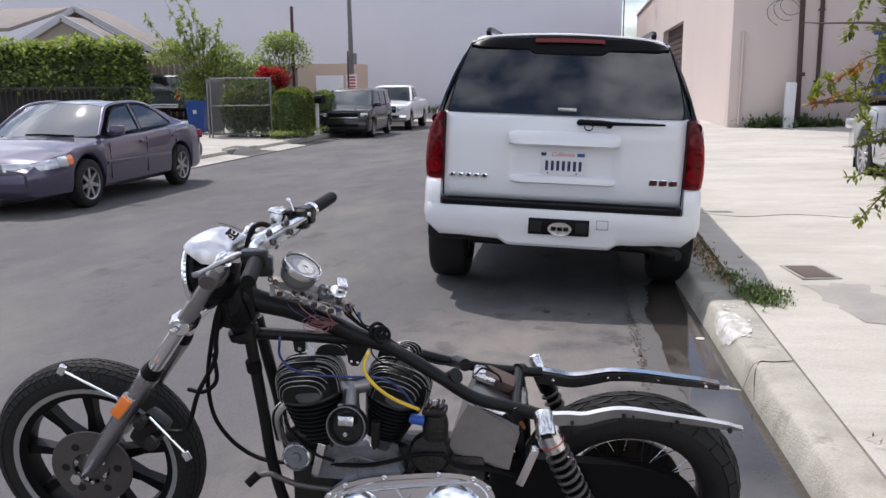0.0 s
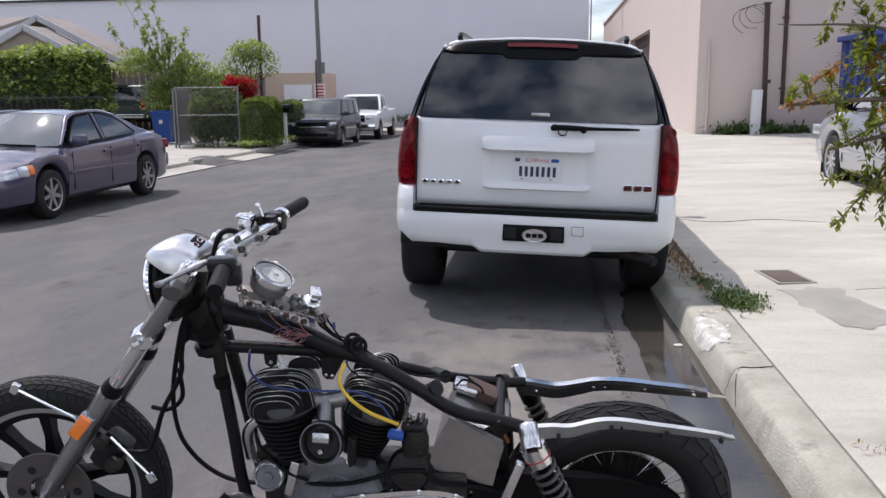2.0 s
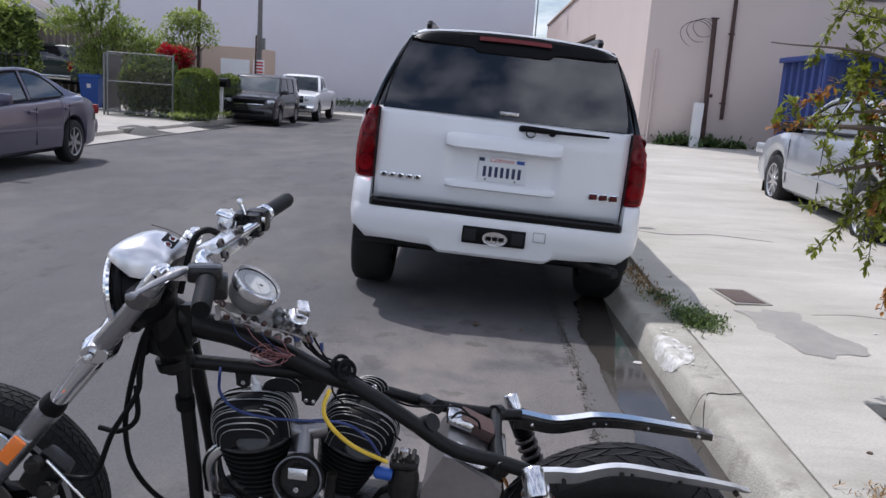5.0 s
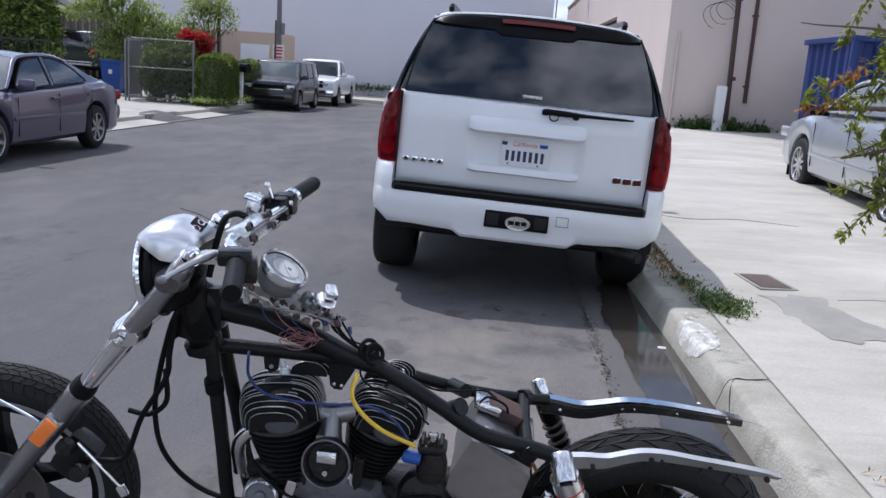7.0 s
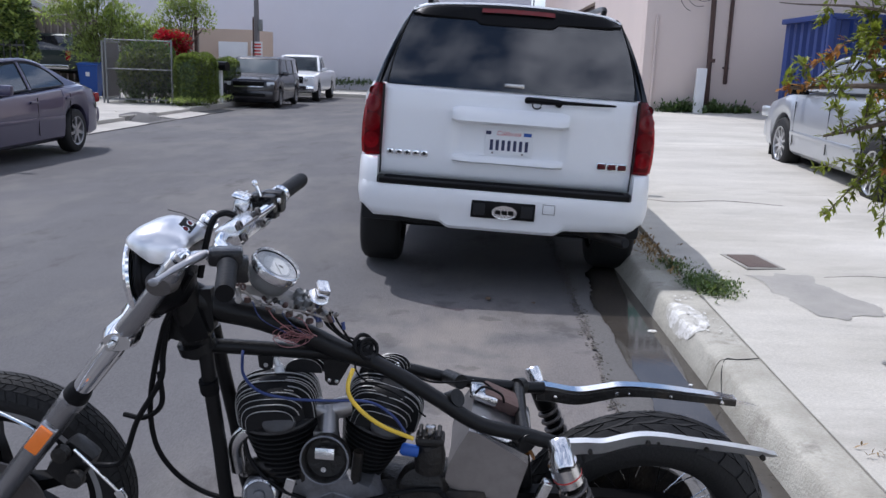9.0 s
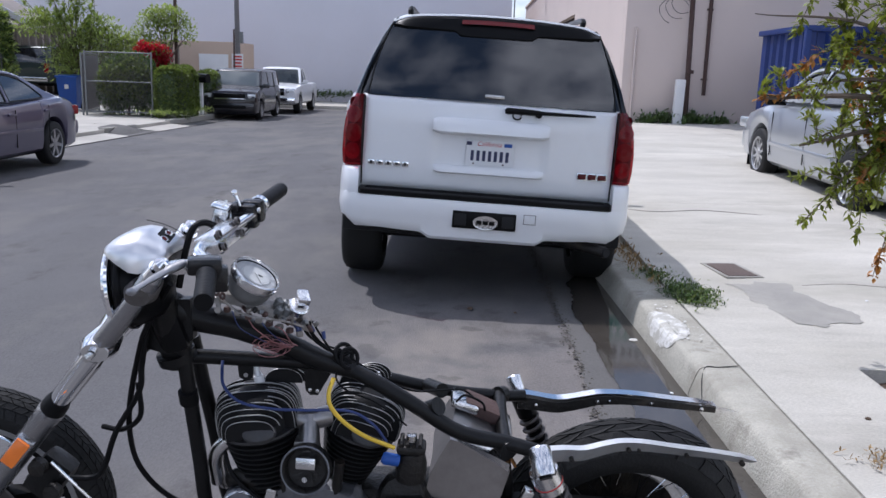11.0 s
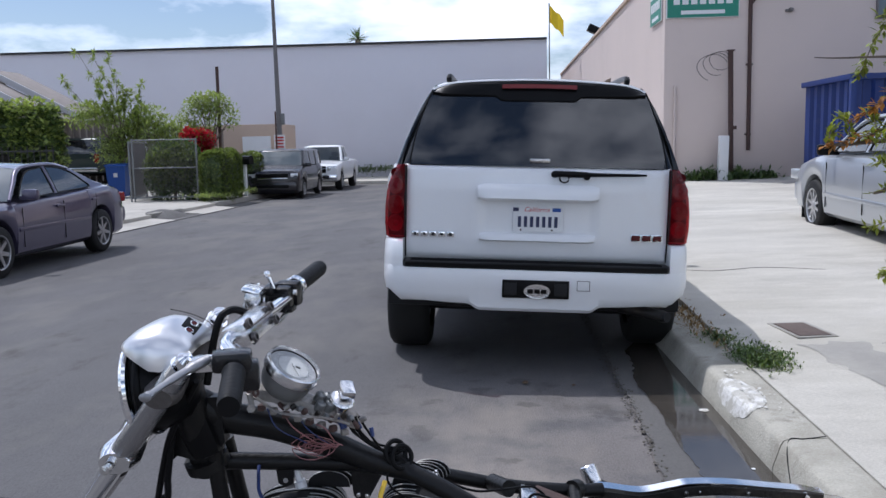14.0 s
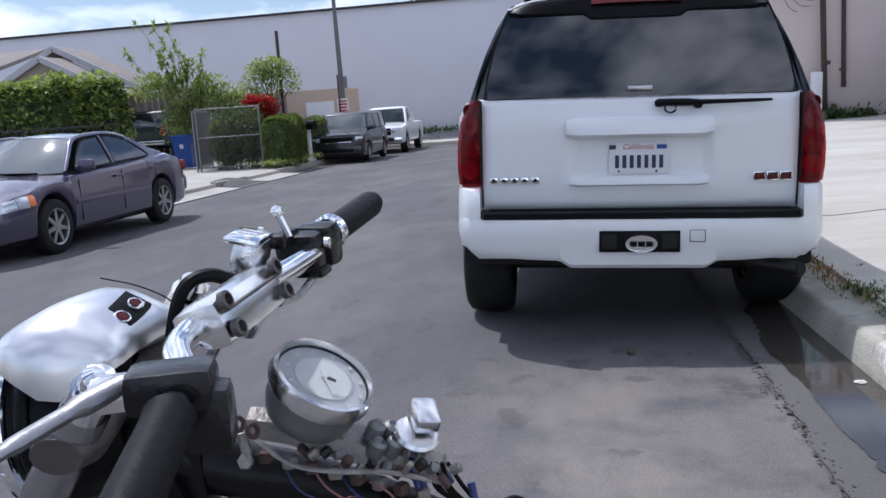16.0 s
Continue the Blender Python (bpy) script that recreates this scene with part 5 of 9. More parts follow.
# tail lamps: a red cover over bright bowls and a dark case
for sx in (-1, 1):
    s = Shape()
    rings = []
    OUT = ((0.818, 0.918), (0.828, 0.930), (0.90, 0.937), (1.00, 0.936), (1.10, 0.926), (1.18, 0.906), (1.235, 0.884), (1.268, 0.862))
    for z, xo in OUT:
        b = 0.012 * math.sin(math.pi * (z - 0.81) / 0.48)
        rings.append([(sx * 0.806, -2.398 - b, z), (sx * (0.806 + 0.4 * (xo - 0.806)), -2.412 - b, z), (sx * (xo - 0.035), -2.402 - b, z), (sx * (xo - 0.010), -2.375 - b, z), (sx * xo, -2.33, z), (sx * xo, -2.19, z), (sx * 0.806, -2.19, z)])
    s.rings(rings)
    lamp = part("tail_light", s, lamp_cover, suv, "tall red tail light", angle=50)
    s = Shape()
    rings = []
    for z, xo in OUT[1:]:
        rings.append([(sx * 0.811, -2.365, z), (sx * (xo - 0.022), -2.36, z), (sx * (xo - 0.016), -2.2, z), (sx * 0.811, -2.2, z)])
    s.rings(rings)
    part("lamp_case", s, dark_red, lamp)
    for z, r, mt in ((0.905, 0.047, clear_lens), (1.02, 0.052, pink_lens), (1.135, 0.046, pink_lens), (1.215, 0.030, dark_red)):
        s = Shape()
        s.lathe([(r, 0.0), (r * 1.03, 0.008), (r * 0.97, 0.012), (r * 0.7, 0.004), (r * 0.35, 0.002), (r * 0.2, 0.008), (0, 0.010)], pose(sx * 0.866, -2.366, z, 90) @ Matrix.Diagonal((1.0, 1.12, 1, 1)), 22)
        part("lamp_bowl", s, mt, lamp, "round reflector bowl")
    s = Shape()
    s.tube([(sx * 0.8035, -2.402, 0.82), (sx * 0.8035, -2.416, 1.03), (sx * 0.8035, -2.402, 1.265)], 0.004, 6)
    part("lamp_seam", s, dark_void, lamp)
# bumper swept round the tail, its lower corners set back
OUTL = [(-0.944, -1.90), (-0.946, -2.20), (-0.938, -2.33), (-0.915, -2.41), (-0.87, -2.468), (-0.805, -2.505), (-0.74, -2.525), (-0.62, -2.538), (-0.42, -2.546), (-0.36, -2.548), (-0.31, -2.55), (-0.15, -2.552)]
OUTL = OUTL + [(0.0, -2.552)] + [(-x, y) for x, y in reversed(OUTL)]
OUTL = [(p.x, p.y) for p in spline([(x, y, 0) for x, y in OUTL], 4)]
s = Shape()
rings = []
for i, (x, y) in enumerate(OUTL):
    a, b = OUTL[max(i - 1, 0)], OUTL[min(i + 1, len(OUTL) - 1)]
    n_ = Vector((-(b[1] - a[1]), b[0] - a[0])).normalized() * -1
    if n_.y > 0.02 and abs(x) < 0.9:
        n_ = -n_
    n_ = Vector((math.copysign(abs(n_.x), x), -abs(n_.y))) if abs(x) > 0.001 else Vector((0, -1))
    ax = abs(x)
    zb = lerp_list([(0.0, 0.398), (0.33, 0.398), (0.41, 0.436), (0.85, 0.452), (0.92, 0.475), (0.96, 0.50)], ax)
    prof = [(-0.12, 0.662), (-0.022, 0.662), (-0.004, 0.652), (0.0, 0.63), (0.002, 0.59), (0.0, 0.56), (-0.005, 0.535), (-0.013, 0.50), (-0.024, zb + 0.020), (-0.045, zb), (-0.13, zb + 0.004)]
    rings.append([(x + n_.x * d, y + n_.y * d, z) for d, z in prof])
s.rings(rings, closed=True)
bumper = part("bumper", s, white_paint, suv, angle=38)
for sx in (-1, 1):
    s = Shape()
    rings = []
    for z, d in ((0.64, 0.0), (0.70, 0.0), (0.79, 0.006), (0.812, 0.020)):
        rings.append([(sx * (0.803 + 0.3 * d), -2.502 + 2 * d, z), (sx * 0.862, -2.472 + d, z), (sx * (0.912 - 0.4 * d), -2.412 + d, z), (sx * (0.938 - 0.5 * d), -2.33 + d, z), (sx * (0.946 - 0.5 * d), -2.2, z), (sx * (0.946 - 0.5 * d), -1.95, z), (sx * 0.85, -1.95, z), (sx * (0.803 + 0.3 * d), -2.3, z)])
    s.rings(rings)
    part("bumper_corner", s, white_paint, bumper, angle=50)
s = Shape()
rings = []
for x, d in ((-0.80, 0.03), (-0.785, 0.0), (-0.5, -0.012), (0.0, -0.018), (0.5, -0.012), (0.785, 0.0), (0.80, 0.03)):
    rings.append([(x, -2.36, 0.69), (x, -2.515 + d, 0.692), (x, -2.530 + d, 0.684), (x, -2.530 + d, 0.660), (x, -2.52 + d, 0.654), (x, -2.36, 0.656)])
s.rings(rings)
pad = part("step_pad", s, black_plastic, bumper, "ribbed black step pad", angle=30)
for k in range(5):
    s = Shape()
    s.tube([(-0.76, -2.395 - 0.024 * k, 0.6925), (0.76, -2.395 - 0.024 * k, 0.6925)], 0.0035, 5)
    part("pad_rib", s, black_plastic, pad)
s = Shape()
s.box((0.006, -2.548, 0.543), (0.402, 0.02, 0.112), bevel=0.008)
hole = part("hitch_panel", s, black_plastic, bumper, "black hitch panel")
for dx in (-0.145, 0.155):
    s = Shape()
    s.box((dx, -2.5585, 0.543), (0.075, 0.004, 0.074), bevel=0.0015)
    part("panel_slot", s, dark_void, hole)
s = Shape()
s.lathe([(0, 0), (0.076, 0.0), (0.082, 0.006), (0.079, 0.013), (0.070, 0.012), (0, 0.014)], pose(0.014, -2.557, 0.533, 90) @ Matrix.Diagonal((1, 0.55, 1, 1)), 32)
oval = part("oval_badge", s, satin_chrome, hole, "chrome oval badge")
for k in range(3):
    s = Shape()
    s.box((0.014 - 0.040 + k * 0.040, -2.572, 0.533), (0.034, 0.003, 0.026), bevel=0.001)
    b = part("badge_bar", s, black_plastic, oval)
s = Shape()
for c, sz in (((0.29, -2.5525, 0.600), (0.076, 0.003, 0.003)), ((0.29, -2.5525, 0.541), (0.076, 0.003, 0.003)), ((0.253, -2.5525, 0.5705), (0.003, 0.003, 0.06)), ((0.327, -2.5525, 0.5705), (0.003, 0.003, 0.06))):
    s.box(c, sz)
part("socket_cover_seam", s, disc_grey, bumper)
# rear window pane, its frame, the spoiler and the fittings
def pane_edge(z):
    k = (z - 1.268) / (1.735 - 1.268)
    return 0.778 - 0.045 * k - 0.078 * k * k


s = Shape()
NR = 14
rings = []
for j in range(NR + 1):
    z = 1.270 + 0.465 * j / NR
    hw = pane_edge(z) - 0.03 * max(0.0, 1 - j / 1.5) * 0.5
    rings.append([(hw * u, gate_y(z) - 0.012 - 0.018 * (1 - u * u), z) for u in [-1 + i / 8 for i in range(17)]])
n = 17
s.add([p for r in rings for p in r], [(j * n + i, j * n + i + 1, (j + 1) * n + i + 1, (j + 1) * n + i) for j in range(NR) for i in range(n - 1)])
rim_ = rings[0] + [r[-1] for r in rings[1:]] + rings[-1][-2::-1] + [r[0] for r in rings[-2:0:-1]]
s.rings([rim_, [(x, y + 0.012, z) for x, y, z in rim_]], caps=(False, False))
pane = part("rear_window", s, dark_glass, suv, "dark tinted rear window", angle=30)
for sx in (-1, 1):
    s = Shape()
    s.tube([(sx * (pane_edge(z) + 0.006), gate_y(z) - 0.008, z) for z in [1.268 + 0.0425 * k for k in range(12)]], 0.005, 6)
    part("window_seal", s, black_rubber, pane)


def roof_edge(x):
    return 1.806 - 0.085 * x * x - 0.03 * max(0.0, (abs(x) - 0.5) / 0.16) ** 2


s = Shape()
rings = []
for i in range(41):
    x = -0.66 + 1.32 * i / 40
    zt = roof_edge(x) - 0.012
    q = max(0.0, min(1.0, (0.27 - abs(x)) / 0.05))
    zb = 1.700 - 0.028 * q * q * (3 - 2 * q) - 0.010 * (1 - (x / 0.66) ** 2) + 0.02 * max(0.0, (abs(x) - 0.58) / 0.08) ** 2
    zb = min(zb, zt - 0.02)
    d = 0.035 * (1 - (x / 0.66) ** 4)
    rings.append([(x, -2.12, zt), (x, gate_y(zt) - 0.004 - d, zt), (x, gate_y(zt) - 0.018 - d, zt - 0.012), (x, gate_y(zb) - 0.034, zb + 0.012), (x, gate_y(zb) - 0.026, zb), (x, gate_y(zb) - 0.006, zb)])
s.rings(rings)
spoiler = part("spoiler", s, black_plastic, suv, "black spoiler under the roof edge", angle=35)
s = Shape()
rings = []
for i in range(13):
    x = -0.225 + 0.46 * i / 12
    zt = roof_edge(x) - 0.030
    rings.append([(x, gate_y(zt) - 0.02, zt), (x, gate_y(zt) - 0.062, zt), (x, gate_y(zt - 0.026) - 0.064, zt - 0.026), (x, gate_y(zt) - 0.02, zt - 0.026)])
s.rings(rings)
part("brake_lamp", s, brake_red, spoiler, "dark red high brake lamp", angle=30)
s = Shape()
rings = []
for i in range(33):
    x = -0.665 + 1.33 * i / 32
    zt = roof_edge(x)
    rings.append([(x, -1.98, zt + 0.008), (x, -2.13, zt + 0.010), (x, gate_y(zt) - 0.030 + 0.03 * (x / 0.66) ** 4, zt + 0.004), (x, gate_y(zt) - 0.036 + 0.03 * (x / 0.66) ** 4, zt - 0.006), (x, -2.12, zt - 0.010), (x, -1.98, zt - 0.010)])
s.rings(rings)
part("roof_lip", s, white_paint, suv, angle=40)
s = Shape()
s.box((0.015, gate_y(1.308) - 0.036, 1.308), (0.124, 0.016, 0.024), bevel=0.005)
part("glass_handle", s, brushed, pane)
s = Shape()
s.tube(spline([(0.085, -2.425, 1.224), (0.13, -2.43, 1.231), (0.30, -2.43, 1.229), (0.655, -2.415, 1.232)], 5), [0.012, 0.017, 0.020, 0.021, 0.021] + [0.019] * 5 + [0.014, 0.012, 0.011, 0.010, 0.009, 0.006], 8)
wiper = part("wiper", s, black_plastic, tailgate)
s = Shape()
s.cyl((0.297, -2.36, 1.222), (0.297, -2.44, 1.218), 0.026, 0.021, 14)
part("wiper_pivot", s, black_plastic, wiper)
s = Shape()
s.tube([(0.163 + 0.028 * math.cos(a), -2.42, 1.203 + 0.024 * math.sin(a)) for a in [k * 0.5 for k in range(13)]], 0.005, 6)
part("washer_hose", s, black_plastic, wiper)
for sx in (-1, 1):
    s = Shape()
    s.tube(spline([(sx * 0.57, -1.97, 1.79), (sx * 0.57, -1.92, 1.838), (sx * 0.575, -0.8, 1.855), (sx * 0.57, 0.1, 1.85), (sx * 0.57, 0.15, 1.80)], 5), 0.019, 8)
    part("roof_rail", s, black_plastic, suv)
s = Shape()
s.tube(spline([(0.25, -1.9, 0.44), (0.50, -2.28, 0.415), (0.68, -2.42, 0.400), (0.785, -2.53, 0.395)], 5), 0.036, 14)
pipe = part("exhaust_pipe", s, greasy, suv)
s = Shape()
s.tube([(0.775, -2.52, 0.396), (0.795, -2.545, 0.395)], [0.030, 0.030], 14)
part("pipe_mouth", s, dark_void, pipe)
s = Shape()
s.box((0, -2.1, 0.45), (1.3, 0.4, 0.14), bevel=0.04)
s.tube([(-0.75, -1.64, 0.39), (0.75, -1.64, 0.39)], 0.06, 10)
s.lathe([(0.0, -0.12), (0.13, -0.08), (0.15, 0), (0.13, 0.08), (0, 0.12)], pose(0, -1.64, 0.39, 0, 90), 14)
part("rear_axle", s, dark_void, suv)
# unseen block added low down to darken the road beneath
s = Shape()
s.box((0, 0.0, 0.36), (1.45, 3.7, 0.2), bevel=0.05)
part("chassis", s, dark_void, suv)
s = Shape()
s.lathe([(0.2, -0.1), (0.33, -0.1), (0.37, -0.05), (0.37, 0.05), (0.33, 0.1), (0.2, 0.1)], pose(-0.1, -1.95, 0.47), 28, closed=True)
part("spare_wheel", s, tyre_rubber, suv)


# ---- the stripped motorcycle ----
bike = thing("motorcycle", "stripped black and chrome motorcycle without tank, leaning on its stand", "motorcycle", pose(-0.3, 3.15, 0))
BASE = Matrix.Translation((0.3, -3.15, 0))


def bp(name, s, mat, parent=None, label="", smooth=True, angle=40):
    """A part of the motorcycle, given in the street's own measures."""
    if parent is None or parent is bike:
        s.v = [tuple(BASE @ Vector(p)) for p in s.v]
        return part(name, s, mat, bike, label, smooth, angle)
    s.v = [tuple(BASE @ Vector(p)) for p in s.v]
    return part(name, s, mat, parent, label, smooth, angle)


def wheel_axes(c, yaw, lean):
    """x along the wheel, y across it (to the far side), z up, leaning towards the near side."""
    return Matrix.Translation(c) @ Matrix.Rotation(radians(yaw), 4, "Z") @ Matrix.Rotation(radians(lean), 4, "X")


FW = wheel_axes((-1.128, 3.150, 0.331), 6, 8)
RW = wheel_axes((0.507, 3.195, 0.312), 4, 14)
SIDE = Matrix.Rotation(radians(90), 4, "X")  # turns a lathe's axis across the wheel, near side positive


def tyre_shape(m, R, w, rim):
    s = Shape()
    prof = []
    for k in range(13):
        a = radians(-105 + 210 * k / 12)
        prof.append((R - w * 0.5 + w * 0.5 * math.cos(a) * 1.02, w * 0.5 * math.sin(a)))
    prof = [(rim, -w * 0.36)] + prof + [(rim, w * 0.36)]
    s.lathe(prof, m @ SIDE, 72, closed=True)
    return s


def tread_blocks(m, R, w, n, pattern, full, hgt):
    """Shallow grooves between raised tread blocks round the crown of a tyre."""
    s = Shape()
    for k in range(n):
        a0 = 2 * math.pi * k / n
        for side in (-1, 1):
            for j, (u0, u1, shift) in enumerate(pattern):
                quad = []
                for u, da in ((u0, 0.04), (u1, 0.04 + shift), (u1, 0.04 + shift + full), (u0, 0.04 + full)):
                    ph = radians(side * u)
                    r = R - w * 0.5 + w * 0.5 * math.cos(ph) * 1.02
                    a = a0 + da * 2 * math.pi / n + (0.5 if side < 0 else 0.0) * 2 * math.pi / n
                    quad.append((r, w * 0.5 * math.sin(ph), a, ph))
                outer = [m @ SIDE @ Vector(((r + hgt * math.cos(p)) * math.cos(a), (r + hgt * math.cos(p)) * math.sin(a), y + hgt * math.sin(p))) for r, y, a, p in quad]
                inner = [m @ SIDE @ Vector((r * math.cos(a) * 0.998, r * math.sin(a) * 0.998, y)) for r, y, a, p in quad]
                s.rings([inner, outer])
    return s


# front wheel: cast seven-spoke rim, disc and tyre
s = tyre_shape(FW, 0.33, 0.105, 0.245)
ftyre = bp("front_tyre", s, tyre_rubber, None, "worn black front tyre")
bp("tread", tread_blocks(FW, 0.33, 0.105, 72, ((2, 15, 0.45), (17, 30, -0.45), (33, 47, 0.45), (50, 72, -0.3)), 0.86, 0.0032), tyre_rubber, ftyre, "zigzag tread blocks", smooth=False)
s = Shape()
s.lathe([(0.250, 0.044), (0.258, 0.046), (0.258, 0.04), (0.235, 0.032), (0.228, 0.0), (0.235, -0.032), (0.258, -0.04), (0.258, -0.046), (0.250, -0.044), (0.222, -0.034), (0.214, 0.0), (0.222, 0.034)], FW @ SIDE, 64, closed=True)
frim = bp("front_rim", s, black_plastic, None, "black cast front rim with a grey lip")
s = Shape()
s.lathe([(0.243, 0.0445), (0.259, 0.0485), (0.262, 0.044), (0.256, 0.040)], FW @ SIDE, 64, closed=True)
bp("rim_lip", s, rim_grey, frim)
for k in range(9):
    a = 2 * math.pi * k / 9 + 0.2
    s = Shape()
    m = FW @ SIDE @ Matrix.Rotation(a, 4, "Z")
    s.rings([[m @ Vector((0.045, -0.020, z)) for z in (-0.03, 0.03)] + [m @ Vector((0.045, 0.020, z)) for z in (0.03, -0.03)],
             [m @ Vector((0.15, -0.012, z)) for z in (-0.018, 0.018)] + [m @ Vector((0.15, 0.012, z)) for z in (0.018, -0.018)],
             [m @ Vector((0.225, -0.017, z)) for z in (-0.022, 0.022)] + [m @ Vector((0.225, 0.017, z)) for z in (0.022, -0.022)]])
    bp("spoke", s, black_plastic, frim)
s = Shape()
s.lathe([(0.0, -0.06), (0.055, -0.06), (0.06, -0.03), (0.06, 0.045), (0.05, 0.06), (0, 0.06)], FW @ SIDE, 28)
bp("hub", s, disc_grey, frim)
s = Shape()
s.lathe([(0.058, 0.066), (0.125, 0.066), (0.128, 0.069), (0.125, 0.073), (0.058, 0.073)], FW @ SIDE, 48, closed=True)
disc = bp("brake_disc", s, disc_grey, None, "grey drilled brake disc")
for k in range(6):
    m = FW @ SIDE @ Matrix.Rotation(k * math.pi / 3, 4, "Z") @ Matrix.Translation((0.082, 0, 0.0735))
    s = Shape()
    s.lathe([(0, 0), (0.013, 0), (0.012, 0.002), (0, 0.002)], m, 14)
    bp("disc_hole", s, dark_void, disc)
    s = Shape()
    m2 = FW @ SIDE @ Matrix.Rotation(k * math.pi / 3 + 0.5, 4, "Z") @ Matrix.Translation((0.048, 0, 0.0735))
    s.lathe([(0, 0), (0.008, 0), (0.007, 0.008), (0, 0.009)], m2, 6)
    bp("disc_bolt", s, worn_chrome, disc)

# fork: the near and the far leg between the yokes and the axle
TOP_N, BOT_N = Vector((-0.500, 2.738, 1.064)), Vector((-1.098, 3.035, 0.345))
FAR = Vector((-0.01, 0.215, 0.035))
for name, off in (("near", Vector((0, 0, 0))), ("far", FAR)):
    a, b = TOP_N + off, BOT_N + off * 1.0
    d = b - a
    s = Shape()
    s.tube([a, a + d * 0.5], 0.0205, 18)
    tube = bp("fork_tube", s, chrome, None, "polished fork tube")
    s = Shape()
    s.tube([a + d * 0.48, a + d * 0.50, a + d * 0.53, a + d * 0.62, a + d * 0.95, b], [0.026, 0.030, 0.0285, 0.0275, 0.026, 0.022], 18)
    low = bp("fork_slider", s, fork_alloy, None, "grey alloy fork slider")
    s = Shape()
    s.tube([a + d * 0.455, a + d * 0.47, a + d * 0.51, a + d * 0.525], [0.0225, 0.027, 0.0295, 0.027], 18)
    bp("dust_boot", s, black_rubber, low)
    s = Shape()
    s.tube([a + d * 0.02, a + d * 0.03, a + d * 0.28, a + d * 0.29], [0.019, 0.0215, 0.0225, 0.021], 18)
    bp("fork_cover", s, fork_alloy, tube)
    s = Shape()
    s.lathe([(0, 0), (0.016, 0), (0.016, 0.012), (0.009, 0.02), (0, 0.021)], Matrix.Translation(a - d.normalized() * 0.004) @ d.to_track_quat("-Z", "Y").to_matrix().to_4x4(), 12)
    bp("fork_cap", s, chrome, tube)
s = Shape()
s.tube([BOT_N + Vector((-0.005, -0.05, -0.015)), BOT_N + FAR + Vector((0, 0.05, -0.01))], 0.012, 12)
s.lathe([(0, 0), (0.018, 0), (0.018, 0.012), (0, 0.014)], Matrix.Translation(BOT_N + Vector((-0.01, -0.05, -0.012))) @ SIDE, 6)
bp("front_axle", s, worn_chrome)
mid = TOP_N.lerp(BOT_N, 0.64)
s = Shape()
s.box(mid + Vector((0.035, 0.035, -0.09)), (0.08, 0.06, 0.11), Matrix.Rotation(radians(38), 3, "Y"), bevel=0.02)
cal = bp("brake_caliper", s, frame_black, None, "grimy brake caliper")
for dx, dz in ((0.03, -0.05), (0.06, -0.11)):
    s = Shape()
    s.lathe([(0, 0), (0.021, 0), (0.019, 0.02), (0, 0.022)], Matrix.Translation(mid + Vector((dx, -0.005, dz))) @ SIDE, 16)
    bp("caliper_bolt", s, greasy, cal)
# amber reflector and its clamp
s = Shape()
mr = Matrix.Translation((-0.832, 2.800, 0.648)) @ Matrix.Rotation(radians(37), 4, "Y") @ Matrix.Rotation(radians(-8), 4, "X")
s.box((0, 0, 0), (0.038, 0.02, 0.068), mr, bevel=0.005)
s.v = [tuple(v) for v in s.v]
clampr = bp("reflector_holder", s, fork_alloy)
s = Shape()
s.box((0, -0.012, 0), (0.031, 0.012, 0.060), mr, bevel=0.004)
bp("reflector", s, amber_lens, clampr, "amber fork reflector")
s = Shape()
s.tube([(-0.985, 2.785, 0.742), (-0.86, 2.815, 0.662), (-0.845, 2.82, 0.645)], 0.0036, 8)
s.box((-0.99, 2.784, 0.746), (0.02, 0.012, 0.028), Matrix.Rotation(radians(30), 3, "Y"), bevel=0.004)
bp("fender_stay", s, chrome, None, "bare chrome fender stay")
s = Shape()
s.tube([(-0.80, 2.87, 0.59), (-0.715, 2.90, 0.472)], 0.0036, 8)
s.box((-0.713, 2.90, 0.468), (0.02, 0.012, 0.028), Matrix.Rotation(radians(-30), 3, "Y"), bevel=0.004)
bp("fender_stay", s, chrome, None, "bare chrome fender stay")


# yokes
def yoke(k, r, mat, label):
    a = TOP_N.lerp(BOT_N, k)
    s = Shape()
    s.tube([a + FAR * u for u in (-0.12, 0.0, 0.3, 0.5, 0.7, 1.0, 1.12)], [r * 0.7, r, r * 0.8, r * 0.95, r * 0.8, r, r * 0.7], 14, flat=0.75)
    return bp("fork_yoke", s, mat, None, label)


yoke(0.075, 0.034, disc_grey, "dull top yoke")
yoke(0.262, 0.040, chrome, "chrome lower yoke")
nearleg = TOP_N.lerp(BOT_N, 0.275)
s = Shape()
s.lathe([(0, 0), (0.009, 0), (0.009, 0.014), (0, 0.016)], Matrix.Translation(nearleg + Vector((0.0, -0.034, 0.0))) @ SIDE, 10)
bp("pinch_bolt", s, worn_chrome)

# headlamp: chrome nacelle top over a black bucket with a bright rim
HL = Matrix.Translation((-0.612, 2.850, 0.998)) @ Matrix.Rotation(radians(4), 4, "Z") @ Matrix.Rotation(radians(-97), 4, "Y")
s = Shape()
s.lathe([(0.0, -0.10), (0.035, -0.095), (0.065, -0.072), (0.081, -0.035), (0.086, -0.004), (0.0, 0.0)], HL, 36)
bucket = bp("headlamp_bucket", s, black_plastic, None, "black headlamp bucket")
s = Shape()
s.lathe([(0.085, 0.002), (0.090, 0.004), (0.092, 0.010), (0.089, 0.016), (0.082, 0.018), (0.079, 0.012)], HL, 40, closed=True)
bp("headlamp_rim", s, chrome, bucket, "chrome headlamp rim")
s = Shape()
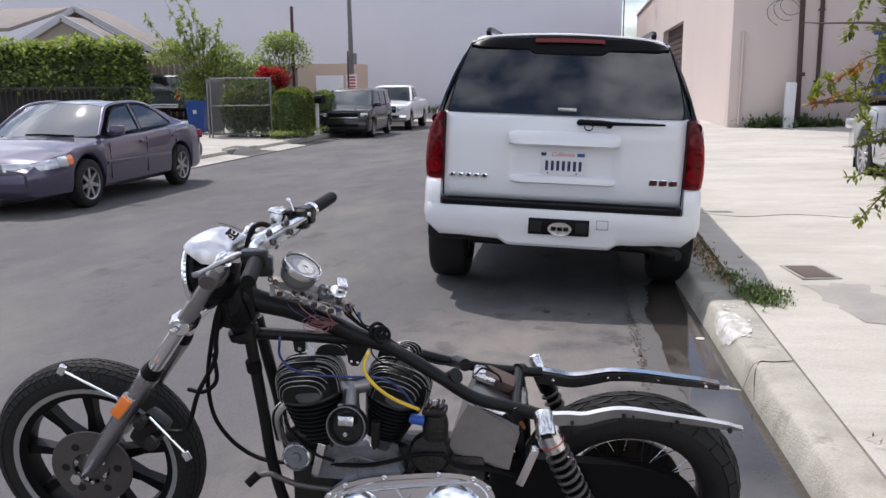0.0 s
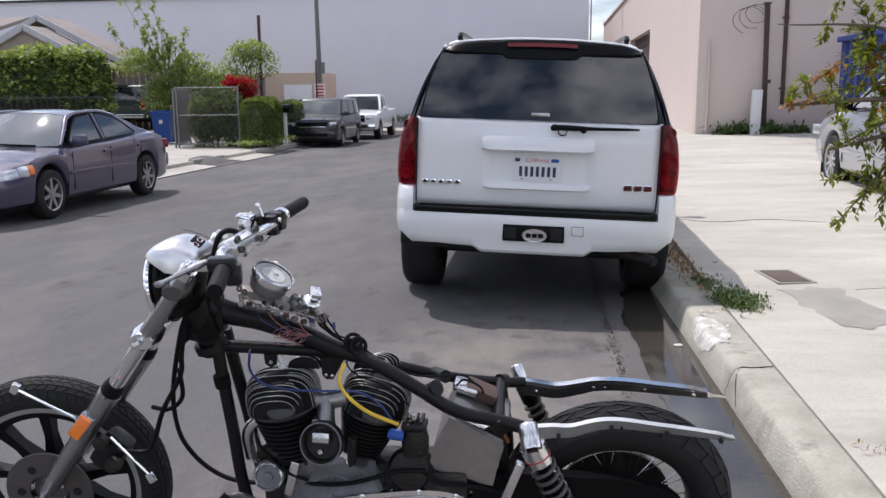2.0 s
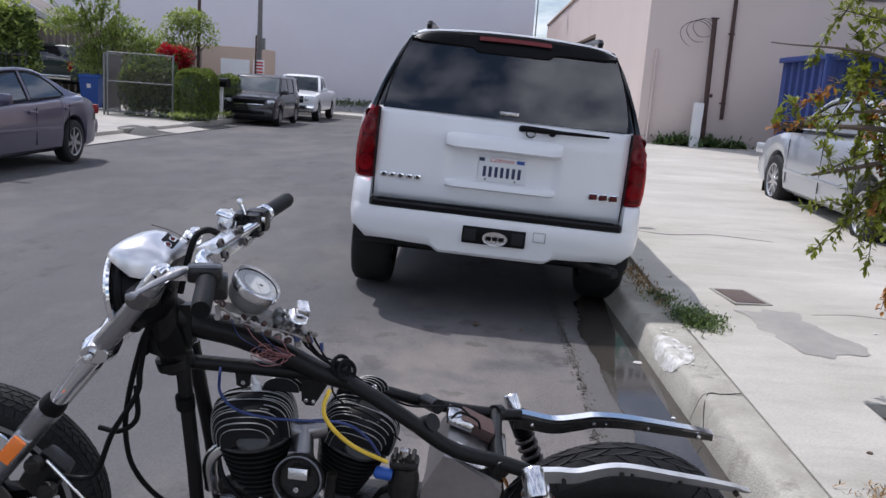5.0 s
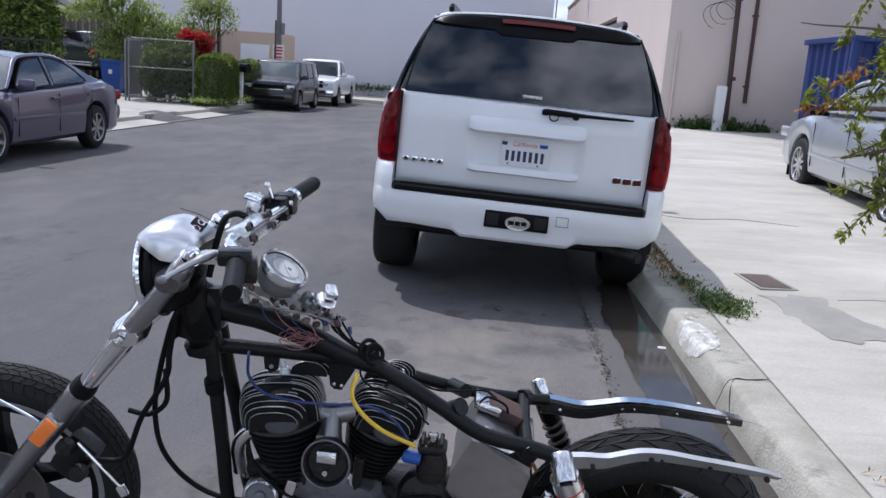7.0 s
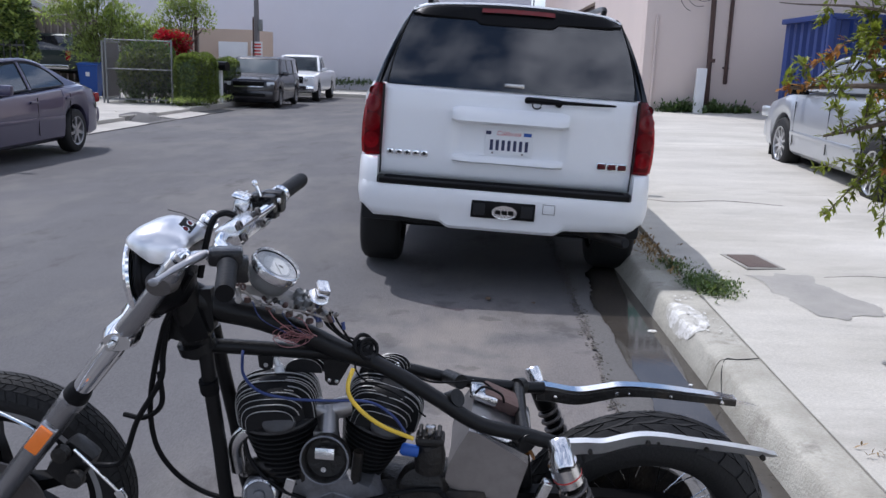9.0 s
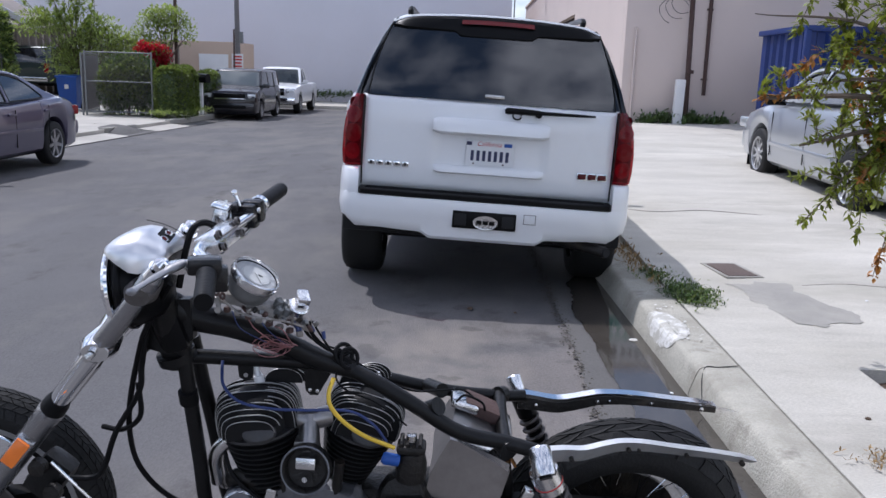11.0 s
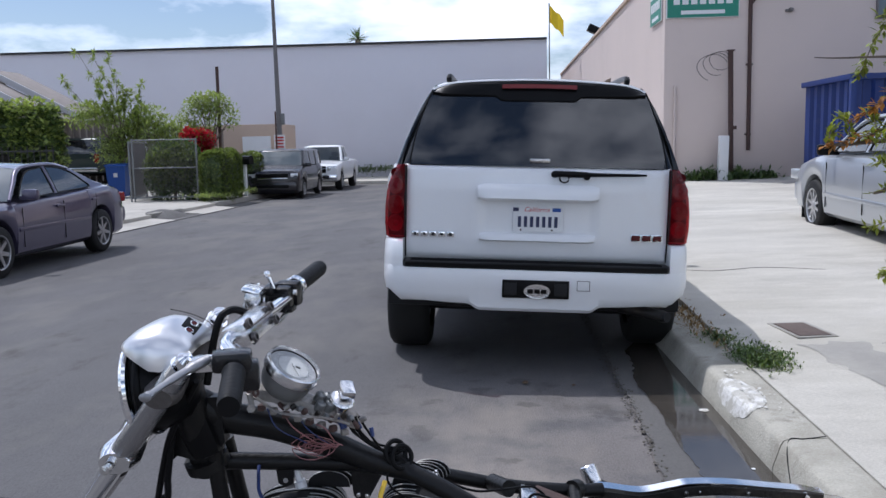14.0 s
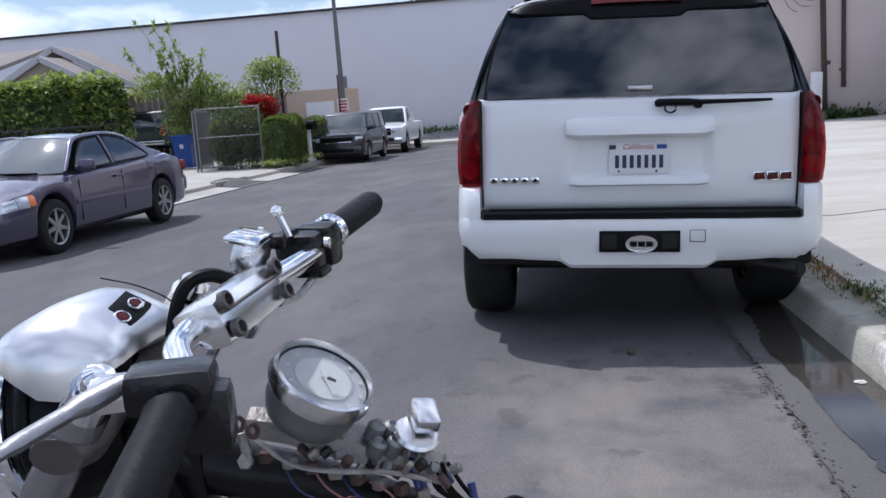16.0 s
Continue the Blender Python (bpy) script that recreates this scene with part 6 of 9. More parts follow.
s.lathe([(0.0875, -0.020), (0.0898, -0.017), (0.0898, -0.010), (0.0875, -0.007)], HL, 40, closed=True)
bp("clamp_ring", s, black_plastic, bucket)
s = Shape()
s.lathe([(0.080, 0.014), (0.06, 0.028), (0.03, 0.035), (0, 0.037)], HL, 32)
bp("headlamp_lens", s, clear_lens, bucket)
# nacelle cap: a broad domed shell from the rim back to a steep rear face
s = Shape()
rings = []
ST = ((-0.624, 0.048, 1.088, 1.092), (-0.620, 0.070, 1.083, 1.098), (-0.608, 0.084, 1.077, 1.109), (-0.588, 0.092, 1.068, 1.119), (-0.566, 0.094, 1.062, 1.1245), (-0.548, 0.091, 1.063, 1.1225), (-0.535, 0.086, 1.065, 1.116), (-0.520, 0.080, 1.067, 1.1065), (-0.507, 0.072, 1.070, 1.096), (-0.502, 0.064, 1.072, 1.085), (-0.501, 0.060, 1.073, 1.079))
for x, hw, z0, z1 in ST:
    cy = 2.845 + 0.06 * (x + 0.6)
    z0 -= 0.016 * math.exp(-((x + 0.550) / 0.028) ** 2)
    ring = []
    for k in range(21):
        a = math.pi * k / 20
        ca, sa = math.cos(a), math.sin(a)
        ring.append((x, cy - hw * math.copysign(abs(ca) ** 0.8, ca), z0 + (z1 - z0) * sa ** 0.62))
    rings.append(ring + [(x, cy + hw * 0.5, z0 + 0.004), (x, cy - hw * 0.5, z0 + 0.004)])
s.rings(rings)
nac = bp("headlamp_cowl", s, cowl_alloy, None, "polished headlamp cowl", angle=38)
s = Shape()
rings = []
for x, y, hw, hl in ((-0.575, 2.862, 0.022, 0.0), (-0.570, 2.862, 0.022, 0.004), (-0.560, 2.862, 0.022, 0.006), (-0.550, 2.862, 0.022, 0.004)):
    rings.append([(x, y - hw, 1.114 + hl * 0.3), (x, y, 1.1175 + hl * 0.3), (x, y + hw, 1.114 + hl * 0.3), (x, y, 1.105)])
s.rings(rings)
bp("cowl_boss", s, chrome, nac)
px_ = Vector((0.04, 0.96, 0.27)).normalized()
pn_ = Vector((0.53, -0.25, 0.81)).normalized()
py_ = pn_.cross(px_).normalized()
pn_ = px_.cross(py_)
mp_ = Matrix.Translation((-0.522, 2.839, 1.1055)) @ Matrix((px_, py_, pn_)).transposed().to_4x4()
s = Shape()
s.box((0, 0, 0.001), (0.050, 0.029, 0.007), mp_, bevel=0.002)
panel = bp("lamp_panel", s, black_plastic, nac, "black panel with two red lamps")
for dx in (-0.0125, 0.0125):
    s = Shape()
    s.torus((mp_ @ Vector((dx, -0.002, 0.0055))), mp_.to_3x3() @ Vector((0, 0, 1)), 0.0070, 0.0010, 20, 8)
    bp("lamp_ring", s, chrome, nac)
    s = Shape()
    s.lathe([(0, 0.004), (0.0066, 0.004), (0.005, 0.0062), (0, 0.0068)], mp_ @ Matrix.Translation((dx, -0.002, 0)), 16)
    bp("warning_lamp", s, dark_red, nac)
    s = Shape()
    s.box((dx - 0.002, 0.0105, 0.0050), (0.013, 0.0022, 0.0008), mp_)
    bp("lamp_legend", s, paper_white, nac)
s = Shape()
s.lathe([(0, 0), (0.013, 0), (0.012, 0.008), (0.008, 0.009), (0.007, 0.004), (0, 0.004)], Matrix.Translation((-0.520, 2.797, 1.078)) @ Matrix.Rotation(radians(40), 4, "X") @ Matrix.Rotation(radians(35), 4, "Y"), 18)
bp("cowl_bolt", s, disc_grey, nac)

# handlebar, riser block and clamp
BARS = spline([(-0.342, 2.50, 1.073), (-0.372, 2.615, 1.085), (-0.397, 2.69, 1.092), (-0.425, 2.75, 1.099), (-0.418, 2.83, 1.112), (-0.404, 2.95, 1.117), (-0.398, 3.04, 1.122), (-0.387, 3.107, 1.138), (-0.368, 3.225, 1.156)], 6)
s = Shape()
s.tube(BARS, 0.0127, 14)
bar = bp("handlebar", s, chrome, None, "chrome handlebar")
s = Shape()
mb = Matrix.Translation((-0.412, 2.832, 1.112)) @ Matrix.Rotation(radians(-8), 4, "Z") @ Matrix.Rotation(radians(-20), 4, "Y") @ Matrix.Rotation(radians(6), 4, "X")
s.box((0, 0, -0.004), (0.054, 0.124, 0.046), mb, bevel=0.016)
riser = bp("bar_riser", s, satin_chrome, None, "polished bar riser block")
s = Shape()
s.box((0.0, 0, 0.004), (0.058, 0.108, 0.003), mb, bevel=0.001)
bp("clamp_joint", s, disc_grey, riser)
for dy in (-0.05, 0.05):
    for dx, dz in ((0.0255, 0.012), (0.0255, -0.014)):
        s = Shape()
        s.lathe([(0.0, 0.0), (0.0085, 0.0), (0.0085, 0.006), (0.0055, 0.007), (0.005, 0.001), (0, 0.001)], mb @ Matrix.Translation((dx, dy, dz)) @ Matrix.Rotation(radians(90), 4, "Y"), 14)
        bp("clamp_bolt", s, disc_grey, riser)
for dy in (-0.05, 0.05):
    s = Shape()
    s.tube([mb @ Vector((-0.006, dy, -0.012)), mb @ Vector((-0.035, dy, -0.034))], [0.016, 0.015], 14)
    bp("riser_leg", s, chrome, riser)
s = Shape()
g0, g1 = Vector((-0.371, 2.613, 1.085)), Vector((-0.340, 2.49, 1.072))
s.tube([g0, g0.lerp(g1, 0.1), g1.lerp(g0, 0.08), g1], [0.0185, 0.0172, 0.0172, 0.0155], 20)
bp("hand_grip", s, black_rubber, None, "black rubber grip")
s = Shape()
h0, h1 = Vector((-0.391, 3.10, 1.137)), Vector((-0.367, 3.232, 1.157))
s.tube([h0, h0.lerp(h1, 0.08), h1.lerp(h0, 0.08), h1], [0.0195, 0.0178, 0.0178, 0.015], 20)
bp("hand_grip", s, black_rubber, None, "black rubber grip")
s = Shape()
s.lathe([(0.019, 0.0), (0.0222, 0.002), (0.0222, 0.012), (0.019, 0.014)], Matrix.Translation((-0.3925, 3.092, 1.136)) @ (h1 - h0).to_track_quat("Z", "Y").to_matrix().to_4x4(), 24, closed=True)
bp("throttle_collar", s, chrome)
# switch blocks and levers
s = Shape()
TB = Matrix.Rotation(radians(-10), 3, "Z") @ Matrix.Rotation(radians(8), 3, "X")
s.box((-0.398, 3.070, 1.128), (0.050, 0.034, 0.052), TB, bevel=0.011)
s.box((-0.412, 3.050, 1.124), (0.056, 0.036, 0.046), TB, bevel=0.008)
s.box((-0.428, 3.035, 1.142), (0.024, 0.042, 0.018), TB, bevel=0.007)
s.box((-0.402, 3.048, 1.101), (0.040, 0.028, 0.014), TB, bevel=0.005)
sw = bp("switch_block", s, switch_enamel, None, "black handlebar switch block with worn corners")
s = Shape()
s.box((-0.4105, 3.0305, 1.126), (0.046, 0.003, 0.003), TB, bevel=0.001)
bp("housing_joint", s, dark_void, sw)
for dx, dz in ((-0.426, 1.140), (-0.397, 1.140), (-0.400, 1.108)):
    s = Shape()
    s.lathe([(0, 0), (0.0036, 0), (0.003, 0.003), (0, 0.003)], Matrix.Translation((dx, 3.0315 + 0.1 * (dx + 0.41), dz)) @ SIDE, 10)
    bp("housing_screw", s, worn_chrome, sw)
s = Shape()
s.lathe([(0, 0), (0.007, 0), (0.007, 0.006), (0, 0.007)], pose(-0.3835, 3.048, 1.132, 0, 90), 12)
bp("switch_button", s, worn_chrome, sw)
s = Shape()
s.box((-0.385, 2.650, 1.096), (0.062, 0.046, 0.032), Matrix.Rotation(radians(16), 3, "Z"), bevel=0.009)
s.box((-0.362, 2.654, 1.072), (0.036, 0.036, 0.048), Matrix.Rotation(radians(16), 3, "Z"), bevel=0.008)
bp("switch_block", s, switch_enamel, None, "black handlebar switch block with worn shiny edges")
s = Shape()
s.box((-0.428, 2.655, 1.090), (0.045, 0.038, 0.024), Matrix.Rotation(radians(22), 3, "Z"), bevel=0.01)
bp("lever_perch", s, worn_chrome)
s = Shape()
s.tube(spline([(-0.422, 2.650, 1.098), (-0.443, 2.615, 1.090), (-0.455, 2.56, 1.085), (-0.459, 2.51, 1.083), (-0.460, 2.495, 1.083)], 6), [0.011] * 6 + [0.008] * 6 + [0.0062] * 6 + [0.0085] * 5 + [0.0095, 0.005], 12, flat=0.7)
bp("clutch_lever", s, lever_alloy, None, "dull alloy clutch lever")
s = Shape()
mm = Matrix.Translation((-0.438, 2.955, 1.137)) @ Matrix.Rotation(radians(7), 4, "Z") @ Matrix.Rotation(radians(14), 4, "Y")
s.box((0, 0, 0.0), (0.031, 0.070, 0.036), mm, bevel=0.010)
mc = bp("master_cylinder", s, worn_chrome, None, "chrome brake master cylinder")
s = Shape()
s.box((0, 0, 0.0195), (0.036, 0.076, 0.007), mm, bevel=0.003)
for sy in (-1, 1):
    s.lathe([(0, 0.022), (0.0034, 0.022), (0.003, 0.0255), (0, 0.0255)], mm @ Matrix.Translation((0, sy * 0.030, 0)), 8)
lid = bp("reservoir_lid", s, chrome, mc)
s = Shape()
for k in range(3):
    s.box((0, -0.014 + 0.014 * k, 0.0233), (0.022, 0.008, 0.0012), mm)
bp("lid_marks", s, worn_chrome, lid)
s = Shape()
s.tube(spline([(-0.445, 3.02, 1.10), (-0.47, 3.06, 1.09), (-0.49, 3.10, 1.085), (-0.495, 3.17, 1.085), (-0.49, 3.24, 1.085)], 5), [0.009] * 10 + [0.007] * 11, 10)
bp("brake_lever", s, chrome)
s = Shape()
s.lathe([(0, -0.008), (0.006, -0.005), (0.0078, 0), (0.006, 0.005), (0, 0.008)], Matrix.Translation((-0.428, 3.02, 1.174)), 14)
s.tube([(-0.418, 3.025, 1.145), (-0.426, 3.02, 1.170)], 0.0042, 8)
bp("lever_knob", s, chrome)

# frame: head pipe, backbone, down tubes and rear rails
s = Shape()
s.tube([(-0.56, 2.855, 1.05), (-0.53, 2.93, 0.81)], [0.034, 0.034], 18)
s.tube([(-0.555, 2.868, 1.02), (-0.552, 2.872, 1.0)], [0.042, 0.042], 18)
s.tube([(-0.535, 2.915, 0.84), (-0.53, 2.92, 0.82)], [0.042, 0.042], 18)
bp("steering_head", s, frame_black)
s = Shape()
c_ = spline([(-0.555, 2.90, 0.955), (-0.49, 2.918, 0.918), (-0.40, 2.935, 0.893), (-0.30, 2.955, 0.850), (-0.225, 2.970, 0.812), (-0.153, 2.975, 0.790)], 6)
s.tube(c_, [0.033 - 0.0125 * k / (len(c_) - 1) for k in range(len(c_))], 16)
bp("backbone_tube", s, frame_black, None, "thick black frame backbone")
s = Shape()
s.tube([(-0.52, 2.935, 0.822), (-0.478, 2.948, 0.818), (-0.251, 2.985, 0.80), (-0.2, 2.99, 0.795)], 0.017, 12)
bp("tank_tube", s, frame_black)
s = Shape()
s.plate([(-0.058, 0.02), (-0.050, -0.064), (-0.040, -0.074), (-0.022, -0.074), (0.008, -0.02), (0.025, 0.012)], Matrix.Translation((-0.212, 2.99, 0.80)) @ Matrix.Rotation(radians(90), 4, "X"), 0.014)
mount = bp("engine_mount", s, frame_black)
for dx, dz in ((-0.252, 0.739), (-0.235, 0.737)):
    s = Shape()
    s.lathe([(0, 0), (0.0055, 0), (0.0045, 0.004), (0, 0.005)], Matrix.Translation((dx, 2.976, dz)) @ SIDE, 10)
    bp("mount_bolt", s, worn_chrome, mount)
for near in (1, -1):
    s = Shape()
    if near == 1:
        pts = [(-0.514, 2.895, 0.885), (-0.507, 2.915, 0.75), (-0.498, 2.945, 0.585), (-0.490, 2.975, 0.42), (-0.455, 3.0, 0.27), (-0.36, 3.01, 0.20), (0.15, 3.06, 0.19)]
    else:
        pts = [(-0.512, 2.965, 0.86), (-0.498, 2.99, 0.74), (-0.482, 3.02, 0.605), (-0.465, 3.06, 0.42), (-0.43, 3.15, 0.27), (-0.34, 3.2, 0.21), (0.15, 3.26, 0.19)]
    s.tube(spline(pts, 6), 0.0165, 12)
    tube_ = bp("down_tube", s, frame_black)
    if near == 1:
        s = Shape()
        s.tube([(-0.508, 2.908, 0.752), (-0.5075, 2.918, 0.722)], [0.021, 0.021], 12)
        bp("tube_clamp", s, black_rubber, tube_)
    s = Shape()
    if near == 1:
        pts = [(-0.16, 2.974, 0.792), (-0.083, 2.952, 0.762), (-0.003, 2.948, 0.716), (0.068, 2.960, 0.667), (0.12, 2.968, 0.645), (0.19, 2.980, 0.628), (0.285, 2.982, 0.604)]
    else:
        pts = [(-0.17, 3.02, 0.775), (-0.089, 3.135, 0.715), (0.05, 3.18, 0.672), (0.187, 3.213, 0.65), (0.255, 3.23, 0.645)]
    s.tube(spline(pts, 6), 0.0175 if near == 1 else 0.015, 14)
    bp("frame_rail", s, frame_black)
    s = Shape()
    if near == 1:
        s.tube(spline([(0.19, 2.985, 0.61), (0.21, 3.03, 0.45), (0.20, 3.08, 0.25)], 6), 0.015, 10)
    else:
        s.tube(spline([(0.19, 3.21, 0.65), (0.21, 3.25, 0.45), (0.20, 3.27, 0.25)], 6), 0.015, 10)
    bp("seat_post", s, frame_black)
s = Shape()
s.tube([(0.196, 2.985, 0.618), (0.19, 3.10, 0.632), (0.19, 3.213, 0.655)], 0.0155, 12)
s.tube([(0.188, 3.0, 0.618), (0.204, 2.97, 0.612)], 0.024, 12)
s.tube([(0.185, 3.20, 0.655), (0.2, 3.22, 0.65)], 0.022, 12)
bp("cross_tube", s, frame_black)
for a, b, r in (((0.015, 2.975, 0.70), (0.04, 2.955, 0.72), 0.021), ((0.01, 3.16, 0.69), (0.045, 3.10, 0.70), 0.018)):
    s = Shape()
    s.tube([a, b], [r, r], 14)
    bp("seat_lug", s, frame_black)

# fender struts: bent chrome bars with bolts
for near in (1, -1):
    if near == 1:
        pts = [(0.283, 2.977, 0.595), (0.332, 2.986, 0.597), (0.378, 2.996, 0.595), (0.428, 3.005, 0.606), (0.468, 3.014, 0.611), (0.518, 3.024, 0.608), (0.594, 3.039, 0.595), (0.696, 3.058, 0.578), (0.803, 3.080, 0.556)]
    else:
        pts = [(0.24, 3.246, 0.625), (0.278, 3.253, 0.620), (0.348, 3.266, 0.608), (0.418, 3.278, 0.617), (0.46, 3.286, 0.623), (0.543, 3.301, 0.619), (0.657, 3.322, 0.603), (0.782, 3.345, 0.585)]
    c = spline(pts, 6)
    s = Shape()
    rings = []
    for i, p in enumerate(c):
        tilt = 0.020 if near == 1 else 0.0
        hh = 0.0225 - 0.0105 * i / len(c) - (0.003 if i > len(c) - 3 else 0)
        rings.append([p + Vector((0, dy, dz)) for dy, dz in ((-0.004 + tilt, -hh), (0.004 + tilt, -hh), (0.004, hh - 0.004), (0.014 if near == 1 else 0.026, hh), (-0.012 if near == 1 else -0.008, hh), (-0.006, hh - 0.006), (-0.005 + 0.35 * tilt, 0.0))])
    s.rings(rings)
    strut = bp("fender_strut", s, strut_alloy if near == 1 else chrome, None, "bare chrome fender strut", angle=30)
    if near != 1:
        s = Shape()
        s.rings([[p + Vector((0, dy, dz)) for dy, dz in ((-0.0065, -0.021 + 0.010 * i / len(c)), (-0.0045, -0.021 + 0.010 * i / len(c)), (-0.0045, 0.012 - 0.008 * i / len(c)), (-0.0065, 0.012 - 0.008 * i / len(c)))] for i, p in enumerate(c)])
        bp("strut_inner_face", s, greasy, strut, "darker inner face of the far strut")
    for k, r in ((0.18, 0.006), (0.55, 0.0065), (0.62, 0.004), (0.8, 0.006), (0.97, 0.007)):
        p = c[int(k * (len(c) - 1))]
        s = Shape()
        s.lathe([(0, 0), (r, 0), (r * 0.9, 0.008), (0, 0.009)], Matrix.Translation(p + Vector((0, -0.004, -0.004))) @ SIDE, 12)
        bp("strut_bolt", s, greasy if near == 1 else worn_chrome, strut)

s = Shape()
s.rings([[(0.775, 3.341, 0.590), (0.775, 3.345, 0.590), (0.775, 3.345, 0.578), (0.775, 3.341, 0.578)], [(0.815, 3.349, 0.582), (0.815, 3.352, 0.582), (0.815, 3.352, 0.575), (0.815, 3.349, 0.575)], [(0.850, 3.357, 0.572), (0.850, 3.358, 0.572), (0.850, 3.358, 0.570), (0.850, 3.357, 0.570)]])
bp("strut_tongue", s, worn_chrome, None, "thin bright tongue at the strut's end", smooth=False)

# shocks with chrome caps and open springs
for near in (1, -1):
    a, b = (Vector((0.272, 2.942, 0.60)), Vector((0.405, 3.005, 0.30))) if near == 1 else (Vector((0.240, 3.300, 0.640)), Vector((0.37, 3.34, 0.34)))
    d = (b - a).normalized()
    q = d.to_track_quat("Z", "Y").to_matrix().to_4x4()
    s = Shape()
    s.tube([a - d * 0.0, a + d * 0.30], 0.020, 12)
    rod = bp("shock_rod", s, black_plastic)
    s = Shape()
    s.lathe([(0.024, 0.0), (0.034, 0.006), (0.034, 0.062), (0.026, 0.068)] if near == 1 else [(0.021, 0.0), (0.027, 0.006), (0.027, 0.07), (0.022, 0.075)], Matrix.Translation(a + d * 0.015) @ q, 20)
    bp("shock_cover", s, satin_chrome if near == 1 else black_plastic, rod)
    if near == 1:
        s = Shape()
        s.lathe([(0.0342, 0.0), (0.0348, 0.002), (0.0342, 0.004)], Matrix.Translation(a + d * 0.055) @ q, 20, closed=True)
        bp("shock_stripe", s, ink_red, rod)
    s = Shape()
    turns, n = 8, 160
    u, v = q.to_3x3() @ Vector((1, 0, 0)), q.to_3x3() @ Vector((0, 1, 0))
    s.tube([a + d * (0.085 + 0.2 * k / n) + (0.031 if near == 1 else 0.025) * (math.cos(2 * math.pi * turns * k / n) * u + math.sin(2 * math.pi * turns * k / n) * v) for k in range(n + 1)], 0.0055, 7)
    bp("spring", s, disc_grey, rod, "dull dark shock spring")
    cap0 = Vector((0.268, 2.955, 0.630)) if near == 1 else Vector((0.229, 3.310, 0.668))
    cap1 = Vector((0.283, 2.913, 0.580)) if near == 1 else Vector((0.243, 3.292, 0.632))
    s = Shape()
    dd = cap1 - cap0
    s.tube([cap0, cap0 + dd * 0.08, cap0 + dd * 0.9, cap1], [0.022, 0.026, 0.026, 0.024] if near == 1 else [0.0175, 0.0205, 0.0205, 0.019], 20)
    cap = bp("shock_cap", s, satin_chrome, None, "chrome shock mount cap")
    s = Shape()
    s.tube([cap1, cap1 + dd.normalized() * 0.005], 0.016, 6)
    bp("cap_bolt", s, black_plastic, cap)

# rear wheel: tyre, laced rim, brake drum cover
RWS = RW @ Matrix.Scale(0.935, 4)
s = tyre_shape(RW, 0.322, 0.130, 0.213)
rtyre = bp("rear_tyre", s, tyre_rubber, None, "worn black rear tyre")
bp("tread", tread_blocks(RW, 0.322, 0.130, 26, ((2, 17, 0.5), (19, 38, -0.5), (40, 66, 0.12)), 0.88, 0.0042), tyre_rubber, rtyre, "chevron tread blocks", smooth=False)
s = Shape()
s.lathe([(0.242, 0.052), (0.252, 0.056), (0.253, 0.046), (0.233, 0.036), (0.225, 0.0), (0.233, -0.036), (0.253, -0.046), (0.252, -0.056), (0.242, -0.052), (0.22, -0.03), (0.215, 0.0), (0.22, 0.03)], RWS @ SIDE, 56, closed=True)
rrim = bp("rear_rim", s, disc_grey, None, "dull rear rim with a bright lip")
s = Shape()
s.lathe([(0.240, 0.0525), (0.252, 0.0575), (0.2545, 0.052), (0.247, 0.048)], RWS @ SIDE, 56, closed=True)
bp("rim_lip", s, worn_chrome, rrim)
for k in range(32):
    a = 2 * math.pi * k / 32
    side = 1 if k % 2 else -1
    s = Shape()
    m = RWS @ SIDE
    s.tube([m @ Vector((0.045 * math.cos(a + 0.5 * (1 if k % 4 < 2 else -1)), 0.045 * math.sin(a + 0.5 * (1 if k % 4 < 2 else -1)), 0.03 * side)), m @ Vector((0.22 * math.cos(a), 0.22 * math.sin(a), 0.006 * side))], 0.0018, 5)
    bp("wire_spoke", s, worn_chrome, rrim)
s = Shape()
s.lathe([(0, -0.05), (0.05, -0.05), (0.05, 0.05), (0, 0.05)], RWS @ SIDE, 24)
bp("hub", s, greasy, rrim)
s = Shape()
s.lathe([(0.0, -0.035), (0.165, -0.035), (0.172, -0.03), (0.172, -0.018), (0.0, -0.012)], RWS @ SIDE, 40)
bp("drive_pulley", s, greasy, None, "dark rear drive pulley")
s = Shape()
m = Matrix.Translation((0.36, 3.055, 0.335)) @ Matrix.Rotation(radians(4), 4, "Z") @ Matrix.Rotation(radians(98), 4, "X")
ol = [(-0.22, -0.09), (0.20, -0.15), (0.30, -0.11), (0.345, -0.02), (0.30, 0.075), (0.20, 0.125), (0.05, 0.14), (-0.22, 0.13)]
ol = [(p.x, p.y) for p in spline([(x, y, 0) for x, y in ol + ol[:1]], 5)[:-1]]
s.plate(ol, m, 0.035)
bp("belt_guard", s, black_plastic, None, "black drive guard beside the rear wheel")
s = Shape()
s.tube(spline([(0.12, 3.05, 0.31), (0.3, 3.09, 0.31), (0.54, 3.13, 0.315)], 5), 0.02, 10)
s.tube(spline([(0.12, 3.26, 0.31), (0.3, 3.30, 0.31), (0.54, 3.34, 0.315)], 5), 0.02, 10)
bp("swing_arm", s, frame_black)

# black gusset plates and wiring cover filling the steering head
s = Shape()
ol = [(-0.575, 0.960), (-0.49, 0.965), (-0.485, 0.878), (-0.512, 0.846), (-0.539, 0.841), (-0.578, 0.851), (-0.606, 0.826), (-0.592, 0.885)]
s.plate(ol, Matrix.Translation((0, 2.915, 0)) @ Matrix.Rotation(radians(90), 4, "X"), 0.03)
bp("neck_gusset", s, frame_black, None, "black gusset plate at the steering head", angle=20)


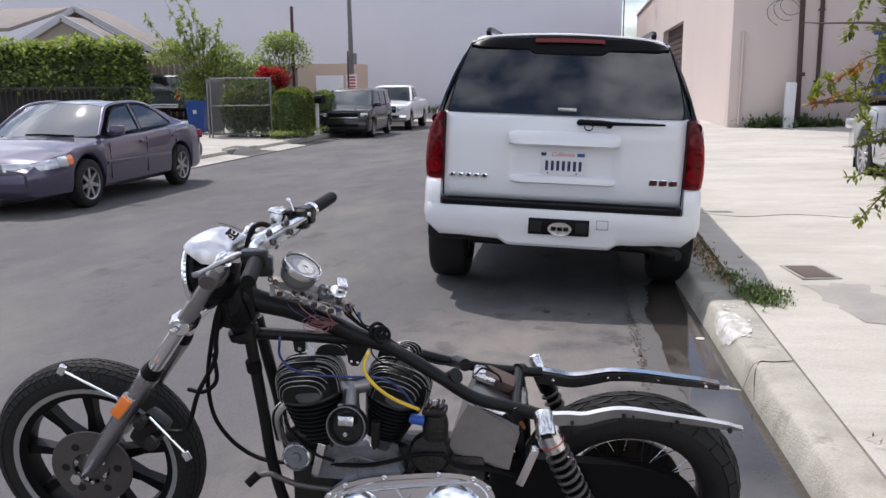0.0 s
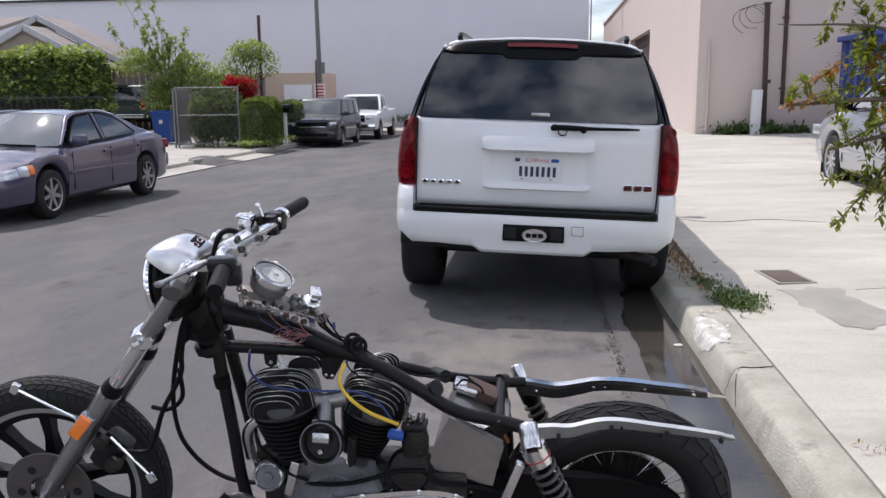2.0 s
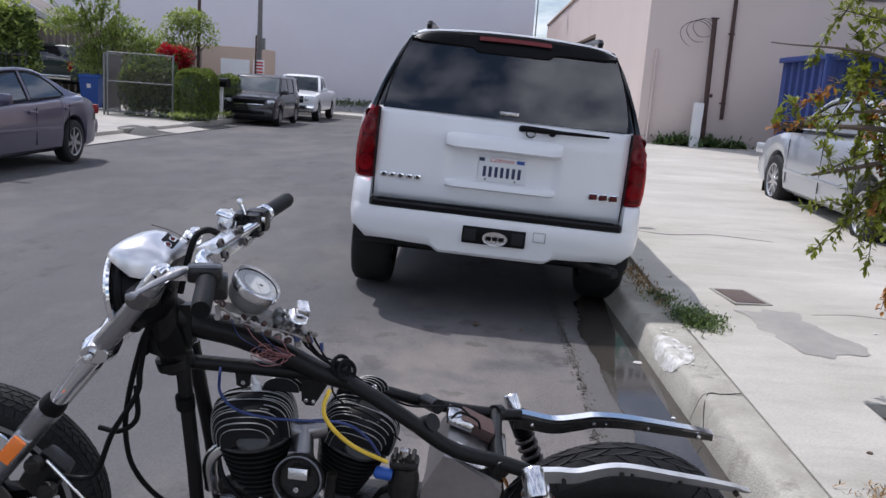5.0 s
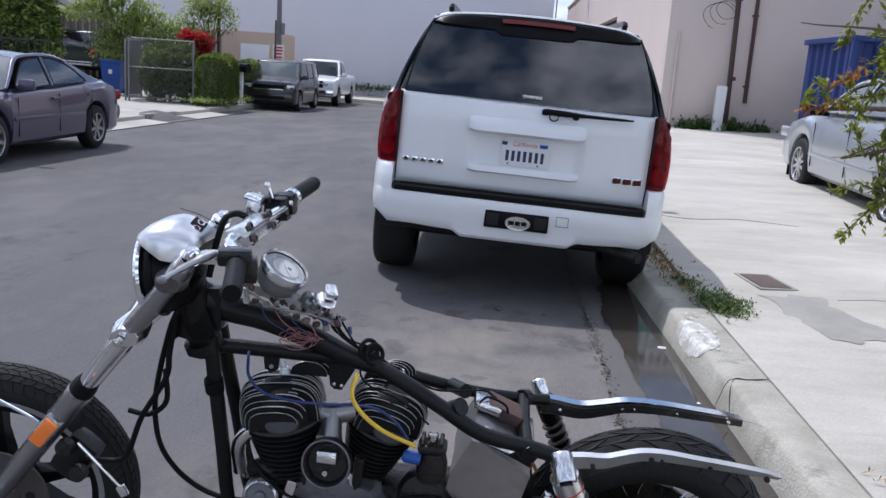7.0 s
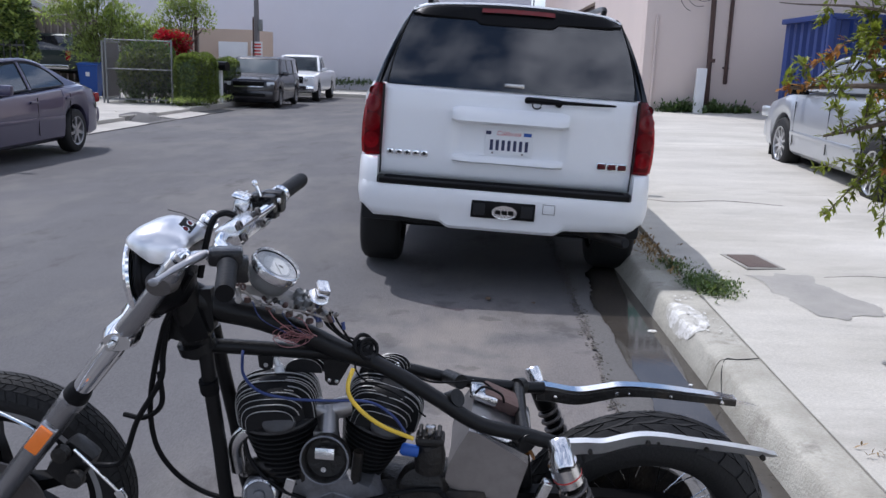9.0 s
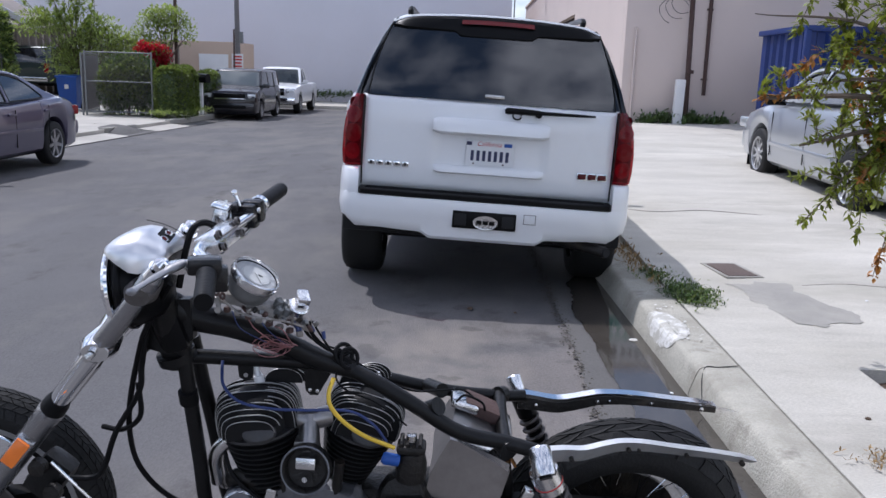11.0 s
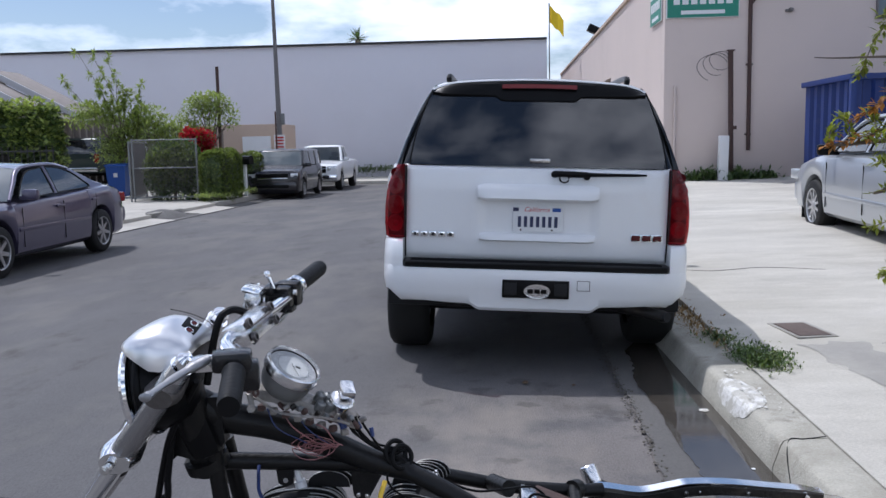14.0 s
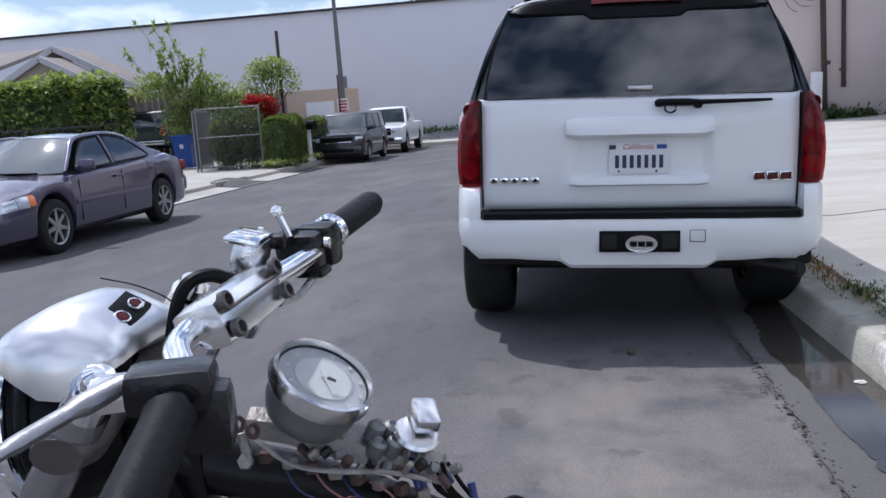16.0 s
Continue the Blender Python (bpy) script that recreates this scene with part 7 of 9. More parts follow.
# ---- the engine and what hangs about it ----
def cylinder(mid, axis, half, depth, taper, drop):
    """A finned head over a tapering barrel: mid is the head's middle, axis its lean."""
    mid, d = Vector(mid), Vector(axis).normalized()
    u = Vector((1, 0, 0))
    u = (u - d * u.dot(d)).normalized()
    v = d.cross(u)
    if v.y > 0:
        v = -v  # v points to the near side
    m = Matrix((u, v, d)).transposed().to_4x4()
    m.translation = mid
    if m.determinant() < 0:
        m = m @ Matrix.Diagonal((-1, 1, 1, 1))
    s = Shape()
    prof = [(half * taper * 0.8, -0.05 - drop)]
    for k in range(13):
        z = -0.05 - drop * (1 - k / 13)
        w = half * (taper + (0.99 - taper) * (k / 12) ** 0.9)
        prof += [(w * 0.86, z), (w, z + 0.003), (w, z + 0.0065), (w * 0.86, z + 0.0095)]
    prof.append((half * 0.8, -0.045))
    s.lathe(prof, m, 40)
    barrel = bp("cylinder_barrel", s, fin_black, None, "black finned cylinder barrel")
    s = Shape()
    s.lathe([(0, -0.05), (half * 0.86, -0.05), (half * 0.84, 0.0), (half * 0.6, 0.035), (half * 0.3, 0.045), (0, 0.047)], m @ Matrix.Diagonal((1, depth / half, 1, 1)), 36)
    head = bp("cylinder_head", s, fin_black, None, "black cylinder head with pale, sun-bright fin edges")
    # upright fins along the flow of air, each an arch over the dome, dying out round the dull pad
    for k in range(18):
        q = depth * (0.92 - 0.095 * k)
        e = math.sqrt(max(0.0, 1 - (q / (depth * 1.06)) ** 2))
        w, top = half * 1.04 * e ** 0.8, -0.05 + (0.094 if k % 3 else 0.099) * e
        arch = []
        for j in range(25):
            a = math.pi * j / 24
            ca, sa = math.cos(a), math.sin(a)
            arch.append((w * math.copysign(abs(ca) ** 0.7, ca), -0.048 + (top + 0.048) * sa ** 0.5))
        if k < 5:
            arch = [(x, z) for x, z in arch if x > half * (0.06 - 0.10 * k) or z > -0.040 + 0.016 * k]
        near = [m @ Vector((x, q, z)) for x, z in arch]
        s = Shape()
        s.rings([near, [p - v * 0.0034 for p in near]])
        fin = bp("fin", s, fin_black, head)
        s = Shape()
        s.tube([p - v * 0.0017 for p in near], 0.0013 + 0.0005 * (k % 2), 5)
        bp("fin_edge", s, fin_edge, fin)
    s = Shape()
    s.lathe([(half * 0.80, -0.0535), (half * 1.0, -0.0535), (half * 1.0, -0.0475), (half * 0.80, -0.0475)], m @ Matrix.Diagonal((1, min(1.1, depth / half), 1, 1)), 44, closed=True)
    bp("head_gasket", s, pad_grey, head)
    s = Shape()
    s.lathe([(0, 0), (0.038, 0), (0.036, 0.009), (0.030, 0.013), (0, 0.014)], m @ Matrix.Translation((-half * 0.20, depth * 0.84, -0.034)) @ Matrix.Rotation(radians(-52), 4, "X") @ Matrix.Diagonal((1.0, 0.66, 1, 1)), 26)
    bp("rocker_cover", s, pad_grey, head, "dull oval inspection pad")


cylinder((-0.370, 2.972, 0.706), (-0.11, -0.10, 1), 0.091, 0.100, 0.50, 0.185)
cylinder((-0.126, 3.030, 0.686), (0.31, -0.10, 1), 0.088, 0.098, 0.50, 0.175)
for hx, hy, hz in ((-0.312, 3.010, 0.752), (-0.150, 3.060, 0.735)):
    for k in range(6):
        s = Shape()
        oy, ox = hy + 0.012 * (k - 2.5), hx + 0.006 * k
        arc = [(0.042 * math.cos(a), 0.032 * math.sin(a) ** 0.8) for a in [math.pi * j / 12 for j in range(13)]]
        s.rings([[(ox + u, oy, hz + v) for u, v in arc], [(ox + u, oy + 0.0035, hz + v) for u, v in arc]])
        fin = bp("top_fin", s, fin_black, None, "small upright black fin")
        s = Shape()
        s.tube([(ox + u, oy + 0.0015, hz + v) for u, v in arc], 0.0011, 5)
        bp("fin_edge", s, fin_edge, fin)
for q, tip in (((-0.364, 2.972, 0.752), (-0.376, 2.968, 0.800)), ((-0.118, 3.04, 0.728), (-0.105, 3.03, 0.760))):
    s = Shape()
    s.tube([q, Vector(q).lerp(Vector(tip), 0.35), Vector(q).lerp(Vector(tip), 0.4), tip], [0.011, 0.011, 0.0075, 0.0065], 12)
    plug = bp("spark_plug", s, paper_white, None, "white spark plug")
    s = Shape()
    s.tube([tip, Vector(tip) + (Vector(tip) - Vector(q)) * 0.25], 0.003, 8)
    bp("plug_tip", s, worn_chrome, plug)
s = Shape()
s.plate([(-0.02, 0.012), (0.018, 0.012), (0.015, -0.028), (0.0, -0.036), (-0.015, -0.028)], Matrix.Translation((-0.392, 2.962, 0.797)) @ Matrix.Rotation(radians(90), 4, "X"), 0.006)
tab = bp("coil_tab", s, frame_black)
s = Shape()
s.lathe([(0, 0), (0.005, 0), (0.005, 0.001), (0, 0.001)], Matrix.Translation((-0.392, 2.9555, 0.775)) @ SIDE, 12)
bp("tab_hole", s, rim_grey, tab)
# dull alloy cam chest between the barrels and the primary
s = Shape()
ol = [(-0.375, 0.40), (-0.352, 0.475), (-0.315, 0.515), (-0.285, 0.525), (-0.255, 0.505), (-0.20, 0.512), (-0.15, 0.495), (-0.115, 0.455), (-0.09, 0.40)]
s.rings([[(x, 3.04, z) for x, z in ol], [(x, 2.962, z) for x, z in ol], [(-0.24 + (x + 0.24) * 0.93, 2.950, 0.45 + (z - 0.45) * 0.93) for x, z in ol]])
chest = bp("cam_chest", s, dull_alloy, None, "dull grey alloy cam chest", angle=25)
for a, b in (((-0.33, 0.43), (-0.24, 0.475)), ((-0.24, 0.475), (-0.15, 0.45)), ((-0.24, 0.475), (-0.24, 0.40))):
    s = Shape()
    s.tube([(a[0], 2.950, a[1]), (b[0], 2.950, b[1])], 0.0032, 8)
    bp("chest_rib", s, dull_alloy, chest)
s = Shape()
s.box((-0.343, 2.945, 0.465), (0.024, 0.03, 0.10), Matrix.Rotation(radians(14), 3, "Y"), bevel=0.006)
bp("chest_bracket", s, worn_chrome, chest)
# intake between the cylinders and the round carburettor body
s = Shape()
s.tube([(-0.30, 2.975, 0.68), (-0.254, 2.955, 0.672), (-0.205, 2.975, 0.68)], 0.024, 14)
s.tube([(-0.250, 2.960, 0.685), (-0.247, 2.935, 0.635), (-0.245, 2.92, 0.61)], [0.021, 0.024, 0.030], 16)
s.box((-0.252, 2.93, 0.633), (0.05, 0.04, 0.016), bevel=0.005)
bp("intake_pipe", s, tank_steel, None, "grimy intake manifold")
m = pose(-0.243, 2.902, 0.588, 80, 0, -3)
s = Shape()
s.lathe([(0.0, 0), (0.052, 0), (0.055, 0.006), (0.055, 0.03), (0.050, 0.034), (0.046, 0.03), (0.043, 0.012), (0.0, 0.010)], m, 36)
carb = bp("carburettor", s, greasy, None, "round open carburettor backplate")
s = Shape()
s.torus((m @ Vector((0, 0, 0.032))), m.to_3x3() @ Vector((0, 0, 1)), 0.0525, 0.0025, 40, 8)
bp("carburettor_rim", s, dull_alloy, carb)
s = Shape()
s.box((0, 0.012, 0.012), (0.046, 0.034, 0.02), m, bevel=0.004)
bp("carburettor_throat", s, dark_void, carb)
s = Shape()
s.box((0, -0.024, 0.020), (0.044, 0.026, 0.022), m, bevel=0.004)
s.lathe([(0, 0), (0.007, 0), (0.006, 0.004), (0, 0.004)], m @ Matrix.Translation((0, -0.02, 0.031)), 12)
bp("carburettor_bracket", s, worn_chrome, carb)
# crankcase, timing cover and the lower engine
s = Shape()
s.box((-0.25, 3.06, 0.35), (0.40, 0.15, 0.22), Matrix.Rotation(radians(4), 3, "Z"), bevel=0.05)
s.box((-0.02, 3.08, 0.37), (0.28, 0.14, 0.24), Matrix.Rotation(radians(4), 3, "Z"), bevel=0.04)
bp("crankcase", s, greasy, None, "grimy alloy crankcase")
for hx, hz, r in ((-0.30, 0.46, 0.02), (-0.20, 0.46, 0.02)):
    s = Shape()
    s.tube([(hx, 2.975, 0.40), (hx + (0.02 if hx > -0.25 else -0.015), 2.95, 0.58)], 0.012, 10)
    bp("pushrod_tube", s, greasy)
s = Shape()
mg = pose(-0.402, 2.925, 0.474, 84, 0, 4)
s.lathe([(0, -0.06), (0.036, -0.06), (0.041, -0.04), (0.041, 0.0), (0.034, 0.008), (0.030, 0.004), (0.014, 0.004), (0.012, 0.012), (0, 0.013)], mg, 30)
gen = bp("generator", s, dull_alloy, None, "grimy metal generator body")
s = Shape()
s.lathe([(0.030, 0.005), (0.034, 0.01), (0.038, 0.006), (0.036, 0.002)], mg, 30, closed=True)
bp("generator_ring", s, worn_chrome, gen)
s = Shape()
s.tube(spline([(-0.43, 2.97, 0.515), (-0.41, 2.955, 0.53), (-0.385, 2.955, 0.525), (-0.36, 2.965, 0.50)], 5), 0.020, 12)
bp("generator_housing", s, greasy, gen)
for k, (p0, p1, p2) in enumerate((((-0.47, 2.99, 0.50), (-0.462, 2.96, 0.585), (-0.40, 2.945, 0.645)), ((-0.46, 3.03, 0.47), (-0.47, 3.01, 0.57), (-0.41, 3.0, 0.64)))):
    s = Shape()
    s.tube(spline([p0, p1, p2], 8), 0.017, 14)
    bp("exhaust_stub", s, worn_chrome, None, "dull chrome exhaust header stub")
# primary cover, long oval in polished alloy with screws
PM = Matrix.Translation((-0.09, 2.93, 0.322)) @ Matrix.Rotation(radians(6), 4, "Z") @ Matrix.Rotation(radians(82), 4, "X") @ Matrix.Rotation(radians(5), 4, "Z")
ol = []
for k in range(48):
    a = 2 * math.pi * k / 48
    ol.append((0.245 * math.copysign(abs(math.cos(a)) ** 0.7, math.cos(a)), 0.118 * math.copysign(abs(math.sin(a)) ** 0.62, math.sin(a))))
s = Shape()
s.rings([[PM @ Vector((x, y, -0.07)) for x, y in ol], [PM @ Vector((x, y, 0.0)) for x, y in ol], [PM @ Vector((x * 0.985, y * 0.97, 0.008)) for x, y in ol]], caps=(True, False))
s.rings([[PM @ Vector((x * 0.985, y * 0.97, 0.008)) for x, y in ol], [PM @ Vector((x * 0.92, y * 0.86, 0.006)) for x, y in ol], [PM @ Vector((x * 0.9, y * 0.82, 0.0)) for x, y in ol]], caps=(False, True))
prim = bp("primary_cover", s, chrome, None, "polished alloy primary cover")
for (x, y, r) in ((-0.14, 0.0, 0.075), (0.12, -0.01, 0.088)):
    s = Shape()
    s.lathe([(r * 0.7, 0.0), (r, 0.0), (r * 0.93, 0.022), (r * 0.5, 0.030), (0, 0.031)], PM @ Matrix.Translation((x, y, 0.0)), 32)
    bp("primary_dome", s, chrome, prim)
s = Shape()
for x0, y0, x1, y1 in ((-0.03, 0.08, 0.02, -0.02), (0.02, 0.08, -0.03, -0.02), (-0.2, 0.075, 0.2, 0.08)):
    s.tube([PM @ Vector((x0, y0, 0.004)), PM @ Vector((x1, y1, 0.004))], 0.004, 6)
bp("primary_ribs", s, brushed, prim)
for k in range(14):
    x, y = ol[int(k * 48 / 14)]
    s = Shape()
    s.lathe([(0, 0.004), (0.0085, 0.004), (0.0085, 0.012), (0.004, 0.013), (0, 0.011)], PM @ Matrix.Translation((x * 0.965, y * 0.93, 0)), 10)
    bp("cover_screw", s, worn_chrome, prim)
# gearbox lid, battery box, oil tank
s = Shape()
s.lathe([(0, -0.05), (0.055, -0.05), (0.06, 0.0), (0.05, 0.02), (0, 0.03)], pose(-0.035, 2.97, 0.49, 80), 28)
s.box((0.02, 3.02, 0.44), (0.2, 0.12, 0.1), bevel=0.03)
bp("gearbox", s, greasy, None, "dark grimy gearbox")
s = Shape()
ol = [(0.017, 0.512), (0.024, 0.548), (0.044, 0.590), (0.068, 0.633), (0.092, 0.626), (0.205, 0.570), (0.209, 0.555), (0.191, 0.493), (0.181, 0.449), (0.142, 0.455), (0.107, 0.472), (0.030, 0.490)]
s.rings([[(x * 0.99 + 0.001, 2.974 + 0.05 * (x - 0.1), z) for x, z in ol], [(x, 2.980 + 0.05 * (x - 0.1), z) for x, z in ol], [(x + 0.01, 3.08, z + 0.035) for x, z in ol], [(x + 0.01, 3.17, z + 0.045) for x, z in ol]])
oil = bp("oil_tank", s, tank_steel, None, "bare dented metal oil tank", angle=25)
s = Shape()
s.rings([[(x, 2.970 + 0.05 * (x - 0.1), z), (x, 2.974 + 0.05 * (x - 0.1), z - w), (x + 0.012, 3.02, z + 0.012), (x + 0.012, 3.022, z + 0.016)] for x, z, w in ((0.085, 0.634, 0.004), (0.13, 0.614, 0.010), (0.17, 0.596, 0.016), (0.206, 0.577, 0.022))])
bp("tank_lip", s, worn_chrome, oil, "bright scuffed tank lip", angle=20)
s = Shape()
s.box((0.10, 3.11, 0.672), (0.07, 0.09, 0.02), Matrix.Rotation(radians(18), 3, "Y"), bevel=0.012)
bp("battery_tray", s, worn_chrome, None, "chrome battery strap")
s = Shape()
s.box((0.14, 3.12, 0.655), (0.09, 0.09, 0.03), Matrix.Rotation(radians(22), 3, "Y"), bevel=0.008)
bp("battery", s, rust_iron, None, "rust-stained battery box")
s = Shape()
s.box((0.2085, 2.990, 0.588), (0.006, 0.02, 0.05), Matrix.Rotation(radians(-30), 3, "Y"), bevel=0.002)
bp("rust_mark", s, leaf_orange, oil, "rust-orange tank edge")
s = Shape()
s.box((0.232, 2.955, 0.475), (0.024, 0.03, 0.115), Matrix.Rotation(radians(22), 3, "Y"), bevel=0.006)
bp("chrome_bracket", s, worn_chrome, None, "scuffed chrome bracket")
# carburettor float bowl and coil behind, blue filter, yellow and blue hoses
s = Shape()
s.lathe([(0, -0.04), (0.034, -0.04), (0.036, 0.0), (0.03, 0.03), (0.02, 0.036), (0, 0.036)], pose(-0.018, 2.955, 0.582, 6), 24)
s.box((-0.018, 2.95, 0.622), (0.066, 0.056, 0.020), bevel=0.009)
for k in range(4):
    s.tube([(-0.04 + 0.014 * k, 2.925, 0.634), (-0.04 + 0.014 * k, 2.975, 0.640)], 0.005, 6)
reg = bp("fuel_valve", s, greasy, None, "grimy cast fuel valve body")
s = Shape()
s.lathe([(0, 0), (0.010, 0), (0.010, 0.014), (0, 0.015)], pose(-0.018, 2.94, 0.640), 12)
bp("valve_cap", s, brushed, reg)
s = Shape()
s.tube([(-0.082, 2.922, 0.607), (-0.076, 2.922, 0.605), (-0.045, 2.928, 0.598)], [0.010, 0.0145, 0.0135], 14)
bp("blue_hose_end", s, blue_plastic, None, "blue hose fitting")
s = Shape()
s.tube(spline([(-0.192, 2.93, 0.785), (-0.199, 2.905, 0.759), (-0.193, 2.90, 0.730), (-0.164, 2.90, 0.696), (-0.12, 2.905, 0.664), (-0.054, 2.915, 0.634)], 6), 0.0048, 10)
bp("yellow_hose", s, yellow_wire, None, "yellow fuel hose")
s = Shape()
s.tube(spline([(-0.436, 2.93, 0.815), (-0.432, 2.91, 0.80), (-0.422, 2.885, 0.775), (-0.385, 2.868, 0.748), (-0.317, 2.862, 0.737), (-0.247, 2.88, 0.729), (-0.156, 2.915, 0.716), (-0.103, 2.918, 0.686), (-0.072, 2.92, 0.645)], 6), 0.0034, 8)
bp("blue_cable", s, blue_wire, None, "thin blue plug lead")


def cable(name, pts, r, mat=black_rubber, label="black cable"):
    a = Shape()
    a.tube(spline(pts, 7), r, 8)
    bp(name, a, mat, None, label)


cable("clutch_cable", [(-0.50, 2.80, 1.02), (-0.565, 2.845, 0.92), (-0.592, 2.864, 0.86), (-0.625, 2.885, 0.74), (-0.638, 2.905, 0.65), (-0.63, 2.93, 0.56), (-0.586, 2.965, 0.475), (-0.5, 2.97, 0.435), (-0.36, 2.965, 0.44), (-0.2, 2.93, 0.46), (-0.06, 2.93, 0.50), (0.01, 2.94, 0.50)], 0.0062)
cable("brake_hose", [(-0.575, 2.86, 0.90), (-0.59, 2.865, 0.82), (-0.60, 2.87, 0.76), (-0.66, 2.885, 0.66), (-0.70, 2.90, 0.56), (-0.74, 2.92, 0.53), (-0.80, 2.90, 0.54)], 0.0065, black_rubber, "black brake hose")
cable("brake_hose", [(-0.60, 2.868, 0.78), (-0.605, 2.885, 0.70), (-0.65, 2.90, 0.66), (-0.70, 2.91, 0.66)], 0.006, black_rubber, "black brake hose")
cable("bar_cable", [(-0.435, 2.90, 1.120), (-0.452, 2.875, 1.132), (-0.470, 2.855, 1.122), (-0.484, 2.848, 1.075), (-0.50, 2.85, 1.0)], 0.007, black_rubber, "thick black wiring sleeve")
cable("bar_cable", [(-0.395, 3.05, 1.10), (-0.40, 2.99, 1.085), (-0.41, 2.95, 1.085)], 0.0045, worn_chrome, "bare metal brake line")
cable("whisker_wire", [(-0.495, 2.89, 1.095), (-0.511, 2.90, 1.106), (-0.542, 2.90, 1.120), (-0.58, 2.90, 1.129)], 0.0008, black_rubber, "stray thin wire")
s = Shape()
s.box((-0.535, 2.895, 0.905), (0.06, 0.05, 0.12), Matrix.Rotation(radians(-20), 3, "Y"), bevel=0.02)
bp("neck_box", s, black_plastic, None, "black wiring box at the steering head")

# speedometer on a dash bracket
gn_ = Vector((0.53, -0.20, 0.825)).normalized()
gx_ = Vector((0.80, 0.20, -0.40))
gx_ = (gx_ - gn_ * gx_.dot(gn_)).normalized()
GM = Matrix.Translation((-0.350, 2.882, 1.020)) @ Matrix((gx_, gn_.cross(gx_), gn_)).transposed().to_4x4() @ Matrix.Scale(1.01, 4)
s = Shape()
s.lathe([(0, -0.050), (0.034, -0.050), (0.042, -0.043), (0.0465, -0.030), (0.0495, -0.005), (0.0495, 0.0), (0, 0.0)], GM, 40)
speedo = bp("speedometer", s, galvanised, None, "round speedometer with a chrome rim")
s = Shape()
s.lathe([(0.046, -0.010), (0.0520, -0.009), (0.0538, -0.004), (0.0526, 0.0), (0.0530, 0.005), (0.0515, 0.010), (0.0485, 0.0115), (0.0470, 0.006)], GM, 48, closed=True)
bp("speedometer_rim", s, satin_chrome, speedo)
s = Shape()
s.lathe([(0, 0.001), (0.0485, 0.001), (0.0485, 0.0025), (0, 0.0025)], GM, 40)
bp("dial_outer", s, dial_ring, speedo)
s = Shape()
s.lathe([(0, 0.0027), (0.030, 0.0027), (0.029, 0.004), (0, 0.004)], GM, 40)
bp("dial_face", s, dial_face, speedo)
# dark ring painted in for the shadow just inside the rim
s = Shape()
s.lathe([(0.0460, 0.0024), (0.0474, 0.0024), (0.0474, 0.0050), (0.0460, 0.0050)], GM, 44, closed=True)
bp("dial_gasket", s, dark_void, speedo)
for k in range(9):
    a = radians(215 - k * 32)
    for side in (-0.0021, 0.0021):
        s = Shape()
        s.box((side, 0, 0), (0.0029, 0.0044, 0.0008), GM @ Matrix.Translation((0.0385 * math.cos(a), 0.0385 * math.sin(a), 0.0032)))
        bp("dial_mark", s, paper_white, speedo)
for k in range(41):
    a = radians(220 - k * 6.6)
    s = Shape()
    s.box((0, 0, 0), (0.0022 if k % 5 else 0.0036, 0.0005, 0.0006), GM @ Matrix.Rotation(a, 4, "Z") @ Matrix.Translation((0.0326, 0, 0.0031)))
    bp("dial_tick", s, paper_white, speedo)
for x, y, w, h in ((-0.013, 0.006, 0.009, 0.004), (0.013, -0.009, 0.009, 0.004)):
    s = Shape()
    s.box((x, y, 0.0045), (w, h, 0.001), GM)
    bp("counter_window", s, pad_grey, speedo)
s = Shape()
s.plate([(-0.0013, -0.010), (0.0013, -0.010), (0.0006, 0.027), (-0.0006, 0.027)], GM @ Matrix.Rotation(radians(210), 4, "Z") @ Matrix.Translation((0, 0, 0.0055)), 0.001)
s.lathe([(0, 0.005), (0.0024, 0.005), (0.0024, 0.007), (0, 0.0075)], GM, 12)
bp("needle", s, paper_white, speedo, "thin white needle")
s = Shape()
s.lathe([(0, 0.009), (0.048, 0.0075), (0.048, 0.0085), (0, 0.0105)], GM, 32)
g = bp("speedometer_glass", s, dial_glass, speedo)
g.visible_shadow = False
s = Shape()
rings = []
for x, y, z, w in ((-0.43, 2.89, 0.978, 0.018), (-0.39, 2.90, 0.972, 0.030), (-0.34, 2.912, 0.953, 0.036), (-0.285, 2.93, 0.925, 0.030), (-0.245, 2.945, 0.902, 0.020)):
    rings.append([(x, y - w, z - 0.012), (x, y - w * 0.8, z + 0.006), (x, y, z + 0.014), (x, y + w * 0.8, z + 0.006), (x, y + w, z - 0.012), (x, y, z - 0.02)])
s.rings(rings)
bp("dash_base", s, dash_metal, None, "stripped dirty metal dash bracket")
rr = random.Random(2)
for k in range(8):
    x = -0.40 + 0.02 * k
    s = Shape()
    s.box((x, 2.845 + 0.012 * k * 0.6, 0.958 - 0.009 * k), (0.014, 0.012, 0.012), Matrix.Rotation(rr.uniform(0, 1.5), 3, "Z"), bevel=0.003)
    bp("dash_fitting", s, dash_metal if k % 2 else rust_iron)
for k, (x, y, z) in enumerate(((-0.305, 2.905, 0.962), (-0.292, 2.918, 0.955), (-0.303, 2.895, 0.947), (-0.288, 2.905, 0.944))):
    s = Shape()
    s.lathe([(0, -0.012), (0.0095, -0.012), (0.0095, 0.004), (0.006, 0.007), (0.004, 0.004), (0, 0.004)], pose(x, y, z, 10, 30), 12)
    bp("warning_lamp_socket", s, galvanised)
s = Shape()
MI = Matrix.Translation((-0.268, 2.92, 0.946)) @ Matrix.Rotation(radians(24), 4, "Y") @ Matrix.Rotation(radians(22), 4, "X") @ Matrix.Scale(0.78, 4)
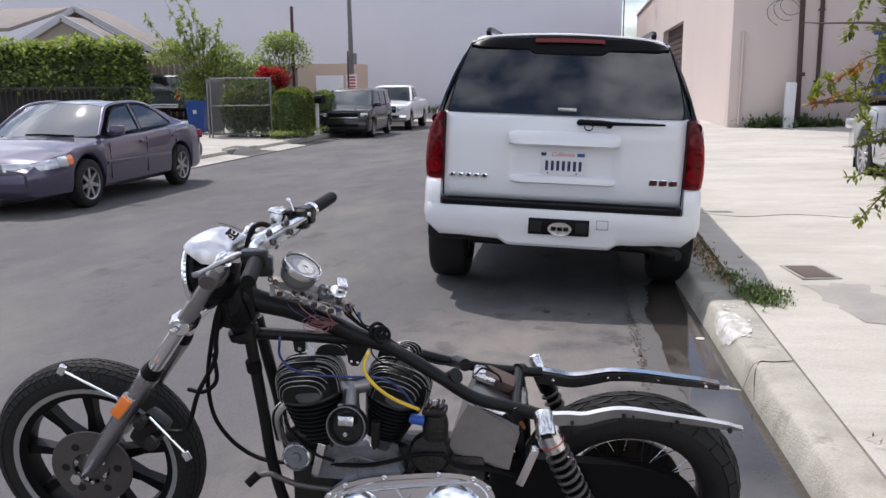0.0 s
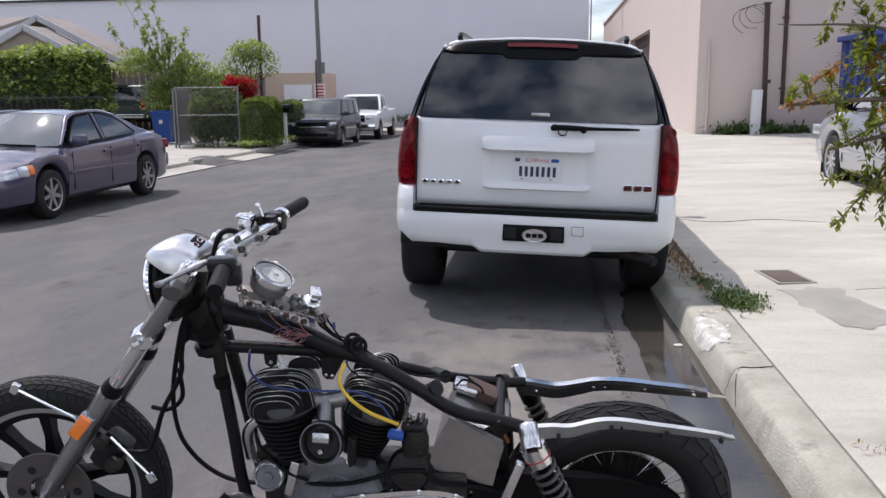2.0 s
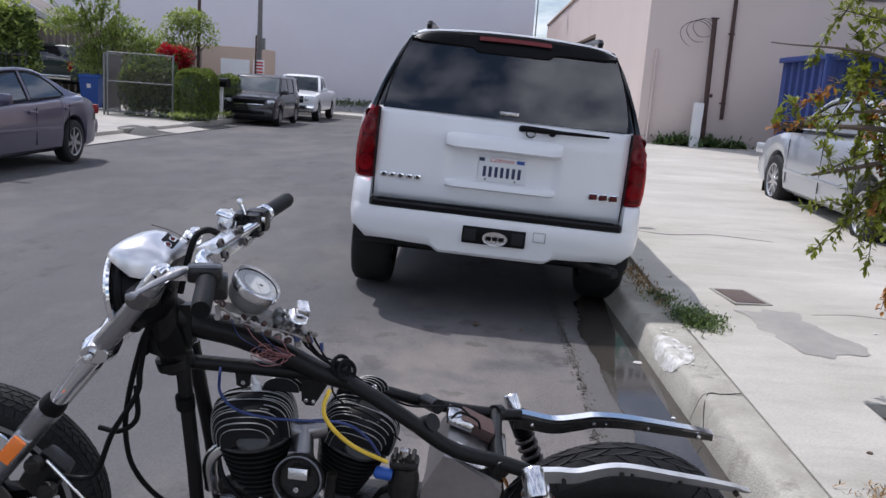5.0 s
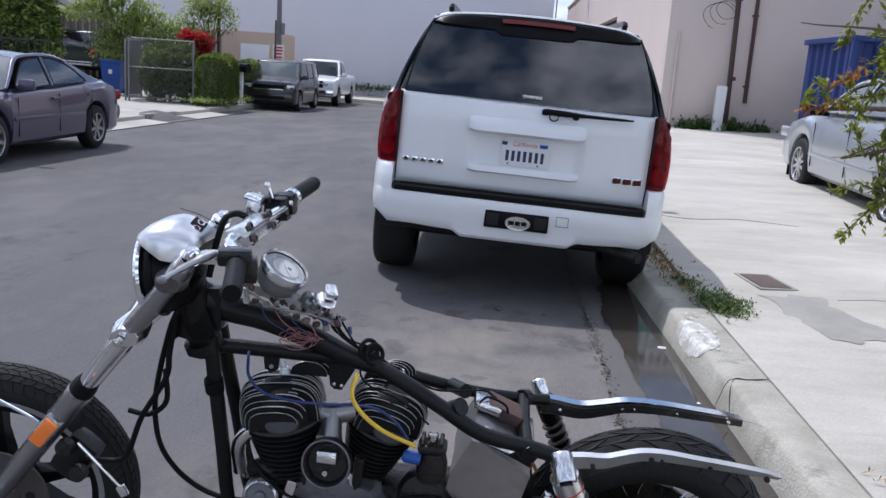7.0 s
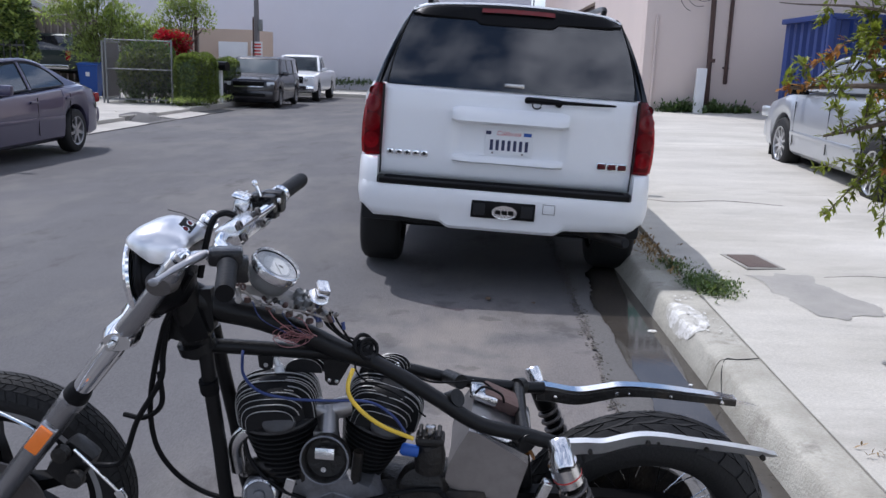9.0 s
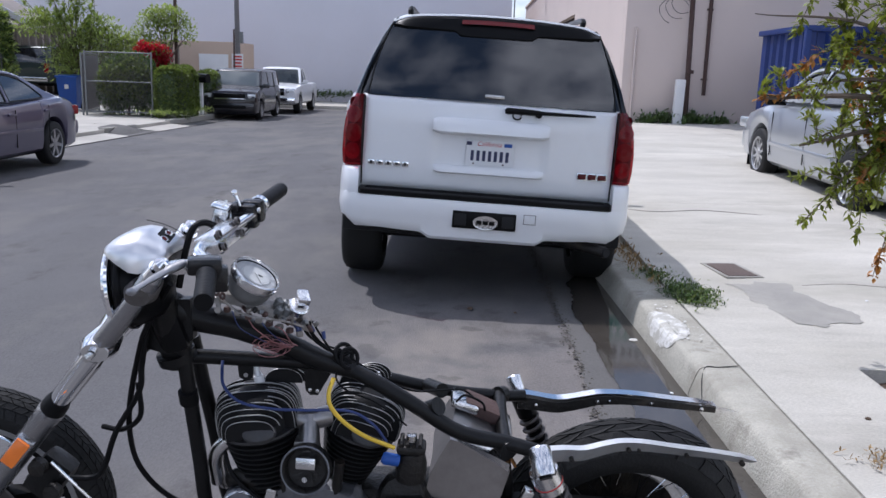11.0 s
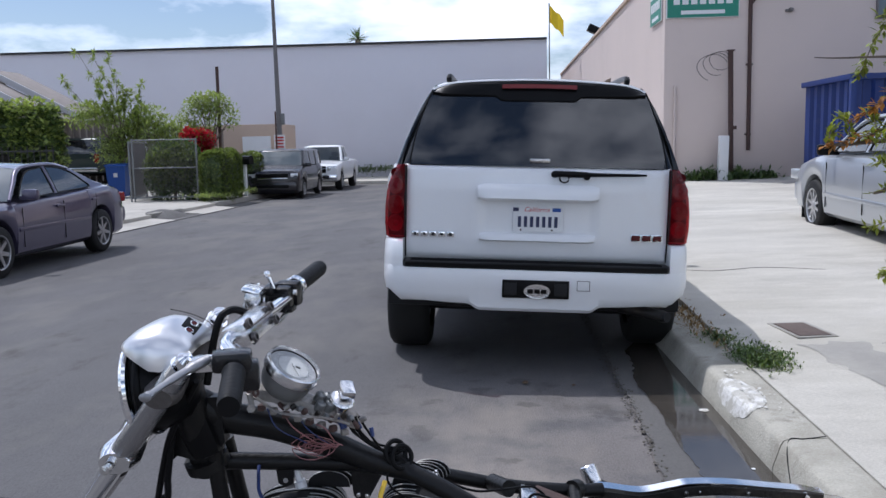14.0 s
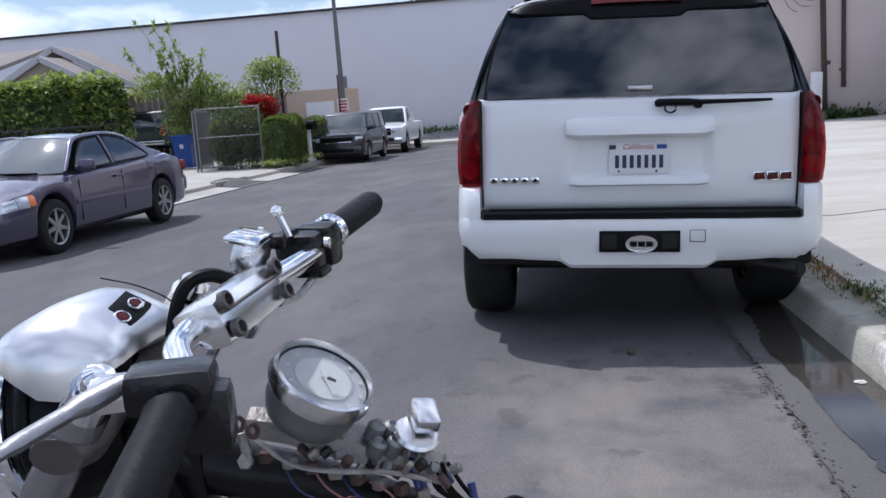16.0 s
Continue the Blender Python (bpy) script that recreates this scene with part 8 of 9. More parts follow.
s.lathe([(0, -0.022), (0.023, -0.022), (0.024, 0.0), (0.030, 0.002), (0.031, 0.006), (0.027, 0.010), (0, 0.010)], MI, 28)
ign = bp("ignition_switch", s, satin_chrome, None, "chrome ignition switch")
s = Shape()
s.box((0.010, 0.004, 0.021), (0.034, 0.046, 0.024), MI @ Matrix.Rotation(radians(30), 4, "Z"), bevel=0.007)
bp("ignition_knob", s, satin_chrome, ign)
for x, y, z in ((-0.283, 2.915, 0.925), (-0.276, 2.908, 0.918), (-0.243, 2.935, 0.90)):
    s = Shape()
    s.tube([(x, y, z), (x + 0.006, y, z - 0.012)], 0.0045, 8)
    bp("blue_connector", s, blue_wire)
rw = random.Random(12)
for k in range(5):
    x0 = -0.262 + 0.006 * k
    cable("switch_wire", [(x0, 2.925, 0.915), (x0 + 0.005 + rw.uniform(0, 0.02), 2.93, 0.88), (x0 + 0.05, 2.955 + rw.uniform(-0.01, 0.01), 0.85 - 0.006 * k), (-0.172 + 0.004 * k, 2.968, 0.835)], 0.0024, black_rubber, "black wire")
for k in range(4):
    cable("dash_wire", [(-0.40 + 0.03 * k, 2.88, 0.945 - 0.01 * k), (-0.38 + 0.03 * k, 2.87 + rw.uniform(-0.01, 0.01), 0.91), (-0.34 + 0.02 * k, 2.90, 0.875), (-0.33 + 0.02 * k, 2.92, 0.86)], 0.0012, red_wire if k % 2 else blue_wire, "thin loose wire")
s = Shape()
for k in range(10):
    cx, cz, r = -0.325 + rw.uniform(-0.02, 0.02), 0.862 + rw.uniform(-0.008, 0.008), rw.uniform(0.022, 0.045)
    tilt, ph = rw.uniform(0.2, 0.7), rw.uniform(0, 6)
    s.tube([(cx + r * math.cos(a + ph), 2.905 + 0.012 * math.sin(a * 2 + k), cz + tilt * r * 0.8 * math.sin(a + ph)) for a in [j * 0.35 for j in range(rw.randint(12, 18))]], 0.0010, 4)
tagged(bp("wire_tangle", s, red_wire, None, "tangle of thin red and pale wires"), kind="stuff")
s = Shape()
for k in range(2):
    s.torus((-0.175 + 0.012 * k, 2.965, 0.83 - 0.01 * k), (0.6, -0.7, 0.3), 0.022, 0.005, 24, 8)
s.box((-0.18, 2.98, 0.812), (0.05, 0.04, 0.03), Matrix.Rotation(radians(30), 3, "Y"), bevel=0.008)
bp("cable_clip", s, black_rubber, None, "black cable loops clipped to the frame")
cable("frame_wire", [(-0.165, 2.975, 0.82), (-0.10, 2.985, 0.775), (-0.03, 3.02, 0.73), (0.03, 3.06, 0.715), (0.09, 3.10, 0.705), (0.12, 3.12, 0.68)], 0.0026, black_rubber, "black wire along the frame")
cable("frame_wire", [(-0.18, 2.96, 0.815), (-0.19, 2.95, 0.78), (-0.165, 2.95, 0.75), (-0.10, 2.96, 0.72), (-0.03, 2.955, 0.67)], 0.0022, black_rubber, "black wire along the frame")
cable("frame_wire", [(0.08, 3.06, 0.69), (0.10, 3.05, 0.71), (0.14, 3.06, 0.69), (0.15, 3.08, 0.66)], 0.003, black_rubber, "black wire along the frame")
cable("oil_line", [(0.0, 2.95, 0.50), (0.04, 2.94, 0.47), (0.12, 2.96, 0.455), (0.2, 2.98, 0.43)], 0.006, black_rubber, "black oil line")
cable("oil_line", [(-0.45, 2.96, 0.62), (-0.42, 2.93, 0.55), (-0.36, 2.93, 0.49), (-0.30, 2.94, 0.46)], 0.005, black_rubber, "black oil line")
# foot peg, shift lever and side stand
s = Shape()
s.tube(spline([(-0.30, 2.93, 0.38), (-0.40, 2.91, 0.40), (-0.47, 2.90, 0.43), (-0.505, 2.89, 0.425)], 5), 0.008, 10)
lever = bp("shift_lever", s, disc_grey)
s = Shape()
s.tube([(-0.50, 2.885, 0.435), (-0.525, 2.865, 0.412)], 0.0125, 12)
bp("shift_peg", s, black_rubber, lever, "black rubber shift peg")
s = Shape()
s.tube(spline([(-0.38, 3.0, 0.20), (-0.40, 2.93, 0.1), (-0.41, 2.87, 0.012)], 5), 0.013, 10)
s.box((-0.415, 2.862, 0.008), (0.06, 0.05, 0.012), bevel=0.003)
bp("side_stand", s, worn_chrome)
s = Shape()
s.tube([(-0.36, 2.98, 0.30), (-0.36, 2.86, 0.30)], 0.016, 12)
bp("foot_peg", s, black_rubber)

# loose brackets, springs and connectors left on the dash
s = Shape()
s.tube(spline([(-0.425, 2.84, 0.985), (-0.405, 2.835, 0.978), (-0.37, 2.832, 0.955), (-0.33, 2.845, 0.942), (-0.29, 2.87, 0.93), (-0.25, 2.89, 0.912)], 5), 0.0038, 8, flat=0.5)
bp("dash_strap", s, dash_metal, None, "bent bare metal dash strap")
s = Shape()
s.tube([(-0.418, 2.835, 0.985), (-0.412, 2.828, 0.962)], [0.0055, 0.005], 10)
s.lathe([(0, 0), (0.008, 0), (0.008, 0.005), (0, 0.006)], pose(-0.4125, 2.826, 0.961, 60), 6)
bp("dash_bolt", s, dash_metal)
for x, y, z in ((-0.405, 2.83, 0.99), (-0.415, 2.822, 1.0)):
    s = Shape()
    s.torus((x, y, z), (0.8, -0.4, 0.3), 0.006, 0.0026, 16, 6)
    bp("rusty_washer", s, rust_iron)
rd = random.Random(77)
for k in range(14):
    x = -0.37 + 0.011 * k
    s = Shape()
    q = pose(x, 2.862 + 0.003 * k + rd.uniform(-0.012, 0.012), 0.955 - 0.0035 * k + rd.uniform(-0.006, 0.006), rd.uniform(0, 90), rd.uniform(0, 60), rd.uniform(0, 180))
    if k % 3:
        s.lathe([(0, -0.006), (0.0055, -0.006), (0.0055, 0.004), (0.003, 0.006), (0, 0.006)], q, 8)
    else:
        s.box((0, 0, 0), (0.016, 0.009, 0.006), q, bevel=0.002)
    bp("dash_fastener", s, (rust_iron, dash_metal, greasy, galvanised)[k % 4])
for x, y, z, c in ((-0.268, 2.90, 0.915, blue_wire), (-0.262, 2.903, 0.908, blue_wire), (-0.215, 2.925, 0.893, blue_wire)):
    s = Shape()
    s.tube([(x, y, z), (x + 0.004, y - 0.004, z - 0.016)], [0.0045, 0.0035], 8)
    bp("blue_connector", s, c)


# ---- plants ----
def leaf(s, p, d, up, l, w):
    """One folded leaf blade from p along d."""
    d = d.normalized()
    side = d.cross(up)
    if side.length < 1e-3:
        side = d.cross(Vector((1, 0.2, 0)))
    side.normalize()
    nrm = side.cross(d)
    k = len(s.v)
    m = p + d * l * 0.5
    s.v += [tuple(p), tuple(m + side * w * 0.5 + nrm * w * 0.18), tuple(p + d * l), tuple(m - side * w * 0.5 + nrm * w * 0.18)]
    s.f += [(k, k + 1, k + 2), (k, k + 2, k + 3)]


def rand_dir(r, zbias=0.0):
    while True:
        v = Vector((r.uniform(-1, 1), r.uniform(-1, 1), r.uniform(-1, 1)))
        if 0.05 < v.length < 1:
            return (v.normalized() + Vector((0, 0, zbias))).normalized()


def foliage(name, mat, parent, blobs, n, l, w, seed, label="", shell=0.75, kind="stuff"):
    """Leaves gathered in uneven blobs (centre, radii)."""
    r = random.Random(seed)
    s = Shape()
    weights = [b[1][0] * b[1][1] + b[1][2] * b[1][0] for b in blobs]
    for _ in range(n):
        c, rad = r.choices(blobs, weights)[0]
        v = rand_dir(r)
        q = shell + (1.08 - shell) * r.random() ** 0.7 if r.random() < 0.75 else r.random()
        p = Vector(c) + Vector((v.x * rad[0], v.y * rad[1], v.z * rad[2])) * q
        p += 0.10 * min(rad) * Vector((noise.noise(p * 3.1), noise.noise(p * 3.1 + Vector((9, 0, 0))), noise.noise(p * 3.1 + Vector((0, 9, 0)))))
        leaf(s, p, (rand_dir(r, 0.1) + v * 0.8), Vector((0, 0, 1)), l * r.uniform(0.6, 1.3), w * r.uniform(0.7, 1.2))
    ob = part(name, s, mat, parent, label, smooth=False)
    tagged(ob, kind=kind)
    return ob


def box_leaves(name, mat, parent, lo, hi, n, l, w, seed, rough=0.12, bend=0.0):
    """Leaves over the faces of a clipped hedge, with an uneven surface."""
    r = random.Random(seed)
    s = Shape()
    size = [hi[i] - lo[i] for i in range(3)]
    areas = [size[1] * size[2], size[0] * size[2], size[0] * size[1]]
    for _ in range(n):
        ax = r.choices((0, 1, 2), areas)[0]
        p = [lo[i] + r.random() * size[i] for i in range(3)]
        sgn = 1 if (ax == 2 or r.random() < 0.5) else -1
        p[ax] = hi[ax] if sgn > 0 else lo[ax]
        p = Vector(p)
        nrm = Vector((0, 0, 0))
        nrm[ax] = sgn
        if bend:
            q = Vector([min(max(p[i], lo[i] + bend), hi[i] - bend) for i in range(3)])
            q.z = min(p.z, hi[2] - bend)
            d = p - q
            if d.length > bend:
                p, nrm = q + d.normalized() * bend, d.normalized()
        p += nrm * (rough * (noise.noise(p * 1.8) + 0.4 * noise.noise(p * 6.0)) - 0.25 * rough * r.random())
        leaf(s, p, nrm + rand_dir(r, 0.25) * 1.1, Vector((0, 0, 1)), l * r.uniform(0.6, 1.3), w * r.uniform(0.7, 1.2))
    ob = part(name, s, mat, parent, smooth=False)
    tagged(ob, kind="stuff")


def hedge(name, label, lo, hi, n, l, w, mat, seed, rough=0.12, bend=0.32):
    t = thing(name, label, "hedge", None, "clipped hedges")
    s = Shape()
    c = [(lo[i] + hi[i]) / 2 for i in range(3)]
    # a solid box in darker leaf green fills the hedge behind its leaves
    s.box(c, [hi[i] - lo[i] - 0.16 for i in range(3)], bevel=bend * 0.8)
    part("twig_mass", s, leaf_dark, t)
    box_leaves("leaves", mat, t, lo, hi, n, l, w, seed, rough, bend)
    sink(t, lo[1])
    return t


def limbs(parent, trunk, targets, r0, r1, mat=bark, seed=1):
    r = random.Random(seed)
    s = Shape()
    s.tube(trunk, [r0 + (r1 - r0) * k / (len(trunk) - 1) for k in range(len(trunk))], 9)
    part("trunk", s, mat, parent)
    s = Shape()
    for q in targets:
        a, b = Vector(trunk[-1]), Vector(q)
        m = a.lerp(b, 0.5) + Vector((r.uniform(-0.1, 0.1), r.uniform(-0.1, 0.1), 0.15)) * (b - a).length * 0.5
        c = spline([a, m, b], 5)
        s.tube(c, [r1 * (1 - 0.8 * k / (len(c) - 1)) for k in range(len(c))], 6)
    if targets:
        part("limb_mass", s, mat, parent)


# ---- across the street ----
ivy = thing("ivy_hedge", "dense dark green ivy hanging over an iron fence", "hedge")
s = Shape()
s.box((-17.2, 24.3, 2.05), (9.8, 0.35, 1.0), bevel=0.1)
s.box((-12.75, 24.3, 1.4), (0.9, 0.3, 1.6), bevel=0.1)
part("stem_mass", s, leaf_dark, ivy)
box_leaves("leaves", leaf_dark, ivy, (-22.2, 24.0, 1.55), (-12.2, 24.6, 2.72), 9000, 0.15, 0.12, 21, 0.25)
box_leaves("column_leaves", leaf_dark, ivy, (-13.3, 23.95, 0.75), (-12.2, 24.6, 2.3), 2200, 0.15, 0.12, 22, 0.25)
# leaves in a paler green imitate sun glinting on the ivy's face and top
box_leaves("bright_leaves", leaf_light, ivy, (-22.2, 23.93, 1.55), (-12.2, 24.6, 2.74), 2600, 0.17, 0.14, 24, 0.25)
box_leaves("trailing_leaves", leaf_light, ivy, (-13.35, 23.88, 0.75), (-12.15, 24.6, 2.3), 700, 0.16, 0.13, 25, 0.25)
foliage("sunlit_leaves", leaf_light, ivy, [((-12.9 - 1.25 * k, 24.2, 2.72 + 0.08 * math.sin(k * 2.3)), (0.8, 0.35, 0.30)) for k in range(8)], 3200, 0.15, 0.12, 23)
fence = thing("iron_fence", "black wrought iron fence below the ivy", "fence")
for k in range(56):
    s = Shape()
    s.box((-22.0 + k * 0.18, 23.8, 0.95), (0.022, 0.022, 1.6))
    part("bar", s, black_iron, fence, smooth=False)
for z in (0.35, 1.62):
    s = Shape()
    s.box((-17.05, 23.8, z), (10.0, 0.035, 0.04))
    part("rail", s, black_iron, fence, smooth=False)
# added panel, coloured dark for the dim, cluttered yard behind the bars
s = Shape()
s.box((-17.2, 25.0, 0.92), (9.6, 0.12, 1.7), bevel=0.02)
solo("yard_wall", s, seat_dark, "dark panel added in place of the dim clutter behind the iron fence", "wall", Matrix.Translation((0, 0, dip(25))), kind="structure")

house = thing("house", "small tan bungalow with a gabled shingle roof and grey fascia", "house")
s = Shape()
s.box((-20.6, 35.0, 1.60), (7.4, 7.4, 3.1), bevel=0.02)
s.plate([(-2.6, 3.05), (2.6, 3.05), (0.0, 4.2)], Matrix.Translation((-18.8, 31.25, 0)) @ Matrix.Rotation(radians(90), 4, "X"), 0.15)
part("wall", s, house_tan, house)
for k, (gx, py, pz, ln, dep) in enumerate(((-18.8, 31.0, 4.28, 3.2, 1.6), (-19.2, 32.6, 4.76, 4.3, 2.2))):
    for sx in (-1, 1):
        a = radians(27.5)
        mx_, mz = gx + sx * ln / 2 * math.cos(a), pz - ln / 2 * math.sin(a)
        s = Shape()
        s.box((mx_, py + dep / 2, mz), (ln, dep, 0.12), Matrix.Rotation(sx * a, 3, "Y"), bevel=0.01)
        part("roof_slope", s, shingle, house)
        s = Shape()
        s.box((mx_, py - 0.05, mz - 0.02), (ln + 0.02, 0.08, 0.22), Matrix.Rotation(sx * a, 3, "Y"), bevel=0.01)
        part("fascia", s, grey_trim, house, "pale grey fascia board")
s = Shape()
s.box((-27.4, 33.2, 4.42), (12.5, 4.2, 0.14), Matrix.Rotation(radians(15), 3, "X"), bevel=0.01)
part("main_roof", s, shingle, house)
t_fence = t = thing("board_fence", "tall weathered grey board fence", "fence")
plank = Shape()
plank.box((0, 0, 1.5), (0.19, 0.03, 3.0), bevel=0.006)
pm = mesh_of("plank", plank, fence_wood)
for k in range(36):
    ob = new("plank", pm)
    ob.parent = t
    ob.matrix_basis = pose(-18.2 + 0.2 * k, 31.0 + 0.12 * k, 0.12 + 0.06 * math.sin(k * 1.7) - 0.02 * k)
tan = thing("tan_garage", "tan stucco garage with a white door panel", "garage")
s = Shape()
s.box((-11.6, 39.4, 1.36), (4.2, 2.8, 2.72), bevel=0.02)
part("wall", s, tan_stucco, tan)
s = Shape()
s.box((-10.55, 37.97, 1.15), (1.25, 0.06, 2.1), bevel=0.01)
part("door", s, white_trim, tan, "white garage door")

# chain-link fence and its gate
cl = thing("chain_link_fence", "galvanised chain-link fence beside the driveway", "fence")
A, B = Vector((-10.35, 24.85, 0.13)), Vector((-8.55, 25.0, 0.13))
for k in (0.0, 1.0):
    s = Shape()
    p = A.lerp(B, k)
    s.tube([p, p + Vector((0, 0, 1.78))], 0.028, 8)
    part("post", s, galvanised, cl)
for z in (0.12, 0.95, 1.74):
    s = Shape()
    s.tube([A + Vector((0, 0, z)), B + Vector((0, 0, z))], 0.018, 8)
    part("rail", s, galvanised, cl)
s = Shape()
n = 30
for k in range(-26, n + 1):
    for sg in (1, -1):
        u0 = k / n
        x0, z0, x1, z1 = u0, 0.1, u0 + 26 / n, 1.74
        if x0 < 0:
            z0 += (0 - x0) * (z1 - z0) / (x1 - x0)
            x0 = 0
        if x1 > 1:
            z1 -= (x1 - 1) * (z1 - z0) / (x1 - x0)
            x1 = 1
        if x1 <= x0:
            continue
        pa, pb = A.lerp(B, x0 if sg > 0 else 1 - x0), A.lerp(B, x1 if sg > 0 else 1 - x1)
        s.tube([pa + Vector((0, 0, z0)), pb + Vector((0, 0, z1))], 0.0022, 3)
ob = part("wire_mesh", s, pole_metal, cl, smooth=False)
tagged(ob, kind="stuff")
gate = thing("chain_link_gate", "open galvanised gate folded back along the driveway", "gate")
s = Shape()
for z in (0.15, 1.72):
    s.tube([(-10.45, 24.85, z + 0.1), (-10.75, 26.6, z + 0.1)], 0.025, 8)
for y in (24.85, 26.6):
    x = -10.45 - 0.17 * (y - 24.85)
    s.tube([(x, y, 0.13), (x, y, 1.85)], 0.028, 8)
part("gate_frame", s, galvanised, gate)
s = Shape()
for k in range(24):
    y = 24.87 + 0.072 * k
    x = -10.45 - 0.17 * (y - 24.85)
    s.box((x, y, 1.03), (0.012, 0.035, 1.5))
part("gate_slats", s, pole_metal, gate, smooth=False)

hedge("clipped_hedge", "clipped dark green box hedge beside the fence", (-8.42, 24.5, 0.13), (-7.58, 26.3, 1.50), 6500, 0.09, 0.055, leaf_green, 31)
hedge("clipped_hedge", "lower clipped hedge behind the parked van", (-8.3, 27.5, 0.13), (-7.6, 31.5, 1.40), 4200, 0.10, 0.06, leaf_green, 32)
behind = thing("shrub", "dark shrub growing behind the chain-link fence", "shrub")
limbs(behind, [(-9.5, 25.7, 0.13), (-9.5, 25.7, 0.7)], [(-10.0, 25.6, 1.2), (-9.0, 25.8, 1.3)], 0.05, 0.03)
foliage("leaves", leaf_dark, behind, [((-9.85, 25.7, 0.85), (0.5, 0.4, 0.75)), ((-9.1, 25.8, 0.9), (0.5, 0.4, 0.8)), ((-9.5, 25.8, 1.35), (0.75, 0.4, 0.5))], 9500, 0.15, 0.065, 33, shell=0.3)
foliage("bright_leaves", leaf_green, behind, [((-9.8, 25.4, 1.1), (0.4, 0.3, 0.5)), ((-9.2, 25.45, 1.2), (0.45, 0.3, 0.55))], 1500, 0.15, 0.065, 40, shell=0.6)

big = thing("shrub", "tall loose light green shrub with upright sprays", "shrub")
TIPS = [(-13.45, 28.3, 4.75), (-12.97, 28.2, 4.72), (-12.45, 28.1, 4.62), (-12.2, 28.2, 4.1), (-11.40, 28.2, 3.75), (-11.42, 28.1, 3.2), (-14.05, 28.3, 3.95), (-12.75, 28.1, 3.7), (-11.9, 28.2, 3.45)]
limbs(big, [(-11.9, 28.2, 0.13), (-11.9, 28.2, 0.9)], TIPS + [(-13.6, 28.4, 2.6), (-10.4, 28.3, 2.5)], 0.05, 0.02, seed=5)
foliage("leaves", leaf_light, big, [((-13.5, 28.4, 2.62), (0.75, 0.5, 0.22)), ((-12.8, 28.3, 2.75), (0.7, 0.5, 0.2)), ((-12.9, 28.2, 2.98), (0.95, 0.5, 0.16)), ((-11.3, 28.2, 2.75), (0.6, 0.5, 0.3)), ((-11.9, 28.2, 2.45), (0.8, 0.6, 0.35)), ((-11.0, 28.2, 2.3), (0.8, 0.6, 0.45)), ((-10.3, 28.2, 2.2), (0.6, 0.5, 0.5)), ((-12.2, 28.2, 1.6), (0.9, 0.6, 0.7))], 4300, 0.17, 0.06, 34, shell=0.3)
foliage("inner_leaves", leaf_green, big, [((-11.6, 28.4, 1.8), (1.1, 0.5, 0.7)), ((-10.7, 28.4, 1.6), (0.8, 0.5, 0.8)), ((-12.4, 28.4, 1.9), (0.8, 0.4, 0.6))], 2600, 0.15, 0.055, 39, shell=0.3)
rs = random.Random(35)
spray = Shape()
for q in TIPS:
    a, b = Vector((-11.9, 28.2, 1.6)), Vector(q)
    for k in range(9):
        c = a.lerp(b, 1.0 - 0.075 * k) + Vector((rs.gauss(0, 0.06), rs.gauss(0, 0.06), 0.12 * (1 - (1 - 0.075 * k))))
        if k and rs.random() < 0.2:
            continue
        c += Vector((rs.uniform(-0.22, 0.22) if k > 1 else 0, 0, 0))
        for _ in range(16):
            leaf(spray, c, rand_dir(rs, 0.35), Vector((0, 0, 1)), rs.uniform(0.13, 0.26), rs.uniform(0.055, 0.085))
tagged(part("spray_leaves", spray, leaf_light, big, smooth=False), kind="stuff")
tree = thing("tree", "small round-headed tree with many bare twigs", "tree", Matrix.Translation((-0.28, 0, 0.05)))
limbs(tree, [(-8.9, 28.2, 0.13), (-8.9, 28.2, 1.0), (-8.95, 28.2, 1.5)], [(-9.5, 28.3, 2.9), (-9.2, 28.1, 3.1), (-8.8, 28.2, 3.2), (-8.4, 28.2, 3.0), (-8.15, 28.3, 2.6), (-9.7, 28.1, 2.5), (-8.6, 28.0, 2.9), (-9.0, 28.3, 2.7), (-8.3, 28.1, 2.3), (-9.4, 28.1, 2.3)], 0.06, 0.03, seed=6)
foliage("leaves", leaf_light, tree, [((-9.3, 28.2, 2.95), (0.45, 0.4, 0.3)), ((-8.7, 28.2, 3.0), (0.45, 0.4, 0.3)), ((-8.25, 28.2, 2.6), (0.28, 0.3, 0.4)), ((-9.65, 28.2, 2.55), (0.25, 0.3, 0.35)), ((-9.0, 28.2, 2.5), (0.5, 0.4, 0.4)), ((-9.0, 28.2, 3.12), (0.55, 0.4, 0.25))], 1900, 0.12, 0.07, 36, shell=0.5)
boug = thing("shrub", "red flowering shrub behind the fence", "shrub")
limbs(boug, [(-9.2, 27.0, 0.13), (-9.15, 27.0, 1.2)], [(-9.4, 27.0, 1.8), (-8.8, 27.0, 1.8)], 0.04, 0.025)
foliage("blossom", leaf_red, boug, [((-9.42, 27.0, 1.95), (0.36, 0.3, 0.28)), ((-9.02, 27.0, 1.88), (0.34, 0.28, 0.32)), ((-9.2, 26.9, 1.62), (0.34, 0.22, 0.28))], 2600, 0.09, 0.075, 37, shell=0.45)
foliage("leaves", leaf_green, boug, [((-9.2, 27.1, 1.4), (0.45, 0.3, 0.4)), ((-9.2, 26.95, 1.85), (0.5, 0.3, 0.35))], 700, 0.1, 0.05, 38)

